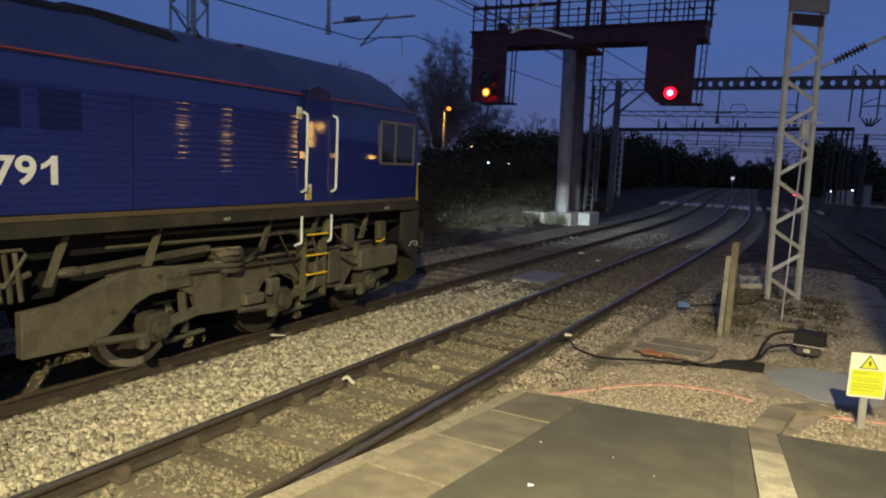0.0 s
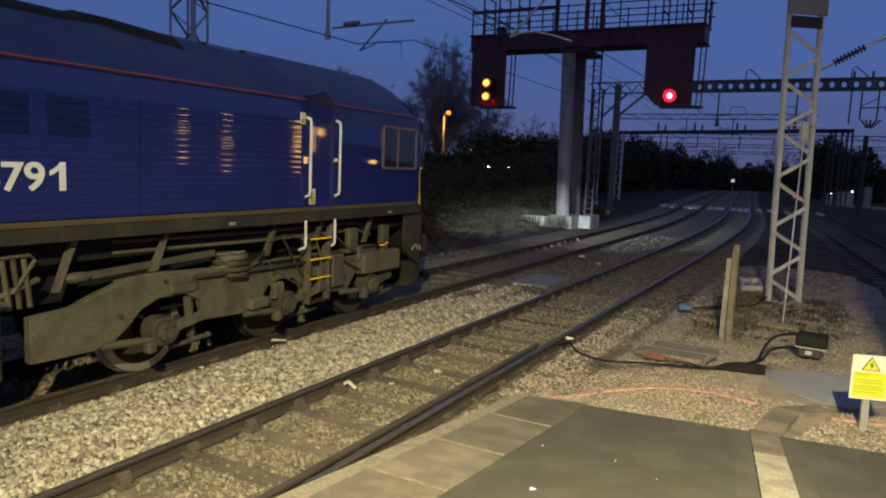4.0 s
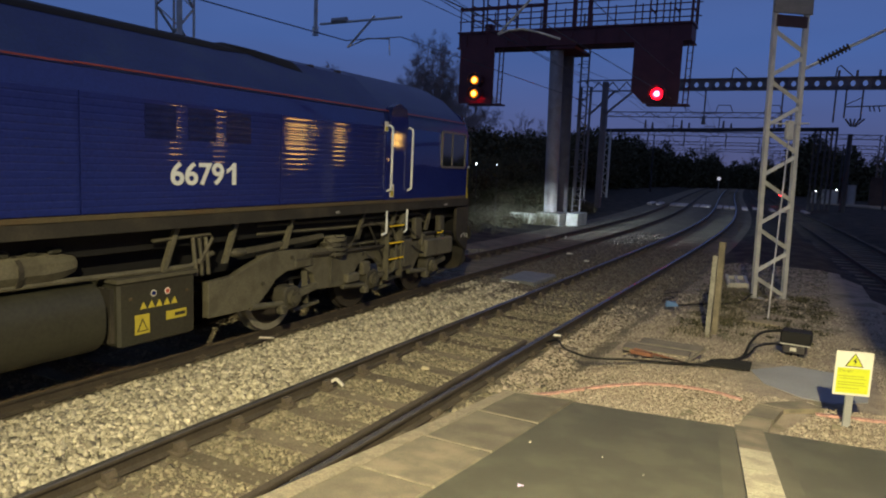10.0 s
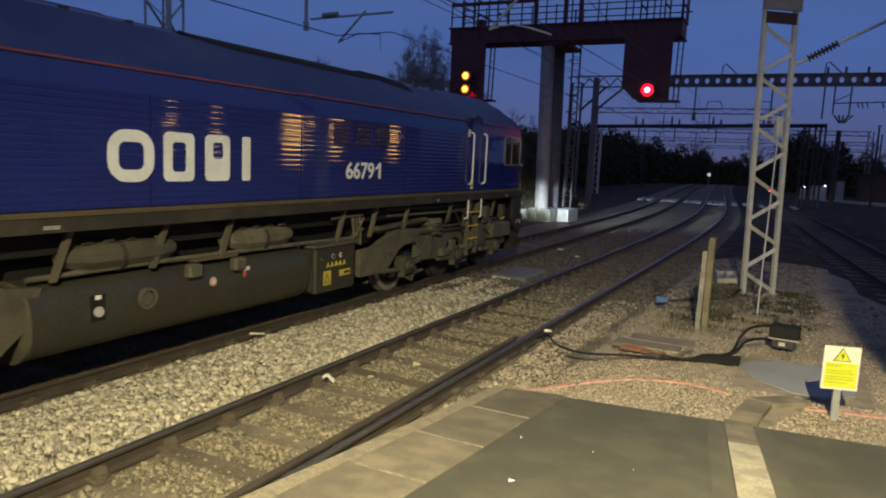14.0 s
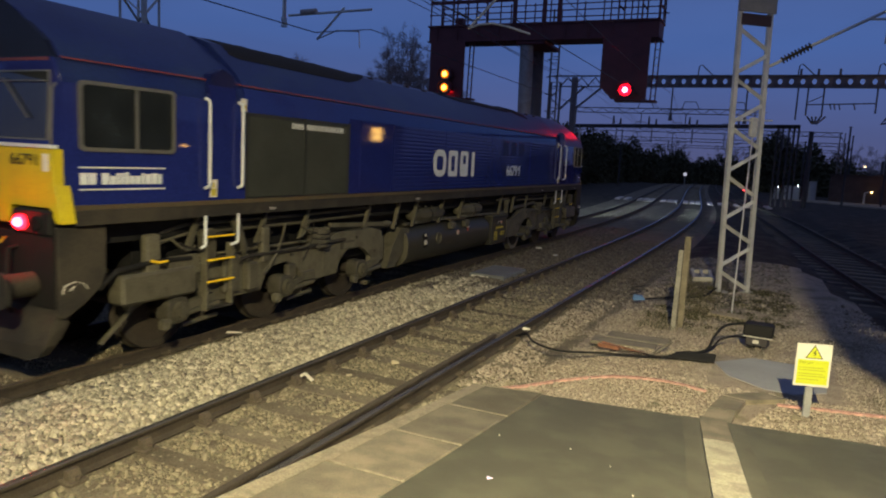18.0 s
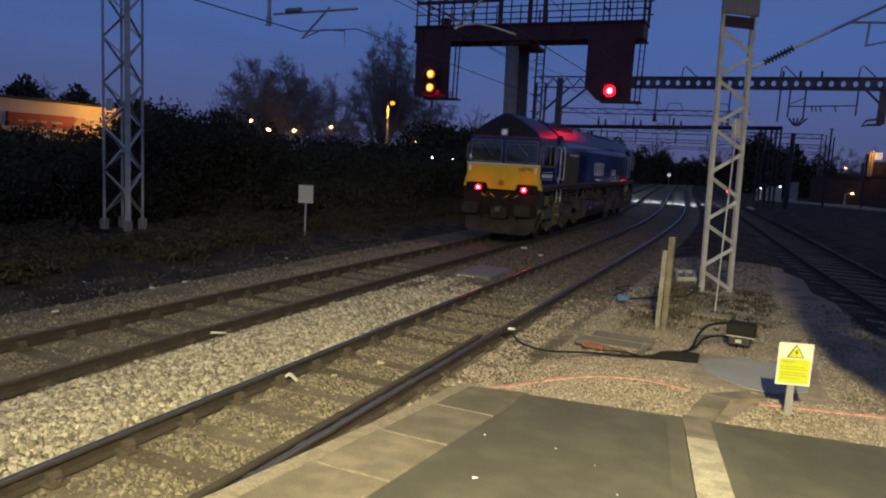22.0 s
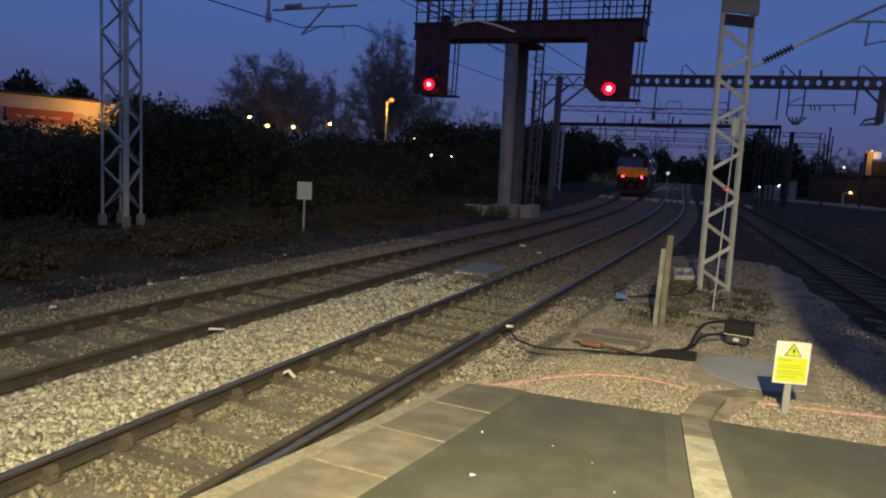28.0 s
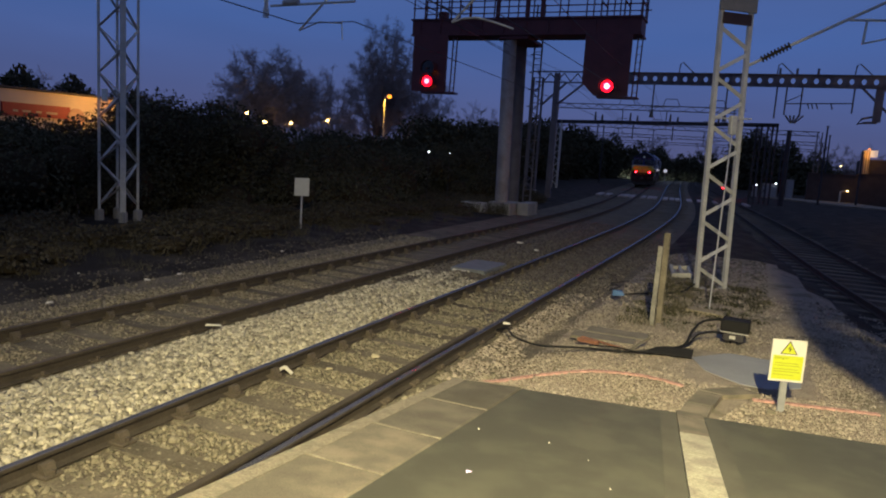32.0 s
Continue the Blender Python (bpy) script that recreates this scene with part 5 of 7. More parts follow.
def lens(shape_dir, core, halo, r=0.12):
    """Meshes of a lit lens and of a glowing disc for its halo, facing along -y or +y."""
    d = -1 if shape_dir < 0 else 1
    c = Shape().ball((0, d * 0.10, 0), r, 14, 8, 1, 0.5, 1)
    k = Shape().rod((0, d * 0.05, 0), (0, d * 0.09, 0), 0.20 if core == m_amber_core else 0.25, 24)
    return c.mesh("lens_core", core, 60), k.mesh("lens_rim", halo, 40)


def signal(name, label, x, lamps, wing):
    """A signal head that hangs under the gantry. lamps: height, material pairs for its two faces."""
    s = thing(name, label, "railway signal", pose(x, GY, 0), group="signals on the gantry")
    cut = 0.55 if wing > 0 else 0.05
    w0 = -1.16 if wing > 0 else -0.95
    part("head_plate", Shape().prism([(w0, 8.02), (w0, 5.42 + cut), (w0 + cut, 5.42), (0.83, 5.42), (0.85, 5.44), (0.85, 8.02)], "y", -0.10, -0.04), m_maroon, s, "dark backing plate")
    part("head_case", Shape().chamfer(-0.34, 0.36, -0.03, 0.35, 5.50, 7.3, 0.03), m_maroon, s)
    part("foot_plate", Shape().box(-0.5, 1.25, -0.02, 0.55, 5.34, 5.42), m_maroon, s)
    for dx in (1.0, 1.2):
        part("ladder_stile", Shape().bar((dx, 0.1, 5.35), (dx + 0.05, 0.1, 8.0), 0.05), m_maroon, s)
    for z in np.arange(5.6, 7.9, 0.32):
        part("ladder_rung", Shape().rod((1.0, 0.1, z), (1.22, 0.1, z), 0.014, 6), m_galv, s)
    made = []
    for z, a, c in lamps:
        hood = Shape()
        pts = [(0.37 * math.cos(t), 0.37 * math.sin(t)) for t in [radians(d) for d in range(-20, 201, 20)]]
        hood.loft([[(u, y, z + w) for u, w in pts] + [(u * 0.94, y, z + w * 0.94) for u, w in reversed(pts)] for y in (-0.44, -0.10)], True, True)
        part("hood", hood, m_maroon, s, smooth=40)
        drum = part("lamp_drum", Shape().rod((0, -0.05, 0), (0, 0.05, 0), 0.33, 20), m_lens_off, s, "turning lamp drum", place=pose(0, -0.30, z))
        for d, pair in ((-1, a), (1, c)):
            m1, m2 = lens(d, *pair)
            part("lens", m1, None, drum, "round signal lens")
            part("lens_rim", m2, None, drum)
        made.append(drum)
    return made


AMBER, RED, OFF = (m_amber_core, m_amber_halo), (m_red_side, m_red_halo), (m_lens_off, m_lens_off)
lower_drum, upper_drum = signal("colour_signal", "dark signal head that shows amber and later red", -14.50, [(5.86, AMBER, RED), (6.49, AMBER, OFF)], -1)
signal("colour_signal", "dark signal head showing a bright red light", -5.96, [(5.80, (m_red_core, m_red_halo), OFF)], 1)

# ---- overhead line masts near the platform ----


def lattice_mast_square(name, label, legs, z1):
    g = thing(name, label, "mast", group="overhead line masts")
    legs = [Vector((*p, 0)) for p in legs]
    for i, p in enumerate(legs):
        w = 0.15 if i == 0 else 0.07
        part("leg", Shape().bar(p + Vector((0, 0, -0.2)), p + Vector((0, 0, z1)), w, w, (0.7, 0.7, 0)), m_galv, g)
        part("foot_bolt", Shape().chamfer(p.x - 0.1, p.x + 0.1, p.y - 0.1, p.y + 0.1, -0.2, 0.32, 0.03), m_conc, g)
    n = 4
    for i in range(n):
        a, b = legs[i], legs[(i + 1) % n]
        z, k = 0.45, i
        while z < z1 - 0.7:
            p, q = (a, b) if k % 2 else (b, a)
            part("lacing_bar", Shape().bar(p + Vector((0, 0, z)), q + Vector((0, 0, z + 0.62)), 0.085, 0.014), m_galv, g)
            z, k = z + 0.62, k + 1
    return g


lm = lattice_mast_square("lattice_mast", "tall galvanised lattice mast among dark bushes", [(-16.1, 14.4), (-16.27, 15.08), (-17.05, 15.05), (-16.95, 14.33)], 9.5)
part("number_plate", Shape().box(-16.64, -16.43, 14.16, 14.19, 3.36, 3.70), m_label_w, lm, "small white plate")


def lattice_mast_flat():
    g = thing("lattice_mast", "pale galvanised lattice mast beside the siding", "mast", group="overhead line masts")
    a, b = Vector((-0.75, 15.74, 0)), Vector((-0.20, 16.15, 0))
    lean = Vector((-0.020, 0, 1.0))
    u = (b - a).normalized()
    for p in (a, b):
        part("leg", Shape().bar(p + lean * -0.2, p + lean * 9.3, 0.085, 0.085, u), m_galv, g)
    z, k = 0.08, 0
    while z < 8.5:
        p, q = (b, a) if k % 2 == 0 else (a, b)
        if not 5.3 < z < 5.7:
            part("lacing_bar", Shape().bar(p + lean * z + Vector((0, -0.03, 0)), q + lean * (z + 0.39) + Vector((0, -0.03, 0)), 0.075, 0.016, (0, 1, 0)), m_galv, g)
        z, k = z + 0.50, k + 1
    n = Vector((u.y, -u.x, 0)) * 0.07
    m = Matrix.Translation(a + n) @ Matrix(((u.x, -u.y, -0.020, 0), (u.y, u.x, 0, 0), (0, 0, 1, 0), (0, 0, 0, 1)))
    part("board", Shape().chamfer(-0.09, 0.76, -0.03, 0.03, 5.80, 6.75, 0.01, m), m_eave, g, "pale board")
    part("red_plate", Shape().chamfer(0.0, 0.68, 0.0, 0.03, 5.54, 5.77, 0.008, m), mat("dark_red_plate", (0.040, 0.020, 0.018), 0.6, var=0.2), g, "dark red plate")
    part("switch_box", Shape().chamfer(0.36, 0.50, -0.10, 0.02, 3.30, 3.70, 0.015, m), m_galv, g)
    part("cross_bar", Shape().bar(m @ Vector((0.0, -0.05, 3.62)), m @ Vector((0.85, -0.05, 3.66)), 0.03), m_galv, g)
    part("earth_rod", Shape().rod(m @ Vector((0.42, -0.06, 3.3)), (-0.37, 13.45, 0.0), 0.014, 6), m_galv, g, "pale sloping tie rod")
    # the bracket to the siding
    s = Shape()
    p, q = Vector((-0.01, 16.2, 4.89)), Vector((0.47, 16.2, 5.16))
    for i in range(9):
        c = p + (q - p) * (i / 8)
        s.rod(c, c + (q - p).normalized() * 0.028, 0.075, 12)
    s.rod(p, q, 0.03, 8)
    part("insulator", s, m_sole, g, "ribbed brown insulator")
    part("bracket_tube", Shape().rod((-0.28, 16.2, 4.75), (-0.01, 16.2, 4.89), 0.03, 8), m_galv, g)
    part("bracket_tube", Shape().rod((0.47, 16.2, 5.16), (3.4, 16.2, 6.66), 0.03, 8), m_galv, g)
    part("register_tube", Shape().rod((1.47, 16.2, 5.66), (3.6, 16.2, 5.60), 0.024, 8), m_galv, g)
    part("drop_tube", Shape().rod((1.80, 16.2, 5.62), (1.78, 16.2, 5.20), 0.022, 8), m_galv, g)
    part("steady_arm", Shape().tube([(1.76, 16.2, 5.20), (2.2, 16.2, 5.30), (3.2, 16.2, 5.42)], 0.018), m_galv, g)
    for x in (0.06, 0.36):
        part("foot_block", Shape().chamfer(a.x - 0.15 + x * 1.6, a.x + 0.12 + x * 1.6, a.y - 0.1 + x * 1.2, a.y + 0.15 + x * 1.2, -0.15, 0.02, 0.02), m_conc, g)
    return g


lattice_mast_flat()


def registration(label, x, y, z, mirror=1):
    """A droop tube with register arm and steady arm under a boom."""
    g = thing("registration_arm", label, "overhead line arm", group="registration arms")
    m = mirror
    part("drop_tube", Shape().rod((x - 1.75 * m, y, z + 1.3), (x - 1.75 * m, y, z - 0.1), 0.05, 10), m_galv, g)
    s = Shape()
    for i in range(5):
        s.rod((x - 1.75 * m, y, z - 0.28 + i * 0.05), (x - 1.75 * m, y, z - 0.26 + i * 0.05), 0.085, 12)
    part("insulator", s, m_white, g, "pale insulator")
    part("register_tube", Shape().rod((x - 1.6 * m, y, z), (x + 0.9 * m, y, z + 0.05), 0.03, 8), m_galv, g)
    part("insulator_bar", Shape().rod((x - 1.2 * m, y, z + 0.06), (x - 0.75 * m, y, z + 0.07), 0.075, 10), m_column, g)
    part("strut", Shape().rod((x - 0.7 * m, y, z - 0.62), (x + 0.1 * m, y, z + 0.12), 0.03, 8), m_galv, g)
    part("steady_arm", Shape().tube([(x - 0.7 * m, y, z - 0.62), (x - 0.1 * m, y, z - 0.42), (x + 0.55 * m, y, z - 0.46)], 0.018), m_galv, g)
    part("wire_clip", Shape().rod((x + 0.55 * m, y, z - 0.44), (x + 0.58 * m, y, z - 0.86), 0.014, 6), m_white, g)
    return g


BOOM = thing("boom", "slim steel boom high between the masts", "overhead boom")
part("boom_tube", Shape().bar((-16.5, 14.8, 8.9), (-0.4, 16.0, 8.9), 0.3, 0.4), m_galv, BOOM)
for x in (-11.9, -7.6):
    part("hanger", Shape().rod((x, 15.1, 8.9), (x, 15.1, 7.25), 0.05, 8), m_galv, BOOM)
registration("pale steel registration arm over the far track", -10.1, 15.1, 6.0)
g = thing("registration_arm", "pale curved steady arm over the platform track", "overhead line arm", group="registration arms")
part("strut", Shape().rod((-6.60, 15.1, 5.52), (-5.45, 15.1, 6.65), 0.028, 8), m_galv, g)
part("drop_tube", Shape().rod((-5.45, 15.1, 6.6), (-5.45, 15.1, 8.8), 0.04, 8), m_galv, g)
part("steady_arm", Shape().tube([(-6.60, 15.1, 5.52), (-6.35, 15.1, 5.60), (-6.02, 15.1, 5.62), (-5.6, 15.1, 5.52), (-5.11, 15.1, 5.36)], 0.022), m_galv, g)


def wires():
    k = 0
    for lat, zc, zt in ((-1.7, 5.13, 6.55), (GAP - 1.5, 5.25, 6.7), (-3.2, 6.9, 7.6)):
        for z0, r in ((zc, 0.012), (zt, 0.011)):
            spans = [-12, 15.1, 46, 78, 110, 150]
            pts = []
            for a, b in zip(spans, spans[1:]):
                for i in range(12):
                    t = i / 12
                    sag = 0.5 * (4 * t * (1 - t)) if z0 > zc else 0.06 * (4 * t * (1 - t))
                    far = 0.45 if a >= 15 else 0.45 * t if a >= 0 else 0
                    pts.append(line(a + (b - a) * t, lat, z0 - sag + far)[0])
            tagged(part("overhead_wire", Shape().tube(pts, r, 5), m_dark_steel), "dark overhead contact or catenary wire", "wire", "overhead wires")


wires()

# ---- portal with round holes, and those beyond ----
PY = 46.0
m_beam_steel = mat("weathered_grey_beam", (0.17, 0.155, 0.155), 0.7, var=0.45, scale=0.9, fine=20, bump=0.1, tint=(0.07, 0.06, 0.06), random=0.25)


def hole_panel():
    s = Shape()
    n = 24
    outer, inner = [], []
    for i in range(n):
        a = 2 * math.pi * i / n
        c, d = math.cos(a), math.sin(a)
        k = 1 / max(abs(c) / 0.30, abs(d) / 0.33)
        outer.append((c * k, d * k))
        inner.append((0.125 * c, 0.16 * d))
    s.loft([[(u, y, w) for u, w in o] for y, o in ((0, outer), (0.05, outer), (0.05, inner), (0, inner), (0, outer))])
    return s.mesh("web_panel", m_beam_steel)


def portal():
    g = thing("overhead_portal", "dark portal beam pierced with round holes across the tracks", "overhead portal")
    me = hole_panel()
    x = -9.6
    while x < 14:
        part("web_panel", me, None, g, place=pose(x, PY, 7.95))
        x += 0.6
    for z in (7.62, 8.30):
        part("chord", Shape().box(-13.7, 14.3, PY - 0.12, PY + 0.17, z - 0.03, z + 0.03), m_mid_steel, g)
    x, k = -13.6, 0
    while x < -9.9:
        part("lacing", Shape().bar((x, PY, 7.68 if k % 2 else 8.2), (x + 0.45, PY, 8.2 if k % 2 else 7.68), 0.06), m_mid_steel, g)
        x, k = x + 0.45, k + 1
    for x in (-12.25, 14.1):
        part("leg", Shape().box(x - 0.17, x + 0.17, PY - 0.15, PY + 0.2, -0.2, 8.2), m_mid_steel, g, "grey portal leg")
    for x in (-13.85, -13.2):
        part("leg", Shape().box(x - 0.06, x + 0.06, PY - 0.08, PY + 0.08, -0.2, 7.9), m_mid_steel, g)
    zz, k = 0.3, 0
    while zz < 7.2:
        part("leg_lacing", Shape().bar((-13.85, PY, zz if k % 2 else zz + 0.6), (-13.2, PY, zz + 0.6 if k % 2 else zz), 0.06), m_mid_steel, g)
        zz, k = zz + 0.6, k + 1
    for x0, x1 in ((-12.2, -10.4), (-13.2, -11.6)):
        part("brace", Shape().bar((x0, PY, 6.1), (x1, PY, 7.6), 0.12), m_mid_steel, g)
    for x, z, w in ((1.01, 5.76, 0.0), (1.53, 6.01, 0.0), (2.35, 5.90, 0.0), (4.99, 6.19, 0.0), (-1.7, 5.5, 1.2), (8.8, 5.6, 1.2), (-6.0, 5.6, 1.2)):
        part("drop_tube", Shape().rod((x, PY, 7.66), (x, PY, z), 0.045, 8), m_mid_steel, g)
        if w:
            part("register_tube", Shape().rod((x - 0.2, PY, z + 0.6), (x + w, PY, z + 0.66), 0.03, 8), m_mid_steel, g)
            part("insulator", Shape().rod((x, PY, z - 0.05), (x, PY, z + 0.35), 0.13, 10, 0.09), m_mid_steel, g)
    part("register_tube", Shape().rod((1.51, PY, 6.64), (4.95, PY, 6.75), 0.035, 8), m_mid_steel, g)
    part("register_stay", Shape().rod((1.55, PY, 6.75), (2.32, PY, 7.15), 0.025, 8), m_mid_steel, g)
    for x in (2.7, 2.9, 3.15, 3.9):
        part("dropper", Shape().rod((x, PY, 6.70), (x + 0.10, PY, 6.38), 0.035, 6), m_mid_steel, g)
    part("drop_post", Shape().box(6.05, 6.45, PY - 0.12, PY + 0.12, 5.75, 7.66), m_mid_steel, g, "broad hanging post")
    part("drop_bracket", Shape().tube([(6.3, PY, 5.72), (5.7, PY, 5.70), (5.35, PY, 5.62), (5.55, PY, 5.92), (6.1, PY, 6.05)], 0.07, 6), m_mid_steel, g)
    for x0, z0, x1, z1 in ((5.34, 7.66, 7.6, 5.45), (6.4, 7.66, 7.9, 6.2)):
        part("stay", Shape().bar((x0, PY + 0.1, z0), (x1, PY + 0.1, z1), 0.16, 0.10), m_mid_steel, g)
    for k in range(5):
        part("fan_arm", Shape().rod((1.95 + 0.05 * k, PY + 0.3, 5.55), (1.62 + 0.24 * k, PY + 0.3, 6.0), 0.05, 6), m_mid_steel, g)
    for x in (-4.6, 0.9, 4.9, 6.8):
        part("horn", Shape().tube([(x, PY, 8.25), (x + 0.05, PY, 8.85), (x + 0.2, PY, 8.95), (x + 0.9, PY, 8.3)], 0.035, 6), m_mid_steel, g)
    for x in (1.0, 1.9, 3.0):
        part("beam_bracket", Shape().box(x, x + 0.12, PY - 0.1, PY + 0.1, 8.32, 8.66), m_mid_steel, g)
    return g


portal()


def far_portal(y, x0, x1, z, drops):
    g = thing("overhead_portal", "slim distant portal over the tracks at dusk", "overhead portal", group="distant portals")
    for dz in (0.0, 0.45):
        part("chord", Shape().bar((x0, y, z + dz), (x1, y, z + dz), 0.10, 0.08), m_mid_steel, g)
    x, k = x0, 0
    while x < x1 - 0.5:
        part("lacing", Shape().bar((x, y, z if k % 2 else z + 0.45), (x + 0.7, y, z + 0.45 if k % 2 else z), 0.05), m_mid_steel, g)
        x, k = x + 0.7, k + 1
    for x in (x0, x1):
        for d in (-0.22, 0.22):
            part("leg", Shape().box(x + d - 0.05, x + d + 0.05, y - 0.08, y + 0.08, -0.2, z + 0.45), m_mid_steel, g)
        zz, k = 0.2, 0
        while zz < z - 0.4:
            part("leg_lacing", Shape().bar((x - 0.22, y, zz if k % 2 else zz + 0.6), (x + 0.22, y, zz + 0.6 if k % 2 else zz), 0.05), m_mid_steel, g)
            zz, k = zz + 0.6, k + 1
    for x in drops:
        part("drop_tube", Shape().rod((x, y, z), (x, y, z - 1.5), 0.05, 6), m_mid_steel, g)
        part("register_tube", Shape().rod((x, y, z - 1.2), (x + 1.6, y, z - 1.1), 0.035, 6), m_mid_steel, g)
        part("head_frame", Shape().tube([(x - 0.4, y, z + 0.45), (x - 0.2, y, z + 1.1), (x + 0.8, y, z + 1.1), (x + 1.1, y, z + 0.45)], 0.04, 5), m_mid_steel, g)
    return g


def box_portal():
    g = thing("overhead_portal", "dark box-beam portal on a cluster of lattice legs", "overhead portal", group="distant portals")
    y = 62.0
    part("beam", Shape().hexa([(-16.5, y, 5.80), (1.8, y, 6.20), (1.8, y + 0.4, 6.20), (-16.5, y + 0.4, 5.80), (-16.5, y, 6.10), (1.8, y, 6.50), (1.8, y + 0.4, 6.50), (-16.5, y + 0.4, 6.10)]), m_dark_steel, g, "dark straight box beam")
    for x in (0.25, 0.62, 1.05, 1.42, 1.75, -16.3, -15.8):
        part("leg", Shape().box(x - 0.07, x + 0.07, y, y + 0.3, -0.2, 6.45 if x > -10 else 6.0), m_dark_steel if x > -10 else m_galv, g)
    for x0, x1 in ((0.25, 0.62), (1.05, 1.42), (-16.3, -15.8)):
        for k in range(11):
            z = 0.2 + 0.55 * k
            part("leg_lacing", Shape().bar((x0 if k % 2 else x1, y + 0.1, z), (x1 if k % 2 else x0, y + 0.1, z + 0.55), 0.06), m_galv if x0 < -10 else m_dark_steel, g)
    for x in (-12.5, -9.5, -6.2, -3.0):
        part("drop_tube", Shape().rod((x, y, 5.9), (x, y, 4.7), 0.05, 6), m_mid_steel, g)
        for dx, h in ((-0.3, 0.7), (0.3, 0.5)):
            part("insulator_stack", Shape().rod((x + dx, y, 6.2), (x + dx, y, 6.2 + h), 0.11, 8, 0.06), m_mid_steel, g)
    return g


box_portal()
far_portal(68.0, -18.0, -1.5, 7.6, (-11.5, -7.5, -3.5))
far_portal(84.0, -21.5, 6.5, 6.7, (-14.5, -10.5, -5.0, 1.0))
far_portal(108.0, -26.0, 9.0, 6.6, (-19.0, -14.0, -6.0))
far_portal(138.0, -33.0, 10.0, 6.6, (-25.0, -17.0))
for x, y, h in ((-17.0, 88.0, 7.0), (2.64, 62.0, 6.0), (5.95, 70.0, 6.95), (3.4, 92.0, 6.5), (8.0, 90.0, 7.2), (9.4, 74.0, 5.0)):
    g = thing("line_post", "grey steel post beside the distant tracks", "post", group="distant posts")
    part("shaft", Shape().rod((x, y, -0.2), (x, y, h), 0.22 if y == 62.0 else 0.10, 8, 0.17 if y == 62.0 else 0.07), m_dark_steel, g)
    part("cap", Shape().box(x - 0.12, x + 0.12, y - 0.08, y + 0.08, h - 0.1, h), m_mid_steel, g)

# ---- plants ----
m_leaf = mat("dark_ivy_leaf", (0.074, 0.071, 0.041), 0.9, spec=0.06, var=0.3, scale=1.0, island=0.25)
m_bush_shade = mat("bush_shade", (0.045, 0.037, 0.022), 0.95, var=0.3, spec=0.05)
# bark made paler to carry the haze over far twigs
m_bark = mat("hazy_branch_bark", (0.30, 0.25, 0.22), 0.9, var=0.3, scale=2)
m_scrub = mat("dry_bramble", (0.072, 0.064, 0.042), 0.9, spec=0.06, var=0.3, scale=1.0, island=0.25)
m_straw = mat("dead_grass", (0.08, 0.072, 0.042), 0.9, var=0.3, island=0.5)


def leaf_cloud(seed, rx, ry, rz, n, size, lumps=9):
    """Small folded leaves over a lumpy crown."""
    rnd = np.random.RandomState(seed)
    cs = rnd.uniform(-1, 1, (lumps, 3)) * (rx * 0.62, ry * 0.62, rz * 0.55)
    cs[:, 2] = abs(cs[:, 2]) * 0.9 + rz * 0.25
    rs = rnd.uniform(0.38, 0.62, lumps)
    pick = rnd.randint(0, lumps, n)
    d = rnd.normal(size=(n, 3))
    d /= np.linalg.norm(d, axis=1)[:, None]
    rad = rs[pick][:, None] * np.array((rx, ry, rz)) * (0.72 + 0.36 * rnd.rand(n, 1))
    p = cs[pick] + d * rad
    p = p[p[:, 2] > 0.02]
    n = len(p)
    a = rnd.normal(size=(n, 3))
    a /= np.linalg.norm(a, axis=1)[:, None]
    b = np.cross(a, rnd.normal(size=(n, 3)))
    b /= np.linalg.norm(b, axis=1)[:, None]
    k = size * rnd.uniform(0.6, 1.4, (n, 1))
    v = np.stack([p - a * k, p + b * k * 0.5, p + a * k, p - b * k * 0.5], 1).reshape(-1, 3)
    f = np.arange(4 * n).reshape(-1, 4)
    me = bpy.data.meshes.new("crown")
    me.from_pydata(v.tolist(), [], f.tolist())
    return me, cs, rs


def bush(seed, rx, ry, rz, n, size, label, leaf):
    th = thing("bush", label, "bush", group="trackside bushes")
    me, cs, rs = leaf_cloud(seed, rx, ry, rz, n, size)
    me.materials.append(leaf)
    part("foliage", me, None, th)
    # filler lumps in the crown; the shade between leaves is their colour
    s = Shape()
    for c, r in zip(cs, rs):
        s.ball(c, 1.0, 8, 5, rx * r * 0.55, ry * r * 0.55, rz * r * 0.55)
    part("inner_mass", s, m_bush_shade, th)
    s = Shape()
    for i in range(5):
        c = cs[i]
        s.tube([(c[0] * 0.2, c[1] * 0.2, -0.3), (c[0] * 0.6, c[1] * 0.6, c[2] * 0.5), tuple(c)], [0.05, 0.035, 0.02], 6)
    part("stem", s, m_bark, th)
    return th


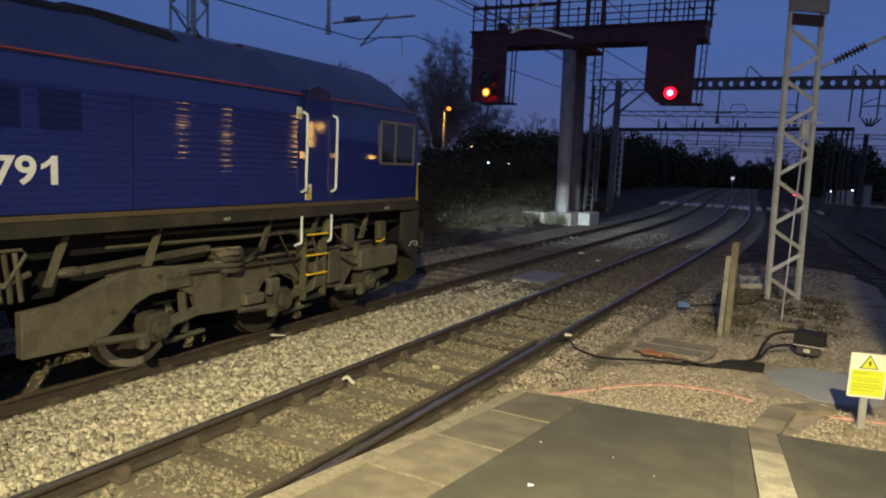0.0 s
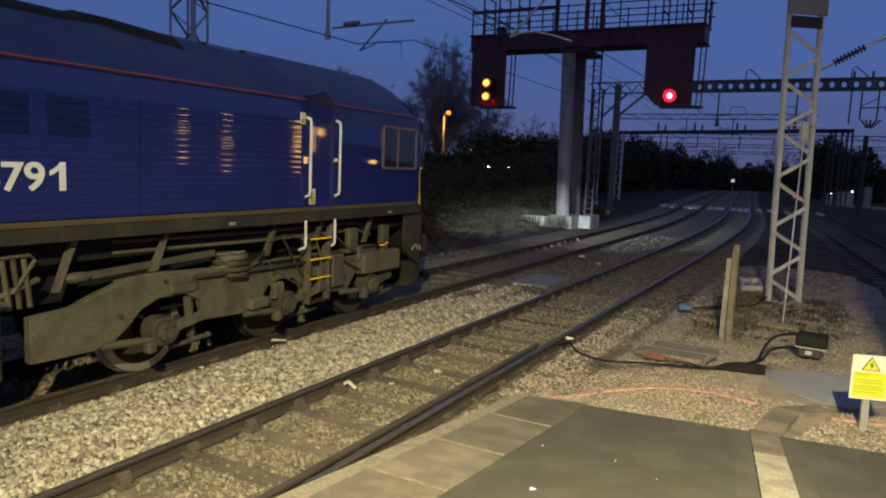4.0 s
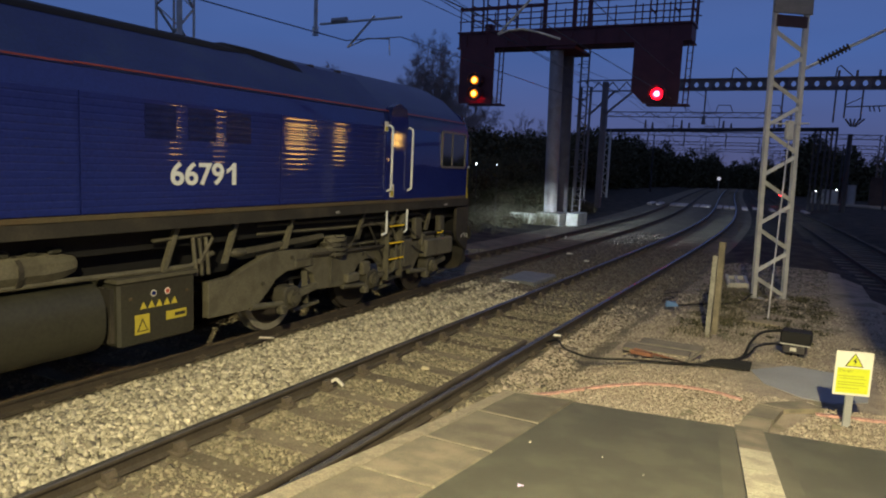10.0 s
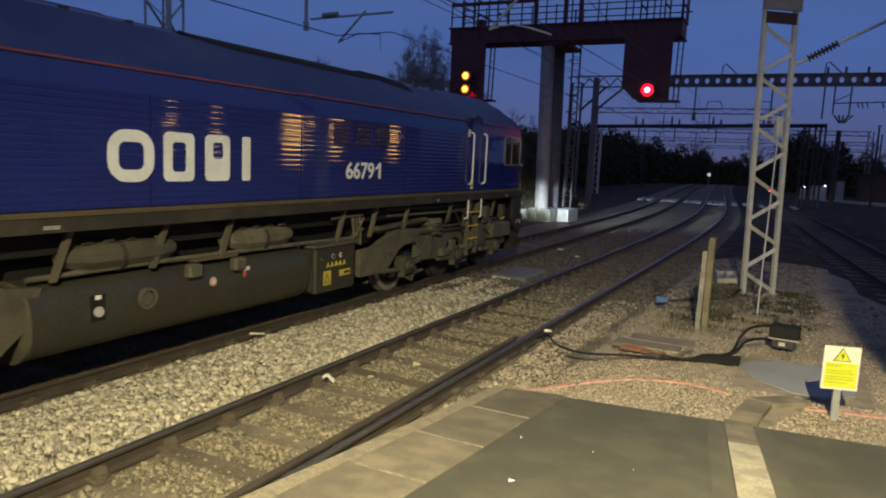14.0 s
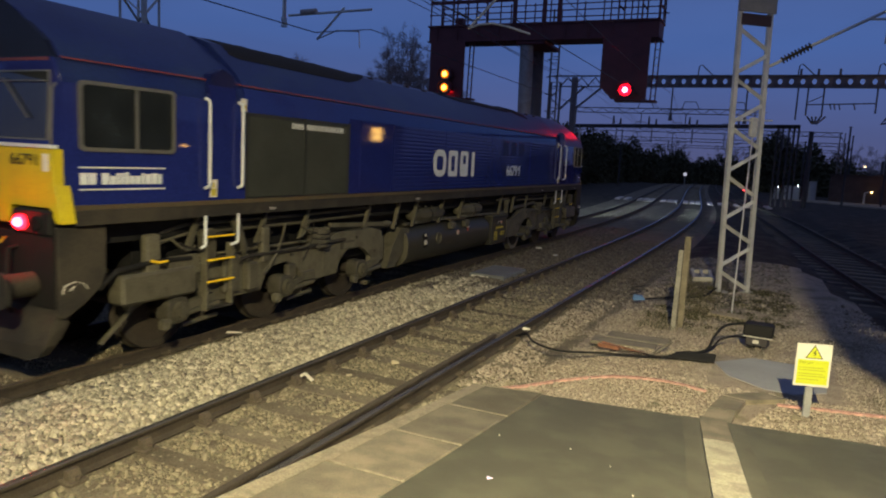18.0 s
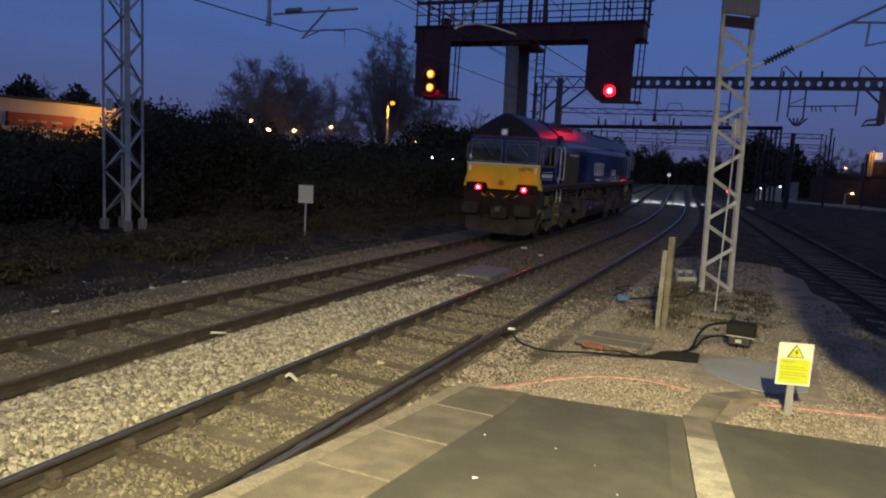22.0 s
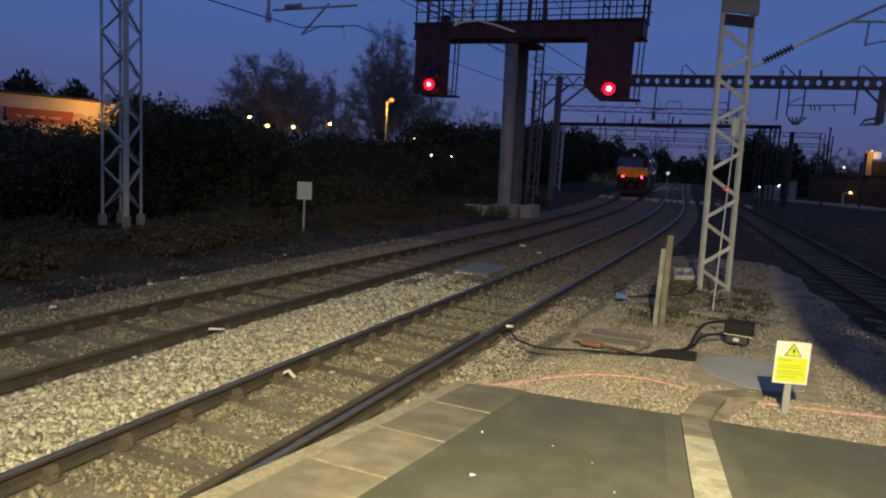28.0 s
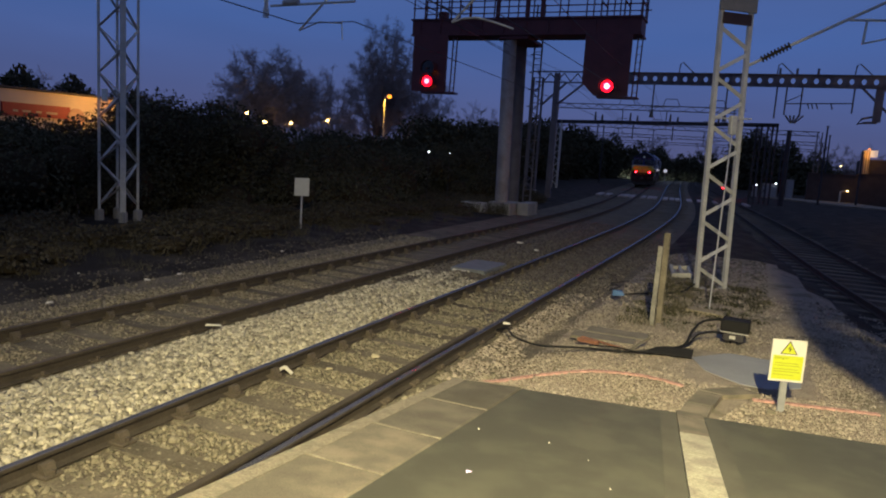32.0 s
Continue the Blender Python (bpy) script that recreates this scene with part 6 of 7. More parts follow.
def place_bushes():
    big = [bush(11 + i, 2.4, 2.4, 2.3, 11000, 0.066, "dense dark evergreen bush on the bank", m_leaf) for i in range(3)]
    low = [bush(31 + i, 1.4, 1.4, 0.62, 3000, 0.046, "low straggling bramble beside the track", m_scrub) for i in range(2)]
    rnd = random.Random(5)
    spots = []
    for y, lat0, z in ((3.0, -11.5, -0.3), (6.0, -12.2, -0.3), (9.0, -11.6, -0.3), (12.0, -12.0, 0.0), (15.3, -11.4, 0.0), (18.2, -11.6, -0.2), (20.5, -12.8, 1.6), (21.9, -12.4, 0.9), (23.4, -11.6, 0.5), (25.5, -10.6, 0.1), (28.5, -10.0, 0.0), (31.5, -9.5, 0.0), (35.0, -9.6, 0.3), (38.5, -9.8, 0.6), (42.0, -10.2, 0.9), (46.0, -10.4, 1.2), (-1.0, -12.0, -0.3), (7.5, -14.6, -0.8), (13.5, -15.2, -1.0), (17.0, -14.4, 0.0), (25.5, -13.0, 0.5), (29.0, -12.8, 0.4), (33.0, -12.8, 0.6), (6.0, -9.4, -1.1), (21.0, -9.0, -0.9), (24.0, -8.6, -0.9), (27.5, -7.8, -0.9), (2.0, -9.2, -1.1), (37.0, -7.6, -0.8), (41.5, -7.4, -0.7), (19.0, -11.2, 1.3), (19.9, -10.4, 1.0), (12.6, -13.6, 0.35), (14.8, -13.3, 0.4), (16.8, -12.9, 0.35), (10.6, -13.8, 0.3)):
        spots.append((line(y, lat0)[0], z))
    first = set()
    for i, (p, z) in enumerate(spots):
        src = big[i % 3]
        m = pose(p.x, p.y, z - 0.2, 0, 0, rnd.uniform(0, 360))
        if src not in first:
            src.matrix_basis = m
            first.add(src)
        else:
            copy_thing(src, m)
    tall = bush(51, 3.0, 3.0, 4.2, 7000, 0.15, "tall dark evergreen thicket on the bank", m_leaf)
    for i, (y, lat, z) in enumerate(((43.0, -12.4, 0.3), (48.0, -11.4, 0.2), (53.0, -11.0, 0.4), (58.0, -11.0, 0.6), (63.5, -11.2, 0.8), (69.0, -11.4, 1.5), (75.0, -11.4, 1.6), (82.0, -11.6, 1.6), (90.0, -11.6, 1.5), (99.0, -11.4, 1.4), (109.0, -11.4, 1.2), (120.0, -11.4, 1.0), (132.0, -12.0, 1.0), (39.0, -13.6, -1.3), (35.0, -15.0, -1.6))):
        p = line(y, lat)[0]
        m = pose(p.x, p.y, z - 0.2, 0, 0, rnd.uniform(0, 360))
        if i == 0:
            tall.matrix_basis = m
        else:
            copy_thing(tall, m)
    wood = bush(53, 3.6, 3.6, 8.2, 8500, 0.26, "tall dark tree clump beyond the yard", m_leaf)
    wood.matrix_basis = pose(0.2, 108, -0.3)
    for x, y, z in ((3.2, 107, -1.2), (6.2, 103, -3.2), (9.0, 99, -4.4), (-29.6, 69, -3.0), (-27.2, 75, -2.4), (-25.3, 82, -1.4), (-24.2, 89, -1.0), (-24.2, 98, -1.0), (-23.6, 107, -1.0), (-22.5, 117, -1.4), (-20.0, 128, -2.0), (-16.0, 138, -2.4), (-11.0, 148, -3.0), (-5.5, 152, -3.0), (-73, 30, -0.6), (-74, 37, -1.0), (-73.5, 44.5, -0.4), (-73, 52, 0.3), (-76, 23, -0.6), (-70.5, 56.5, -0.2), (-68.5, 61.0, -0.9)):
        copy_thing(wood, pose(x, y, z, 0, 0, rnd.uniform(0, 360)))
    for x, y in ((-26.4, 36.5), (-24.0, 38.2), (-21.6, 39.5), (-28.6, 34.8), (-30.6, 32.8)):
        copy_thing(tall, pose(x, y, -1.4, 0, 0, rnd.uniform(0, 360)))
    # dark thickets that close the distance
    for i in range(16):
        copy_thing(tall, pose(-46 + i * 6.6 + rnd.uniform(-2, 2), 178 + rnd.uniform(-8, 8), -0.4, 0, 0, rnd.uniform(0, 360)))
    for x, y in ((14, 120), (20, 112), (26, 104), (9, 128), (18, 96), (24, 88), (22, 100), (30, 80), (16, 90)):
        copy_thing(tall, pose(x, y, -1.4, 0, 0, rnd.uniform(0, 360)))
    first = set()
    for i in range(84):
        y = -1 + i * 0.52 + rnd.uniform(-0.6, 0.6)
        lat = -4.4 - 4.2 * rnd.random() - (0.4 if y < 12 else 0.0)
        p = line(y, lat)[0]
        if any(abs(p.x * fy - p.y * fx) / math.hypot(fx, fy) < 1.2 and math.hypot(fx, fy) - 3.5 < math.hypot(p.x, p.y) < math.hypot(fx, fy) + 1 for fx, fy in ((-12.3, 17.6), (-16.4, 14.3))):
            continue
        src = low[i % 2]
        m = pose(p.x, p.y, -0.12 - 0.2 * rnd.random(), 0, 0, rnd.uniform(0, 360))
        if src not in first:
            src.matrix_basis = m
            first.add(src)
        else:
            copy_thing(src, m)


place_bushes()


def bare_tree(seed, h, width, label, limbs=28, subs=14, twigs=8, fine=4):
    """A leafless tree: limbs that fan into a domed crown, with branches and a haze of fine twigs."""
    rnd = random.Random(seed)
    th = thing("bare_tree", label, "tree", group="bare trees at dusk")
    low, rx = h * 0.16, width / 2
    mid, rz = h * 0.52, h * 0.48
    def rv(k):
        return Vector((rnd.gauss(0, k), rnd.gauss(0, k), rnd.gauss(0, k)))
    trunk, tw = Shape(), Shape()
    trunk.tube([(0, 0, -0.6), (0.05, 0, low), (-0.05, 0.1, h * 0.42), (0.1, 0, h * 0.66)], [h * 0.020, h * 0.016, h * 0.009, h * 0.003], 8)
    for i in range(limbs):
        el = math.asin(-0.20 + 1.18 * (i + 0.5) / limbs)
        az = i * 2.39996 + rnd.uniform(-0.4, 0.4)
        k = rnd.uniform(0.72, 1.0)
        tip = Vector((rx * k * math.cos(el) * math.cos(az), rx * k * math.cos(el) * math.sin(az), mid + rz * k * math.sin(el)))
        base = Vector((0, 0, low + h * 0.36 * rnd.random() * (0.3 + 0.7 * max(0.0, math.sin(el)))))
        knee = base.lerp(tip, 0.5) + Vector((0, 0, -0.04 * h)) + rv(0.035 * h)
        pts = [base * (1 - t) ** 2 + knee * 2 * t * (1 - t) + tip * t * t + rv(0.010 * h) * (t > 0) for t in [n / 6 for n in range(7)]]
        trunk.tube(pts, [h * 0.0055 * (1 - 0.88 * n / 6) + 0.010 for n in range(7)], 5)
        for _ in range(subs):
            u = 1 - 0.75 * rnd.random() ** 1.4
            n = min(5, int(u * 6))
            p = pts[n].lerp(pts[n + 1], u * 6 - n)
            out = Vector((p.x / rx, p.y / rx, (p.z - mid) / rz))
            d = ((pts[n + 1] - pts[n]).normalized() * 0.35 + out * 0.35 + rv(0.65)).normalized()
            q = p + d * rx * rnd.uniform(0.14, 0.30)
            m = p.lerp(q, 0.5) + rv(0.02 * rx)
            tw.tube([p, m, q], [0.026, 0.020, 0.015], 3)
            for _ in range(twigs):
                a = p.lerp(q, rnd.uniform(0.2, 1.0))
                b = a + (d * 0.5 + rv(0.65)).normalized() * rx * rnd.uniform(0.08, 0.17)
                tw.tube([a, b], [0.019, 0.012], 3)
                for _ in range(fine):
                    e = a.lerp(b, rnd.uniform(0.2, 1.0))
                    tw.tube([e, e + (d * 0.3 + rv(0.7)).normalized() * rx * rnd.uniform(0.05, 0.11)], [0.016, 0.010], 3)
    part("trunk", trunk, m_bark, th, smooth=50)
    part("twig_mass", tw, m_bark, th)["kind"] = "stuff"
    return th


def place_trees():
    a = bare_tree(3, 10.4, 10.8, "round leafless tree against the dusk sky", 44, 15, 8, 3)
    b = bare_tree(8, 20.5, 11.0, "tall leafless tree against the dusk sky", 44, 15, 7, 2)
    c = bare_tree(5, 9.0, 7.5, "small leafless tree against the dusk sky", 20, 10, 6, 1)
    a.matrix_basis = pose(-46.4, 60.3, 1.2)
    b.matrix_basis = pose(-51.5, 95, 1.6)
    c.matrix_basis = pose(-45.7, 65.7, 1.2)
    for src, x, y, z, r in ((b, -57.8, 91, -6.4, 70), (b, -48, 99, -3.0, 150), (b, -54.6, 98, -1.0, 200), (c, -40, 104, 1.5, 140), (c, -74, 39, -1.6, 40), (c, -75, 46.5, -1.4, 260), (c, -74, 31, -1.8, 120), (c, -72, 53, -0.4, 20), (c, 7, 118, -2.5, 15), (c, 11, 122, -1, 80), (c, 15, 116, -2, 200), (c, 2, 126, -2, 280), (c, -40, 118, 1, 60), (c, -36, 132, 1, 130), (c, 21, 110, -2, 95), (c, -30, 150, 0, 33), (c, -20, 165, 0, 210), (c, -9, 170, 0, 310)):
        copy_thing(src, pose(x, y, z, 0, 0, r))


place_trees()


def grass():
    rnd = np.random.RandomState(4)
    v, f = [], []
    for i in range(300):
        y = rnd.uniform(4, 34)
        lat = rnd.choice([rnd.uniform(-5.2, -3.0), rnd.uniform(-5.2, -3.6), rnd.uniform(5.9, 6.9)])
        if lat > 0:
            y = rnd.uniform(11.5, 17.5)
        c = line(y, lat)[0]
        z = ground_z(lat, y)
        for j in range(14):
            a, l = rnd.uniform(0, 6.28), rnd.uniform(0.08, 0.32 if lat < 0 else 0.14)
            bx, by = c.x + rnd.normal() * 0.10, c.y + rnd.normal() * 0.10
            dx, dy = math.cos(a) * l * 0.6, math.sin(a) * l * 0.6
            k = len(v)
            v += [(bx - 0.006, by, z - 0.01), (bx + 0.006, by, z - 0.01), (bx + dx, by + dy, z + l)]
            f.append((k, k + 1, k + 2))
    for i in range(70):
        bx0, by0 = rnd.uniform(-12.6, -10.0), rnd.uniform(29.7, 30.6)
        for j in range(10):
            a, l = rnd.uniform(0, 6.28), rnd.uniform(0.2, 0.75)
            bx, by = bx0 + rnd.normal() * 0.08, by0 + rnd.normal() * 0.08
            k = len(v)
            v += [(bx - 0.009, by, -0.1), (bx + 0.009, by, -0.1), (bx + math.cos(a) * l * 0.35, by + math.sin(a) * l * 0.35, l)]
            f.append((k, k + 1, k + 2))
    me = bpy.data.meshes.new("grass_tufts")
    me.from_pydata(v, [], f)
    me.materials.append(m_straw)
    tagged(new("grass_tufts", me), "thin dead grass tufts along the track edge", "grass", kind="stuff")


grass()

# ---- lit buildings and street lamps in the distance ----
m_wall_cream = mat("cream_render_wall", (0.55, 0.45, 0.34), 0.85, var=0.12, scale=0.6, fine=20, bump=0.05)
m_red_sign = mat("red_sign_board", (0.26, 0.02, 0.02), 0.6, var=0.15)
m_sign_pale = mat("faded_sign_letter", (0.36, 0.24, 0.20), 0.7, var=0.3)
m_slate = mat("dark_roof", (0.03, 0.03, 0.035), 0.8, var=0.2)
m_conc_post = mat("pale_post", (0.42, 0.41, 0.34), 0.85, var=0.25, scale=4, fine=40, bump=0.2)
m_sodium = mat("sodium_lantern", (1.0, 0.55, 0.1), 0.4, emit=2.6, glow=(1.0, 0.29, 0.02))
m_lamp_far = mat("distant_lamp", (1.0, 0.8, 0.5), 0.4, emit=12.0, glow=(1.0, 0.60, 0.22))
m_lamp_cool = mat("distant_white_lamp", (0.9, 0.95, 1.0), 0.4, emit=9.0, glow=(0.85, 0.92, 1.0))

w = thing("warehouse", "cream-walled warehouse with a red sign, lit orange", "warehouse")
part("wall", Shape().box(-70, -55, 20, 48.4, 0, 5.55), m_wall_cream, w)
part("roof", Shape().prism([(-70.5, 5.5), (-54.8, 5.5), (-54.8, 5.62), (-70.5, 5.75)], "y", 19.5, 48.8), m_slate, w)
sg = part("sign_board", Shape().box(-54.97, -54.8, 37.3, 43.4, 3.3, 4.35), m_red_sign, w, "long dull red sign board")
for i, (y, l) in enumerate(((38.2, 0.5), (39.0, 0.9), (40.2, 0.6), (41.1, 1.3))):
    part("sign_bar", Shape().box(-54.8, -54.77, y, y + l * 0.8, 3.62, 3.80), m_sign_pale, sg)
part("round_emblem", Shape().rod((-54.9, 44.0, 3.45), (-54.75, 44.0, 3.45), 0.85, 24), mat("faded_emblem", (0.40, 0.25, 0.19), 0.7, var=0.2), w, "round faded emblem")
part("gutter", Shape().rod((-54.85, 20, 5.5), (-54.85, 48.4, 5.5), 0.08, 8), m_slate, w)
part("wall_lantern", Shape().box(-54.9, -54.6, 47.6, 47.9, 4.9, 5.05), m_sodium, w)


def street_lamp(x, y, z0, z1, bulb, r, light=0):
    g = thing("street_lamp", "lit sodium street lamp on a slim pole", "street lamp", group="street lamps")
    part("pole", Shape().rod((x, y, z0), (x, y, z1), 0.11, 8, 0.08), m_conc_post, g)
    part("arm", Shape().rod((x, y, z1), (x + 0.5, y + 0.1, z1 + 0.12), 0.045, 6), m_galv, g)
    part("lantern", Shape().ball((x + 0.6, y + 0.1, z1 + 0.08), r, 10, 6, 1.0, 0.8, 0.75), bulb, g, "glowing orange lantern")


street_lamp(-45.3, 83.0, 0.0, 9.3, m_sodium, 0.34)
for x, y, z, r in ((-44.22, 53.20, 4.97, 0.24), (-44.22, 55.70, 4.24, 0.25), (-44.22, 59.93, 4.47, 0.25), (-44.22, 66.79, 5.16, 0.19), (-45, 90, 4.6, 0.16)):
    street_lamp(x, y, 0.0, z, m_lamp_far, r)

# ---- small things near the platform end ----
m_sign_w = mat("white_sign_face", (0.58, 0.58, 0.50), 0.5, var=0.06)
m_sign_y = mat("fluorescent_yellow", (0.48, 0.54, 0.025), 0.5, var=0.06)
m_wood = mat("weathered_post_wood", (0.155, 0.138, 0.098), 0.9, var=0.35, scale=5, fine=50, bump=0.4)
m_red_line = mat("faded_red_paint", (0.47, 0.27, 0.22), 0.9, var=0.45, scale=9, fine=50, bump=0.2)
m_plate = mat("grey_trough_lid", (0.24, 0.25, 0.25), 0.7, var=0.15, scale=2, fine=60, bump=0.1)
m_rust = mat("rusty_orange_iron", (0.21, 0.095, 0.052), 0.85, var=0.35, scale=6, bump=0.3)
m_blue_rag = mat("blue_plastic", (0.08, 0.17, 0.33), 0.6, var=0.2)
m_litter = mat("pale_litter", (0.62, 0.60, 0.50), 0.7, var=0.15)
m_dull_scrap = mat("dull_yellowish_scrap", (0.38, 0.34, 0.22), 0.8, var=0.2)
m_bluegrey = mat("blue_grey_lid", (0.15, 0.165, 0.165), 0.6, var=0.25, scale=4, bump=0.1)
m_board = mat("dark_wet_boards", (0.155, 0.140, 0.100), 0.8, var=0.3, scale=4, fine=50, bump=0.3, random=0.2)

sg = thing("warning_sign", "white and yellow electrical warning sign on a grey stake", "warning sign", pose(0.62, 8.17, 0.068, 0, 0, 17) @ Matrix.Diagonal((0.94, 1.0, 0.88, 1.0)))
part("stake", Shape().chamfer(-0.04, 0.04, 0.012, 0.05, -0.25, 0.70, 0.008), m_plate, sg, "grey metal stake")
part("plate", Shape().chamfer(-0.19, 0.19, -0.004, 0.010, 0.315, 0.845, 0.004), m_sign_w, sg, "white sign plate")
part("yellow_field", Shape().box(-0.165, 0.165, -0.008, -0.004, 0.345, 0.645), m_sign_y, sg)
part("triangle_border", Shape().prism([(-0.095, 0.664), (0.095, 0.664), (0.0, 0.830)], "y", -0.008, -0.004), m_label_k, sg)
part("triangle", Shape().prism([(-0.080, 0.673), (0.080, 0.673), (0.0, 0.812)], "y", -0.011, -0.007), m_sign_y, sg)
part("bolt_mark", Shape().prism([(-0.004, 0.692), (0.022, 0.735), (0.004, 0.738), (0.016, 0.778), (-0.020, 0.730), (0.0, 0.727)], "y", -0.014, -0.010), m_label_k, sg)
part("heading", letters("Danger", 0.042, 0.15, 0.004, mat("faint_print", (0.30, 0.34, 0.03), 0.6, var=0.1)), None, sg, "faint printed heading Danger", place=Matrix.Translation((-0.145, -0.010, 0.590)) @ TO_END)
for z, w in ((0.545, 0.26), (0.515, 0.28), (0.47, 0.27), (0.44, 0.29), (0.40, 0.22)):
    part("text_bar", Shape().box(-0.15, -0.15 + w, -0.011, -0.007, z, z + 0.009), MATS["faint_print"], sg)
part("clip", Shape().tube([(-0.04, 0.02, 0.845), (-0.03, 0.03, 0.87), (0.05, 0.03, 0.865)], 0.008, 5), m_dark_steel, sg)

p = thing("marker_post", "pale concrete stake leaning against a wooden post", "post")
part("stake", Shape().bar((-1.16, 11.5, -0.1), (-1.14, 11.5, 1.30), 0.075, 0.07), mat("grey_stake_concrete", (0.22, 0.215, 0.18), 0.85, var=0.3, scale=4, fine=40, bump=0.2), p)
part("wooden_post", Shape().chamfer(-1.13, -1.03, 11.72, 11.82, -0.1, 1.50, 0.012), m_wood, p, "weathered wooden post")

bx = thing("junction_box", "black metal junction box on a short stand", "junction box", pose(0.09, 11.04, 0, 0, 0, -4))
part("lid", Shape().chamfer(-0.20, 0.20, -0.15, 0.15, 0.20, 0.38, 0.02), m_black, bx)
part("lid_edge", Shape().box(-0.195, 0.195, -0.165, -0.15, 0.195, 0.207), m_galv, bx, "bright lid edge")
part("body", Shape().chamfer(-0.16, 0.14, -0.12, 0.14, 0.06, 0.20, 0.015), m_dark_steel, bx)
part("stand", Shape().box(-0.06, -0.03, -0.02, 0.02, -0.1, 0.06).box(0.03, 0.06, -0.02, 0.02, -0.1, 0.06), m_dark_steel, bx)
part("badge", Shape().box(-0.06, 0.02, -0.128, -0.12, 0.10, 0.15), m_galv, bx)


def cable(pts, r, label, z=0.03):
    fine = []
    P = [Vector((x, y, zz)) for x, y, zz in pts]
    for i in range(len(P) - 1):
        a, b = P[max(i - 1, 0)], P[min(i + 2, len(P) - 1)]
        for k in range(6):
            t = k / 6
            fine.append(0.5 * ((2 * P[i]) + (P[i + 1] - a) * t + (2 * a - 5 * P[i] + 4 * P[i + 1] - b) * t * t + (3 * P[i] - a - 3 * P[i + 1] + b) * t ** 3))
    fine.append(P[-1])
    return tagged(part("cable", Shape().tube(fine, r, 7), m_black, smooth=50), label, "cable", "trackside cables")


cable([(-3.28, 9.95, -0.10), (-3.04, 9.74, 0.01), (-2.78, 9.28, 0.03), (-2.35, 9.06, 0.03), (-1.85, 9.29, 0.03), (-1.34, 9.45, 0.03), (-0.99, 9.63, 0.04)], 0.016, "black cable snaking across the gravel")
cable([(-0.99, 9.63, 0.04), (-0.75, 9.85, 0.05), (-0.55, 10.2, 0.08), (-0.48, 10.5, 0.22), (-0.36, 10.8, 0.33), (-0.12, 11.0, 0.36)], 0.020, "black cable rising to the junction box")
cable([(-0.95, 9.70, 0.05), (-0.70, 9.95, 0.06), (-0.50, 10.35, 0.08), (-0.40, 10.7, 0.14), (-0.2, 10.95, 0.16), (-0.06, 11.02, 0.14)], 0.016, "black cable rising to the junction box")
cable([(-1.75, 9.42, 0.05), (-1.4, 9.52, 0.06), (-1.1, 9.50, 0.05), (-0.9, 9.58, 0.05)], 0.011, "thin black cable on gravel")
for i in range(9):
    cable([(-1.02 + 0.012 * i, 9.62 + 0.03 * i, 0.03 + 0.008 * (i % 3)), (-0.80, 9.62 + 0.045 * i, 0.05 + 0.01 * (i % 2)), (-0.60, 9.66 + 0.05 * i, 0.045), (-0.42, 9.72 + 0.05 * i, 0.035)], 0.017, "black cable end lying in a bundle")
cable([(-2.0, 13.7, 0.02), (-1.6, 14.1, 0.04), (-1.2, 14.5, 0.03), (-0.95, 14.9, 0.04), (-0.85, 15.5, 0.06), (-0.78, 15.7, 0.10)], 0.016, "black cable to the mast foot")
cable([(-2.3, 14.0, 0.02), (-2.15, 14.4, 0.05), (-2.4, 14.8, 0.03), (-2.2, 15.3, 0.02)], 0.012, "thin black cable on gravel")

# timber boards and rusty iron
bd = thing("board_cover", "two broad dark timber boards over a cable pit", "boards", kind="")
for x0, x1, y0, y1, a in ((-1.98, -1.06, 9.98, 10.33, 3), (-1.94, -1.04, 10.37, 10.74, 1)):
    part("board", Shape().chamfer(x0, x1, y0, y1, -0.03, 0.022, 0.01, pose(0, 0, 0, 0, 0, a * 0.3)), m_board, bd)
tagged(part("iron_bar", Shape().bar((-1.96, 9.74, 0.03), (-1.66, 9.64, 0.045), 0.06, 0.05), m_rust), "short rusty orange iron bar on gravel", "iron bar")
tagged(part("iron_strip", Shape().bar((-1.95, 9.92, 0.03), (-1.25, 9.60, 0.03), 0.03, 0.02), m_rust), "thin rusty iron strip on gravel", "iron strip")
tagged(part("stick", Shape().bar((-1.22, 9.55, 0.03), (-1.02, 9.95, 0.16), 0.03, 0.03), m_wood), "short broken piece of wood on gravel", "stick")
tr = thing("trough_lid", "flat grey cable trough cover set in gravel", "trough cover", kind="structure")
part("lid", Shape().prism([(-0.42, 9.85), (-0.22, 9.30), (0.20, 8.95), (0.52, 8.92), (0.88, 9.22), (0.95, 10.0), (0.72, 10.36), (0.05, 10.40)], "z", -0.06, 0.012), m_plate, tr)
kb = thing("kerb_stones", "dark kerb slabs leading off the platform strip", "kerb", kind="structure")
for q in ([(-0.37, 7.36), (-0.10, 7.38), (-0.07, 7.75), (-0.34, 7.74)], [(-0.33, 7.77), (-0.06, 7.78), (0.02, 8.22), (-0.24, 8.26)], [(-0.23, 8.29), (0.04, 8.24), (0.42, 8.52), (0.18, 8.66)]):
    part("kerb_slab", Shape().prism(q, "z", -0.05, 0.055), m_coping, kb)

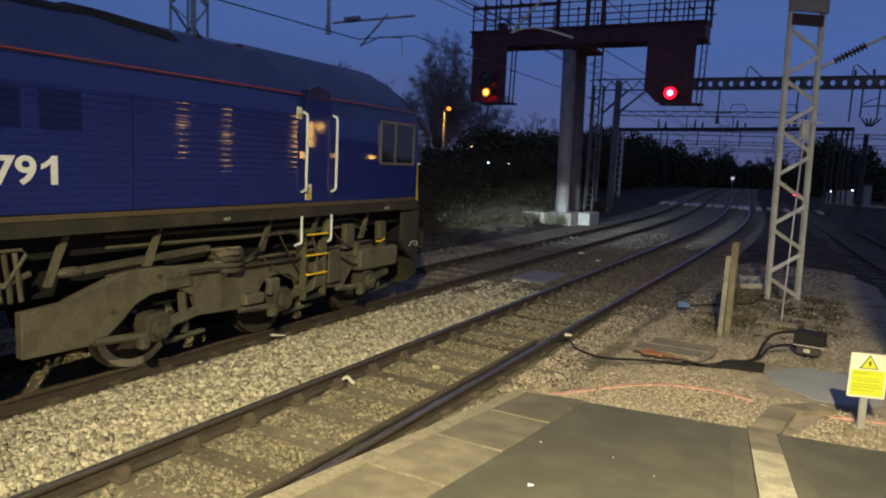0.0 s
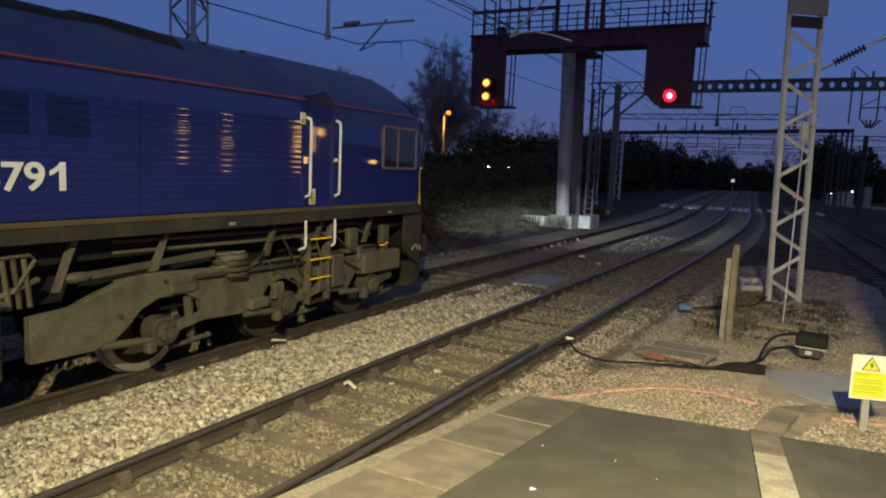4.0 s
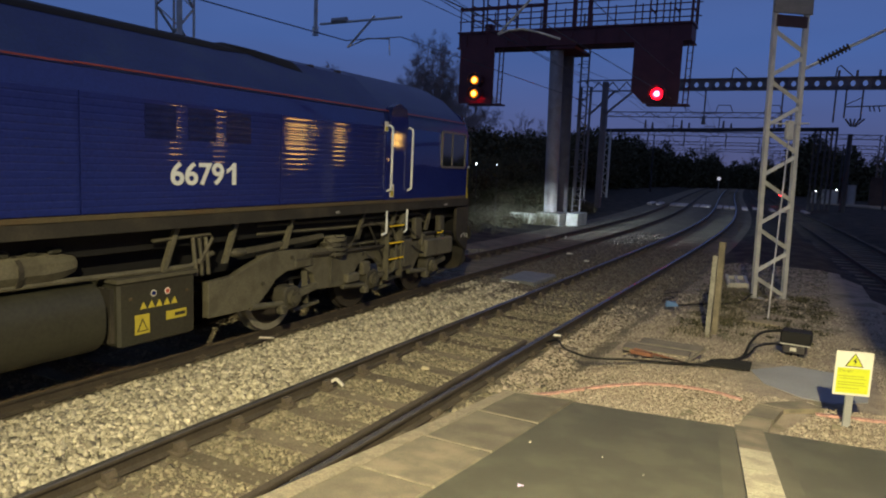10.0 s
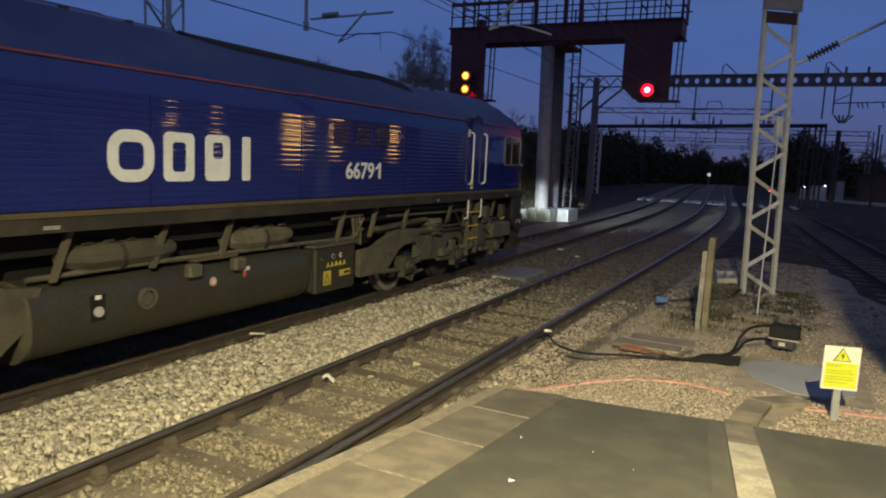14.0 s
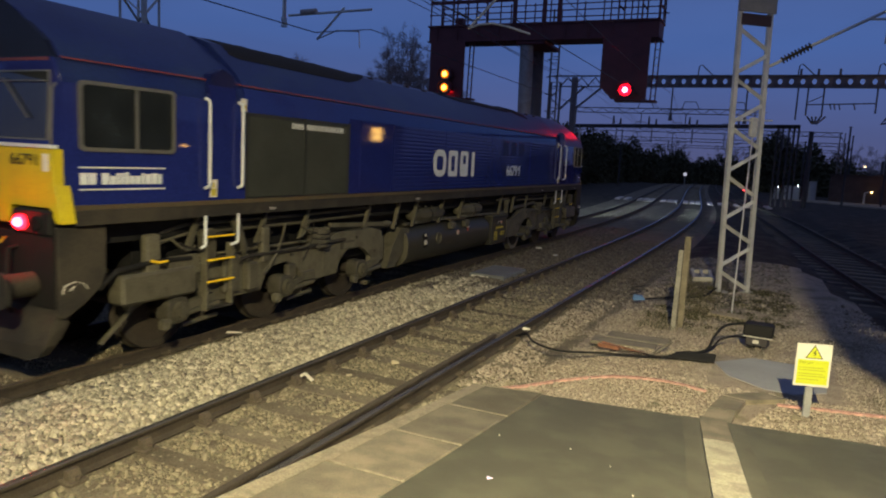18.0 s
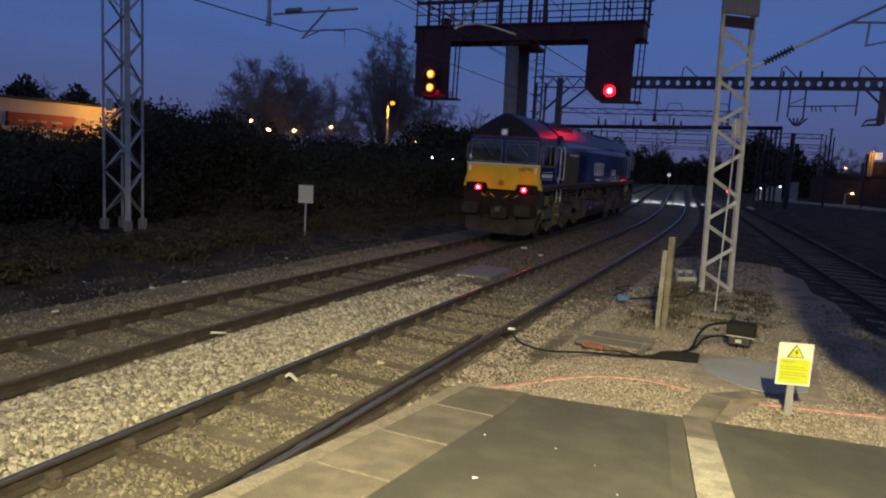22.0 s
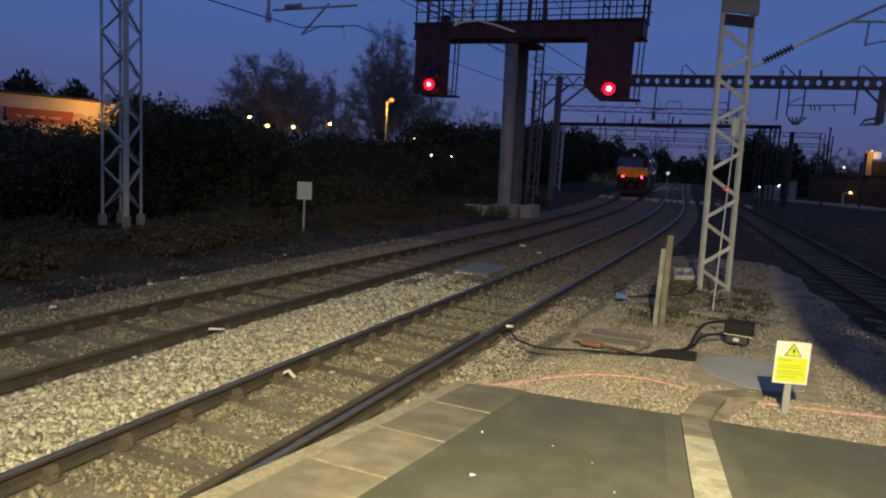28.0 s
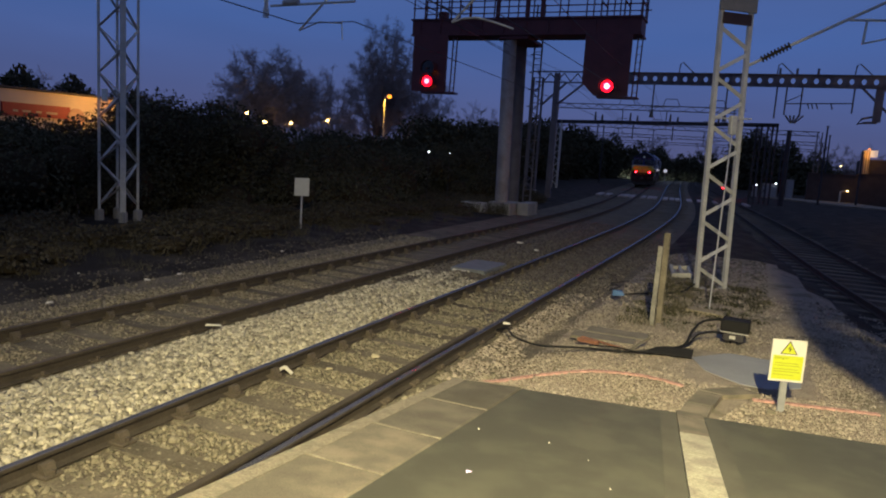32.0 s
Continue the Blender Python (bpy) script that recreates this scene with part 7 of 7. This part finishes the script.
# faded red lines on the gravel
def paint(pts, w, label):
    sh = Shape()
    for i in range(len(pts) - 1):
        a, b = Vector((*pts[i], 0)), Vector((*pts[i + 1], 0))
        n = (b - a).cross(Vector((0, 0, 1))).normalized() * (w / 2)
        za, zb = (ground_z(q.x - line_x(q.y), q.y) + 0.026 for q in (a, b))
        sh.add([a - n + Vector((0, 0, za)), a + n + Vector((0, 0, za)), b + n + Vector((0, 0, zb)), b - n + Vector((0, 0, zb)), a - n + Vector((0, 0, za - 0.02)), a + n + Vector((0, 0, za - 0.02)), b + n + Vector((0, 0, zb - 0.02)), b - n + Vector((0, 0, zb - 0.02))], [(0, 1, 2, 3), (4, 7, 6, 5), (0, 4, 5, 1), (1, 5, 6, 2), (2, 6, 7, 3), (3, 7, 4, 0)])
    return tagged(part("painted_line", sh, m_red_line), label, "painted line", kind="structure")


paint([(-2.74, 7.58), (-2.45, 7.82), (-2.1, 8.06), (-1.82, 8.19), (-1.5, 8.36), (-1.19, 8.50), (-0.9, 8.55), (-0.66, 8.52), (-0.42, 8.42)], 0.060, "faded red line painted over gravel")
paint([(0.34, 8.38), (0.69, 8.47), (1.1, 8.56), (1.62, 8.68)], 0.06, "faded red line painted over gravel")

# litter and odd bits
def scrap(name, label, cat, x, y, z, l, w, h, a, m, bend=0.3):
    sh = Shape().hexa([(-l, -w, 0), (l, -w * 0.6, 0.01), (l * 0.8, w, 0), (-l * 0.9, w * 0.7, 0.015), (-l * 0.9, -w * 0.8, h * (1 + bend)), (l * 0.8, -w * 0.5, h * 0.7), (l * 0.7, w * 0.7, h), (-l * 0.8, w * 0.6, h * 1.1)])
    return tagged(part(name, sh, m, place=pose(x, y, z, 0, 0, a)), label, cat)


lit = thing("litter", "crumpled pale paper between the rails", "litter", pose(-4.74, 6.55, -0.13, 0, 0, 20))
part("fold", Shape().bar((-0.11, 0, 0.0), (0.0, 0.03, 0.07), 0.05, 0.02), m_litter, lit)
part("fold", Shape().bar((0.0, 0.03, 0.07), (0.10, 0.0, 0.0), 0.04, 0.02), m_litter, lit)
scrap("wood_block", "small tan wooden block beside the sign stake", "wood block", 0.52, 8.02, 0.0, 0.05, 0.03, 0.05, 5, m_wood)
scrap("litter", "small pale scrap on the sleepers", "litter", -4.40, 7.0, -0.14, 0.04, 0.025, 0.02, 40, m_dull_scrap)
scrap("litter", "small pale block on the sleepers", "litter", -4.17, 7.75, -0.14, 0.05, 0.035, 0.04, 10, m_dull_scrap)
scrap("litter", "flat white scrap on the ballast", "litter", -6.64, 7.50, -0.06, 0.12, 0.028, 0.02, 25, m_litter)
scrap("litter", "white scrap beside the rail", "litter", -3.16, 10.1, -0.02, 0.06, 0.03, 0.03, 0, m_litter)
scrap("litter", "small lilac scrap on the platform", "litter", -1.49, 4.17, 0.447, 0.022, 0.013, 0.005, 30, mat("lilac_paper", (0.52, 0.45, 0.66), 0.7, var=0.1))
scrap("litter", "tiny white scrap on the platform", "litter", -1.2, 5.2, 0.332, 0.007, 0.005, 0.003, 30, m_litter)
scrap("litter", "tiny white scrap on the platform", "litter", -0.85, 5.0, 0.353, 0.006, 0.005, 0.003, 80, m_litter)
scrap("litter", "tiny white scrap on the platform", "litter", -1.78, 5.15, 0.336, 0.007, 0.005, 0.003, 10, m_litter)
scrap("litter", "tiny white scrap on the platform", "litter", -0.6, 4.5, 0.408, 0.006, 0.004, 0.003, 0, m_litter)
scrap("plastic_scrap", "crumpled blue plastic beside a cable", "plastic scrap", -2.07, 13.7, 0.0, 0.12, 0.08, 0.09, 20, m_blue_rag)
scrap("litter", "pale wrapper between the tracks", "litter", -6.16, 20.38, -0.06, 0.10, 0.05, 0.04, 20, m_litter)
scrap("litter", "pale torn wrapper between the tracks", "litter", -5.29, 19.15, -0.06, 0.08, 0.05, 0.04, 60, m_litter)
scrap("concrete_slab", "flat brown concrete slab beside the cable box", "slab", -0.40, 13.05, -0.03, 0.36, 0.17, 0.10, -8, mat("mossy_concrete", (0.24, 0.205, 0.135), 0.9, var=0.4, scale=5, fine=50, bump=0.3), 0.0)
for x, y in ((-13.28, 46.3), (-12.95, 48.6)):
    mp = thing("marker_post", "short white-topped marker post beside the track", "marker post", pose(x, y, -0.1), group="marker posts")
    part("stub", Shape().chamfer(-0.08, 0.08, -0.06, 0.06, -0.1, 0.30, 0.015), m_conc, mp)
    part("cap", Shape().chamfer(-0.10, 0.10, -0.07, 0.07, 0.30, 0.52, 0.015), m_label_w, mp, "white painted cap")
for i, (x, y) in enumerate(((-9.9, 9.4), (-9.9, 10.2), (-10.3, 14.0), (-11.2, 9.0), (-9.6, 7.2))):
    scrap("litter", "pale rubbish in the weeds beside the track", "litter", x, y, -0.12, 0.05, 0.03, 0.03, 50 * i, m_litter)
bl = thing("cable_pit_lid", "blue-grey pit lid between the tracks", "pit lid", pose_on(15.3, 1.95))
part("lid", Shape().chamfer(-0.42, 0.42, -0.75, 0.75, -0.25, -0.02, 0.02), m_bluegrey, bl)
part("lid_edge", Shape().box(-0.35, 0.05, -0.79, -0.75, -0.09, -0.06), m_litter, bl)
fr = thing("metal_rack", "white metal frame lying by the mast", "metal frame", pose(-1.22, 17.5, 0, 0, 0, 8))
for q in ((-0.2, -0.6, 0.2, -0.6), (-0.2, 0.6, 0.2, 0.6), (-0.2, -0.6, -0.2, 0.6), (0.2, -0.6, 0.2, 0.6), (0.0, -0.6, 0.0, 0.6)):
    part("frame_bar", Shape().bar((q[0], q[1], 0.06), (q[2], q[3], 0.10), 0.06, 0.10), m_conc_post, fr)
part("frame_sheet", Shape().box(-0.18, 0.18, -0.55, 0.55, 0.01, 0.05), m_plate, fr)
ps = thing("trackside_sign", "small white sign on a pale post in weeds", "sign", pose(-12.3, 17.6, 0, 0, 0, 30))
part("post", Shape().rod((0, 0.03, -0.25), (0, 0.03, 1.5), 0.03, 8), m_galv, ps)
part("plate", Shape().chamfer(-0.22, 0.22, -0.02, 0.0, 0.98, 1.52, 0.006), m_sign_w, ps)
wb = thing("white_box", "white concrete trough by the gantry foot", "concrete trough", pose(-11.55, 30.35, 0))
part("box", Shape().chamfer(-0.58, 0.58, -0.3, 0.3, -0.2, 0.30, 0.03), m_sign_w, wb)
part("cover", Shape().chamfer(-0.55, 0.55, -0.28, 0.28, 0.30, 0.36, 0.015), m_sign_w, wb)
# check rail inside the platform-side rail
ck = part("rail", rail_mesh(lambda s: GAP + RAIL - 0.115, -14.0, 9.75), None, near_track, "dark check rail with a raised cut end")
ck.location.z = 0.012
ck.data.materials[1] = m_rail_side
# foot crossing of pale boards, with lit boxes and lamps of the yard beyond
cr = thing("foot_crossing", "pale-edged timber foot crossing over the tracks", "crossing", kind="structure")
m_cross = mat("pale_crossing_board", (0.42, 0.38, 0.34), 0.8, var=0.25, scale=2, random=0.2)
for lat in (-2.2, -1.5, -0.45, 0.0, 0.45, 1.35, 1.85, GAP - 1.3, GAP - 0.45, GAP + 0.05, GAP + 0.5, GAP + 1.4, GAP + 2.2, GAP + 3.4, 7.7, 9.2):
    part("crossing_board", Shape().chamfer(-0.19, 0.19, -1.8, 1.8, -0.15, -0.02, 0.015), m_cross, cr, place=pose_on(59.5, lat))
for x0, x1, z1 in ((0.55, 1.1, 1.2), (1.5, 2.95, 1.45), (3.75, 4.45, 2.0)):
    g = thing("equipment_cabinet", "pale equipment cabinet beside the distant tracks", "cabinet", group="equipment cabinets")
    part("case", Shape().chamfer(x0, x1, 80, 80.8, -0.2, z1, 0.04), m_eave, g)
    part("door", Shape().box(x0 + 0.1, x1 - 0.1, 79.97, 80.0, 0.1, z1 - 0.15), m_plate, g)
    if z1 < 1.5:
        part("work_light", Shape().box(x1 - 0.26, x1 - 0.12, 79.85, 79.95, z1 + 0.0, z1 + 0.08), m_lamp_cool, g, "small white light")
isl = thing("far_platform", "low pale platform edge in the distance", "platform", kind="structure")
part("edge", Shape().prism([(1.5, 79.0), (9.0, 70.0), (13.0, 70.0), (9, 84)], "z", -0.2, 0.10), m_ground, isl)
m_brown_brick = mat("dark_brown_brick", (0.060, 0.042, 0.034), 0.9, var=0.3, scale=2, fine=30, bump=0.2)
ob = thing("lit_building", "tall building with an orange-lit wall", "building")
part("wall", Shape().box(10.15, 10.80, 80.0, 81.0, 3.05, 5.35), m_wall_cream, ob, "orange-lit end wall")
part("window", Shape().box(10.80, 11.45, 80.0, 80.9, 4.70, 5.38), mat("pale_lit_glass", (0.5, 0.55, 0.65), 0.2, emit=0.22, glow=(0.75, 0.72, 0.85)), ob, "pale lit upper window")
for k in range(3):
    part("pilaster", Shape().box(10.28 + 0.20 * k, 10.34 + 0.20 * k, 79.9, 80.0, 3.05, 5.30), m_brown_brick, ob)
part("dark_wing", Shape().box(9.9, 16.5, 80.2, 90.0, 0.0, 3.05), m_brown_brick, ob)
part("dark_tower", Shape().box(10.97, 16.5, 80.1, 90.0, 3.05, 4.5), m_brown_brick, ob)
part("wall_lantern", Shape().box(10.5, 10.65, 79.6, 79.7, 5.45, 5.50), m_sodium, ob)
yw = thing("yard_wall", "low brown brick wall across the yard", "wall", kind="structure")
part("wall", Shape().box(5.6, 9.9, 80.2, 80.6, 0.0, 2.75), m_brown_brick, yw)
part("coping", Shape().box(5.5, 9.9, 80.1, 80.7, 2.75, 2.85), m_brown_brick, yw)
for x, y, z, r, m in ((-3.32, 150, 3.6, 0.30, m_lamp_far), (-1.42, 150, 4.16, 0.34, m_lamp_far), (5.45, 150, 4.02, 0.22, m_lamp_far), (9.81, 150, 4.29, 0.25, m_lamp_far), (12.46, 150, 4.45, 0.25, m_lamp_far), (15.26, 150, 4.63, 0.22, m_lamp_far), (8.69, 80, 1.16, 0.10, m_lamp_far)):
    street_lamp(x, y, 0.0, z, m, r)
# two far white lights, brought in front of the bushes on added posts
for x, z, r in ((-12.96, 2.53, 0.032), (-11.98, 2.53, 0.018)):
    g = thing("marker_lamp", "distant white light set nearer on an added thin post", "lamp", group="marker lamps")
    part("post", Shape().rod((x, 28.05, 0.0), (x, 28.05, z), 0.010, 6), m_dark_steel, g)
    part("lamp_head", Shape().ball((x, 28.0, z), r, 10, 6), m_lamp_cool, g, "lit white lamp")
ds = thing("disc_signal", "small white round light beyond the tracks", "signal", pose(-11.45, 110, 0))
part("post", Shape().rod((0, 0.1, -0.2), (0, 0.1, 1.84), 0.06, 8), m_column, ds)
part("disc", Shape().rod((0, 0, 1.84), (0, 0.08, 1.84), 0.26, 16), mat("pale_glowing_disc", (0.8, 0.8, 0.8), 0.5, emit=0.55, glow=(0.8, 0.75, 0.85)), ds)
gs = thing("ground_signal", "small red ground signal beside the siding", "signal", pose(-1.81, 70, 0))
part("post", Shape().rod((0, 0.2, -0.2), (0, 0.2, 0.9), 0.05, 8), m_column, gs)
part("case", Shape().chamfer(-0.3, 0.3, 0.0, 0.3, 0.70, 1.2, 0.03), m_dark_steel, gs)
for dx in (-0.16, 0.12):
    part("red_lens", Shape().ball((dx, -0.03, 0.95), 0.11, 10, 6, 1, 0.5, 1), m_red_far, gs)

# ---- ballast and gravel, stone by stone ----
def stones(name, label, material, zones, seed):
    """Scattered broken stones. zones: lat0, lat1, y0, y1, stones per square metre, size, lift."""
    rnd = np.random.RandomState(seed)
    cube = np.array([(-1, -1, -1), (1, -1, -1), (1, 1, -1), (-1, 1, -1), (-1, -1, 1), (1, -1, 1), (1, 1, 1), (-1, 1, 1)], float)
    faces = np.array([(0, 3, 2), (0, 2, 1), (4, 5, 6), (4, 6, 7), (0, 1, 5), (0, 5, 4), (1, 2, 6), (1, 6, 5), (2, 3, 7), (2, 7, 6), (3, 0, 4), (3, 4, 7)])
    V, F, k = [], [], 0
    for lat0, lat1, y0, y1, dens, size, lift, keep in zones:
        n = int((lat1 - lat0) * (y1 - y0) * dens)
        lat = rnd.uniform(lat0, lat1, n)
        # denser towards the camera
        y = y0 + (y1 - y0) * rnd.rand(n) ** 1.25
        ok = np.array([keep(a, b) for a, b in zip(lat, y)], bool)
        lat, y = lat[ok], y[ok]
        n = len(lat)
        x = lat + np.interp(y, _y, _x)
        z = np.array([ground_z(a, b) for a, b in zip(lat, y)]) + lift
        sz = size * np.clip(rnd.lognormal(-0.15, 0.38, (n, 1, 1)), 0.4, 2.0) * (1 + np.maximum(0, y - 12) / 30)[:, None, None]
        v = cube[None] * (1 + rnd.uniform(-0.45, 0.25, (n, 8, 3))) * sz * rnd.uniform(0.6, 1.1, (n, 1, 3))
        q = rnd.normal(size=(n, 4))
        q /= np.linalg.norm(q, axis=1)[:, None]
        w, a, b, c = q.T
        R = np.stack([np.stack([1 - 2 * (b * b + c * c), 2 * (a * b - c * w), 2 * (a * c + b * w)], -1), np.stack([2 * (a * b + c * w), 1 - 2 * (a * a + c * c), 2 * (b * c - a * w)], -1), np.stack([2 * (a * c - b * w), 2 * (b * c + a * w), 1 - 2 * (a * a + b * b)], -1)], 1)
        v = np.einsum("nij,nkj->nki", R, v) + np.stack([x, y, z], -1)[:, None]
        V.append(v.reshape(-1, 3))
        F.append((faces[None] + k + 8 * np.arange(n)[:, None, None]).reshape(-1, 3))
        k += 8 * n
    V, F = np.concatenate(V), np.concatenate(F)
    me = bpy.data.meshes.new(name)
    me.vertices.add(len(V))
    me.vertices.foreach_set("co", V.ravel())
    me.loops.add(3 * len(F))
    me.loops.foreach_set("vertex_index", F.ravel())
    me.polygons.add(len(F))
    me.polygons.foreach_set("loop_start", np.arange(0, 3 * len(F), 3))
    me.polygons.foreach_set("loop_total", np.full(len(F), 3))
    me.update(calc_edges=True)
    me.materials.append(material)
    return tagged(new(name, me), label, "gravel", kind="stuff")


def any_place(a, b):
    return True


def off_sleepers(a, b):
    return ((b + 14.0 - 0.3 + 0.15) % 0.72) > 0.26 or abs(a) > 1.32 or noise.noise((a * 31, b * 31, 0)) > 0.0


def near_four_foot(a, b):
    return ((b + 14.0 - 0.3 + 0.15) % 0.72) > 0.22 or a > GAP + 1.32 or a < GAP - 1.32 or noise.noise((a * 31, b * 31, 0)) > 0.14


def cess(a, b):
    x = a + line_x(b)
    if b < 7.42 + 0.19 * (x - 1.5) + 0.02:
        return False
    if -0.45 < x < 1.05 and 8.8 < b < 10.4:
        return False
    if -0.38 < x < 0.4 and b < 8.6 and abs(x + 0.22 - (b - 7.36) * 0.35) < 0.16:
        return False
    if noise.noise((x * 1.3, b * 1.3, 3.0)) < -0.62:
        return False
    return not (-1.95 < x < -1.08 and 10.0 < b < 10.75)


def fading(a, b):
    return noise.noise((a * 2.0, b * 0.9, 7.0)) * 2.6 + 13.6 > b


def faded(a, b):
    return noise.noise((a * 2.0, b * 0.9, 7.0)) * 2.6 + 13.0 < b


stones("fresh_ballast", "pale fresh broken stone ballast between the tracks", m_stone_new, [(0.93, 2.66, -1.0, 9.0, 1400, 0.0198, 0.010, any_place), (0.93, 2.66, 9.0, 16.0, 560, 0.024, 0.010, fading)], 2)
# from about 13 m on the stones take a darker material
stones("dull_ballast", "dull grey-brown ballast further along the tracks", mat("dull_ballast_stone", (0.125, 0.112, 0.090), 0.9, var=0.3, scale=9, fine=90, island=0.35, spec=0.15), [(0.93, 2.66, 11.0, 30.0, 330, 0.022, 0.008, faded), (GAP - 0.66, GAP + 1.5, 13.0, 26.0, 300, 0.020, 0.002, any_place), (4.9, 8.2, 14.5, 22.0, 120, 0.014, 0.002, any_place)], 12)
stones("old_ballast", "brown oily ballast in and beside the tracks", m_stone_old, [(GAP - 0.66, GAP + 0.62, -1.0, 12.0, 900, 0.016, 0.002, near_four_foot), (GAP + 0.9, GAP + 1.55, 1.0, 8.0, 620, 0.020, 0.004, any_place), (GAP - 0.66, GAP + 0.62, 12.0, 15.0, 300, 0.022, 0.002, any_place)], 3)
stones("far_ballast", "pale brown ballast in and beside the far track", m_stone_far, [(-0.66, 0.66, -1.0, 16.0, 560, 0.0145, -0.002, off_sleepers), (-1.9, -0.85, -1.0, 20.0, 520, 0.018, 0.002, any_place), (-2.5, -1.9, -1.0, 20.0, 130, 0.017, 0.002, any_place)], 8)
stones("weedy_gravel", "sparse dark stones in the weeds by the track", mat("dark_weed_stone", (0.085, 0.075, 0.055), 0.9, var=0.3, scale=9, island=0.5), [(-3.6, -2.4, 2.0, 20.0, 70, 0.018, 0.002, any_place)], 6)
stones("gravel", "mixed brown gravel beyond the platform end", m_pebble, [(4.95, 11.0, 6.6, 13.0, 900, 0.0085, 0.002, cess), (GAP + 0.9, 4.95, 7.5, 14.0, 640, 0.017, 0.004, any_place), (4.9, 10.5, 13.0, 16.0, 110, 0.015, 0.002, any_place), (4.95, 10.2, 6.7, 8.9, 420, 0.0115, 0.004, cess)], 4)

# moss and low weeds round the post and the mast foot
def weeds():
    rnd = np.random.RandomState(21)
    v, f = [], []
    for i in range(90):
        cx, cy, r = rnd.uniform(-1.6, 0.6), rnd.uniform(11.9, 16.4), rnd.uniform(0.08, 0.28)
        for j in range(int(260 * r)):
            a, q = rnd.uniform(0, 6.28), r * math.sqrt(rnd.rand())
            p = np.array((cx + q * math.cos(a), cy + q * math.sin(a), rnd.uniform(0.0, 0.05)))
            d = rnd.normal(size=3) * 0.018
            e = np.cross(d, rnd.normal(size=3))
            e = e / (np.linalg.norm(e) + 1e-6) * 0.010
            k = len(v)
            v += [tuple(p - d), tuple(p + e), tuple(p + d), tuple(p - e)]
            f.append((k, k + 1, k + 2, k + 3))
    me = bpy.data.meshes.new("moss")
    me.from_pydata(v, [], f)
    me.materials.append(mat("dark_moss", (0.060, 0.058, 0.030), 0.9, var=0.3, island=0.5, spec=0.1))
    tagged(new("moss", me), "dark moss and low weeds in the gravel by the mast", "moss", kind="stuff")


weeds()

# unseen shed across the yard, added so that its lit panes mirror in the paintwork
gd = thing("goods_shed", "unseen shed with panes lit orange to mirror in the paint", "shed")
part("wall", Shape().box(17.2, 30.0, 18.0, 52.0, 0.0, 8.0), m_brick, gd)
part("roof", Shape().prism([(16.9, 8.0), (30.3, 8.0), (23.6, 10.5)], "y", 17.5, 52.5), m_slate, gd)
m_lit_win = mat("orange_lit_window", (1.0, 0.6, 0.2), 0.4, emit=17.0, glow=(1.0, 0.54, 0.12), var=0.1)
for y0, n, rows in ((25.5, 1, (1,)), (28.6, 1, (0,)), (34.6, 3, (0, 1, 2)), (36.9, 1, (2,)), (39.4, 2, (1, 2)), (47.0, 2, (1, 2))):
    w = part("window", Shape().box(17.15, 17.21, y0, y0 + 0.62 * n, 3.0, 5.2), m_slate, gd, "tall window with some panes lit orange")
    for k in range(n):
        for j in rows:
            part("pane", Shape().box(17.11, 17.145, y0 + 0.62 * k + 0.03, y0 + 0.62 * k + 0.59, 3.05 + 0.54 * j, 3.50 + 0.54 * j), m_lit_win, w)


TRAIN = [(0.0, 0.80), (3.0, 0.80), (3.5, 0.83), (5.5, 1.14), (6.0, 1.31), (7.0, 1.68), (8.0, 2.11), (9.0, 2.65), (10.0, 3.28), (11.0, 3.99), (12.0, 4.81), (13.0, 5.72), (14.0, 6.83), (14.5, 7.44), (16.5, 10.95), (17.0, 12.05), (17.5, 13.36), (18.0, 14.82), (18.5, 16.40), (19.0, 18.09), (19.5, 20.0), (20.0, 21.96), (20.5, 24.15), (21.0, 26.45), (21.5, 28.85), (22.0, 31.38), (22.5, 34.1), (23.0, 37.0), (23.5, 39.95), (24.0, 43.1), (24.5, 46.5), (25.0, 50.2), (25.5, 53.8), (28.0, 70.4), (30.0, 82.8), (32.0, 95.0)]


def motions():
    rows = [(t, pose_on(p, 0.0)) for t, p in TRAIN]
    walk(loco, rows)
    # the signal lamps turn to another face
    flip = [(26.2, 0), (26.35, 60), (26.5, 120), (26.65, 180), (32.0, 180)]
    walk(lower_drum, [(t, pose(0, -0.30, 5.86, 0, 0, a)) for t, a in [(0.0, 0), *flip]])
    walk(upper_drum, [(t, pose(0, -0.30, 6.49, 0, 0, a)) for t, a in [(0.0, 180), (1.6, 180), (1.7, 120), (1.8, 60), (1.9, 0), *flip]])
    # the wheels turn by the way that the train has gone
    ts, ps = np.array([t for t, p in TRAIN]), np.array([p for t, p in TRAIN])
    spins, t, last = [(0.0, 0.0)], 0.0, 0.0
    while t < 32.0:
        t = round(t + 0.1, 3)
        turn = math.degrees((np.interp(t, ts, ps) - ps[0]) / 0.533)
        if turn - last > 55 or t >= 32.0 or t in (3.5, 5.5):
            spins.append((t, turn))
            last = turn
    for w, y in wheelsets:
        walk(w, [(t, pose(0, y, 0.533, -(a % 360))) for t, a in spins])


motions()
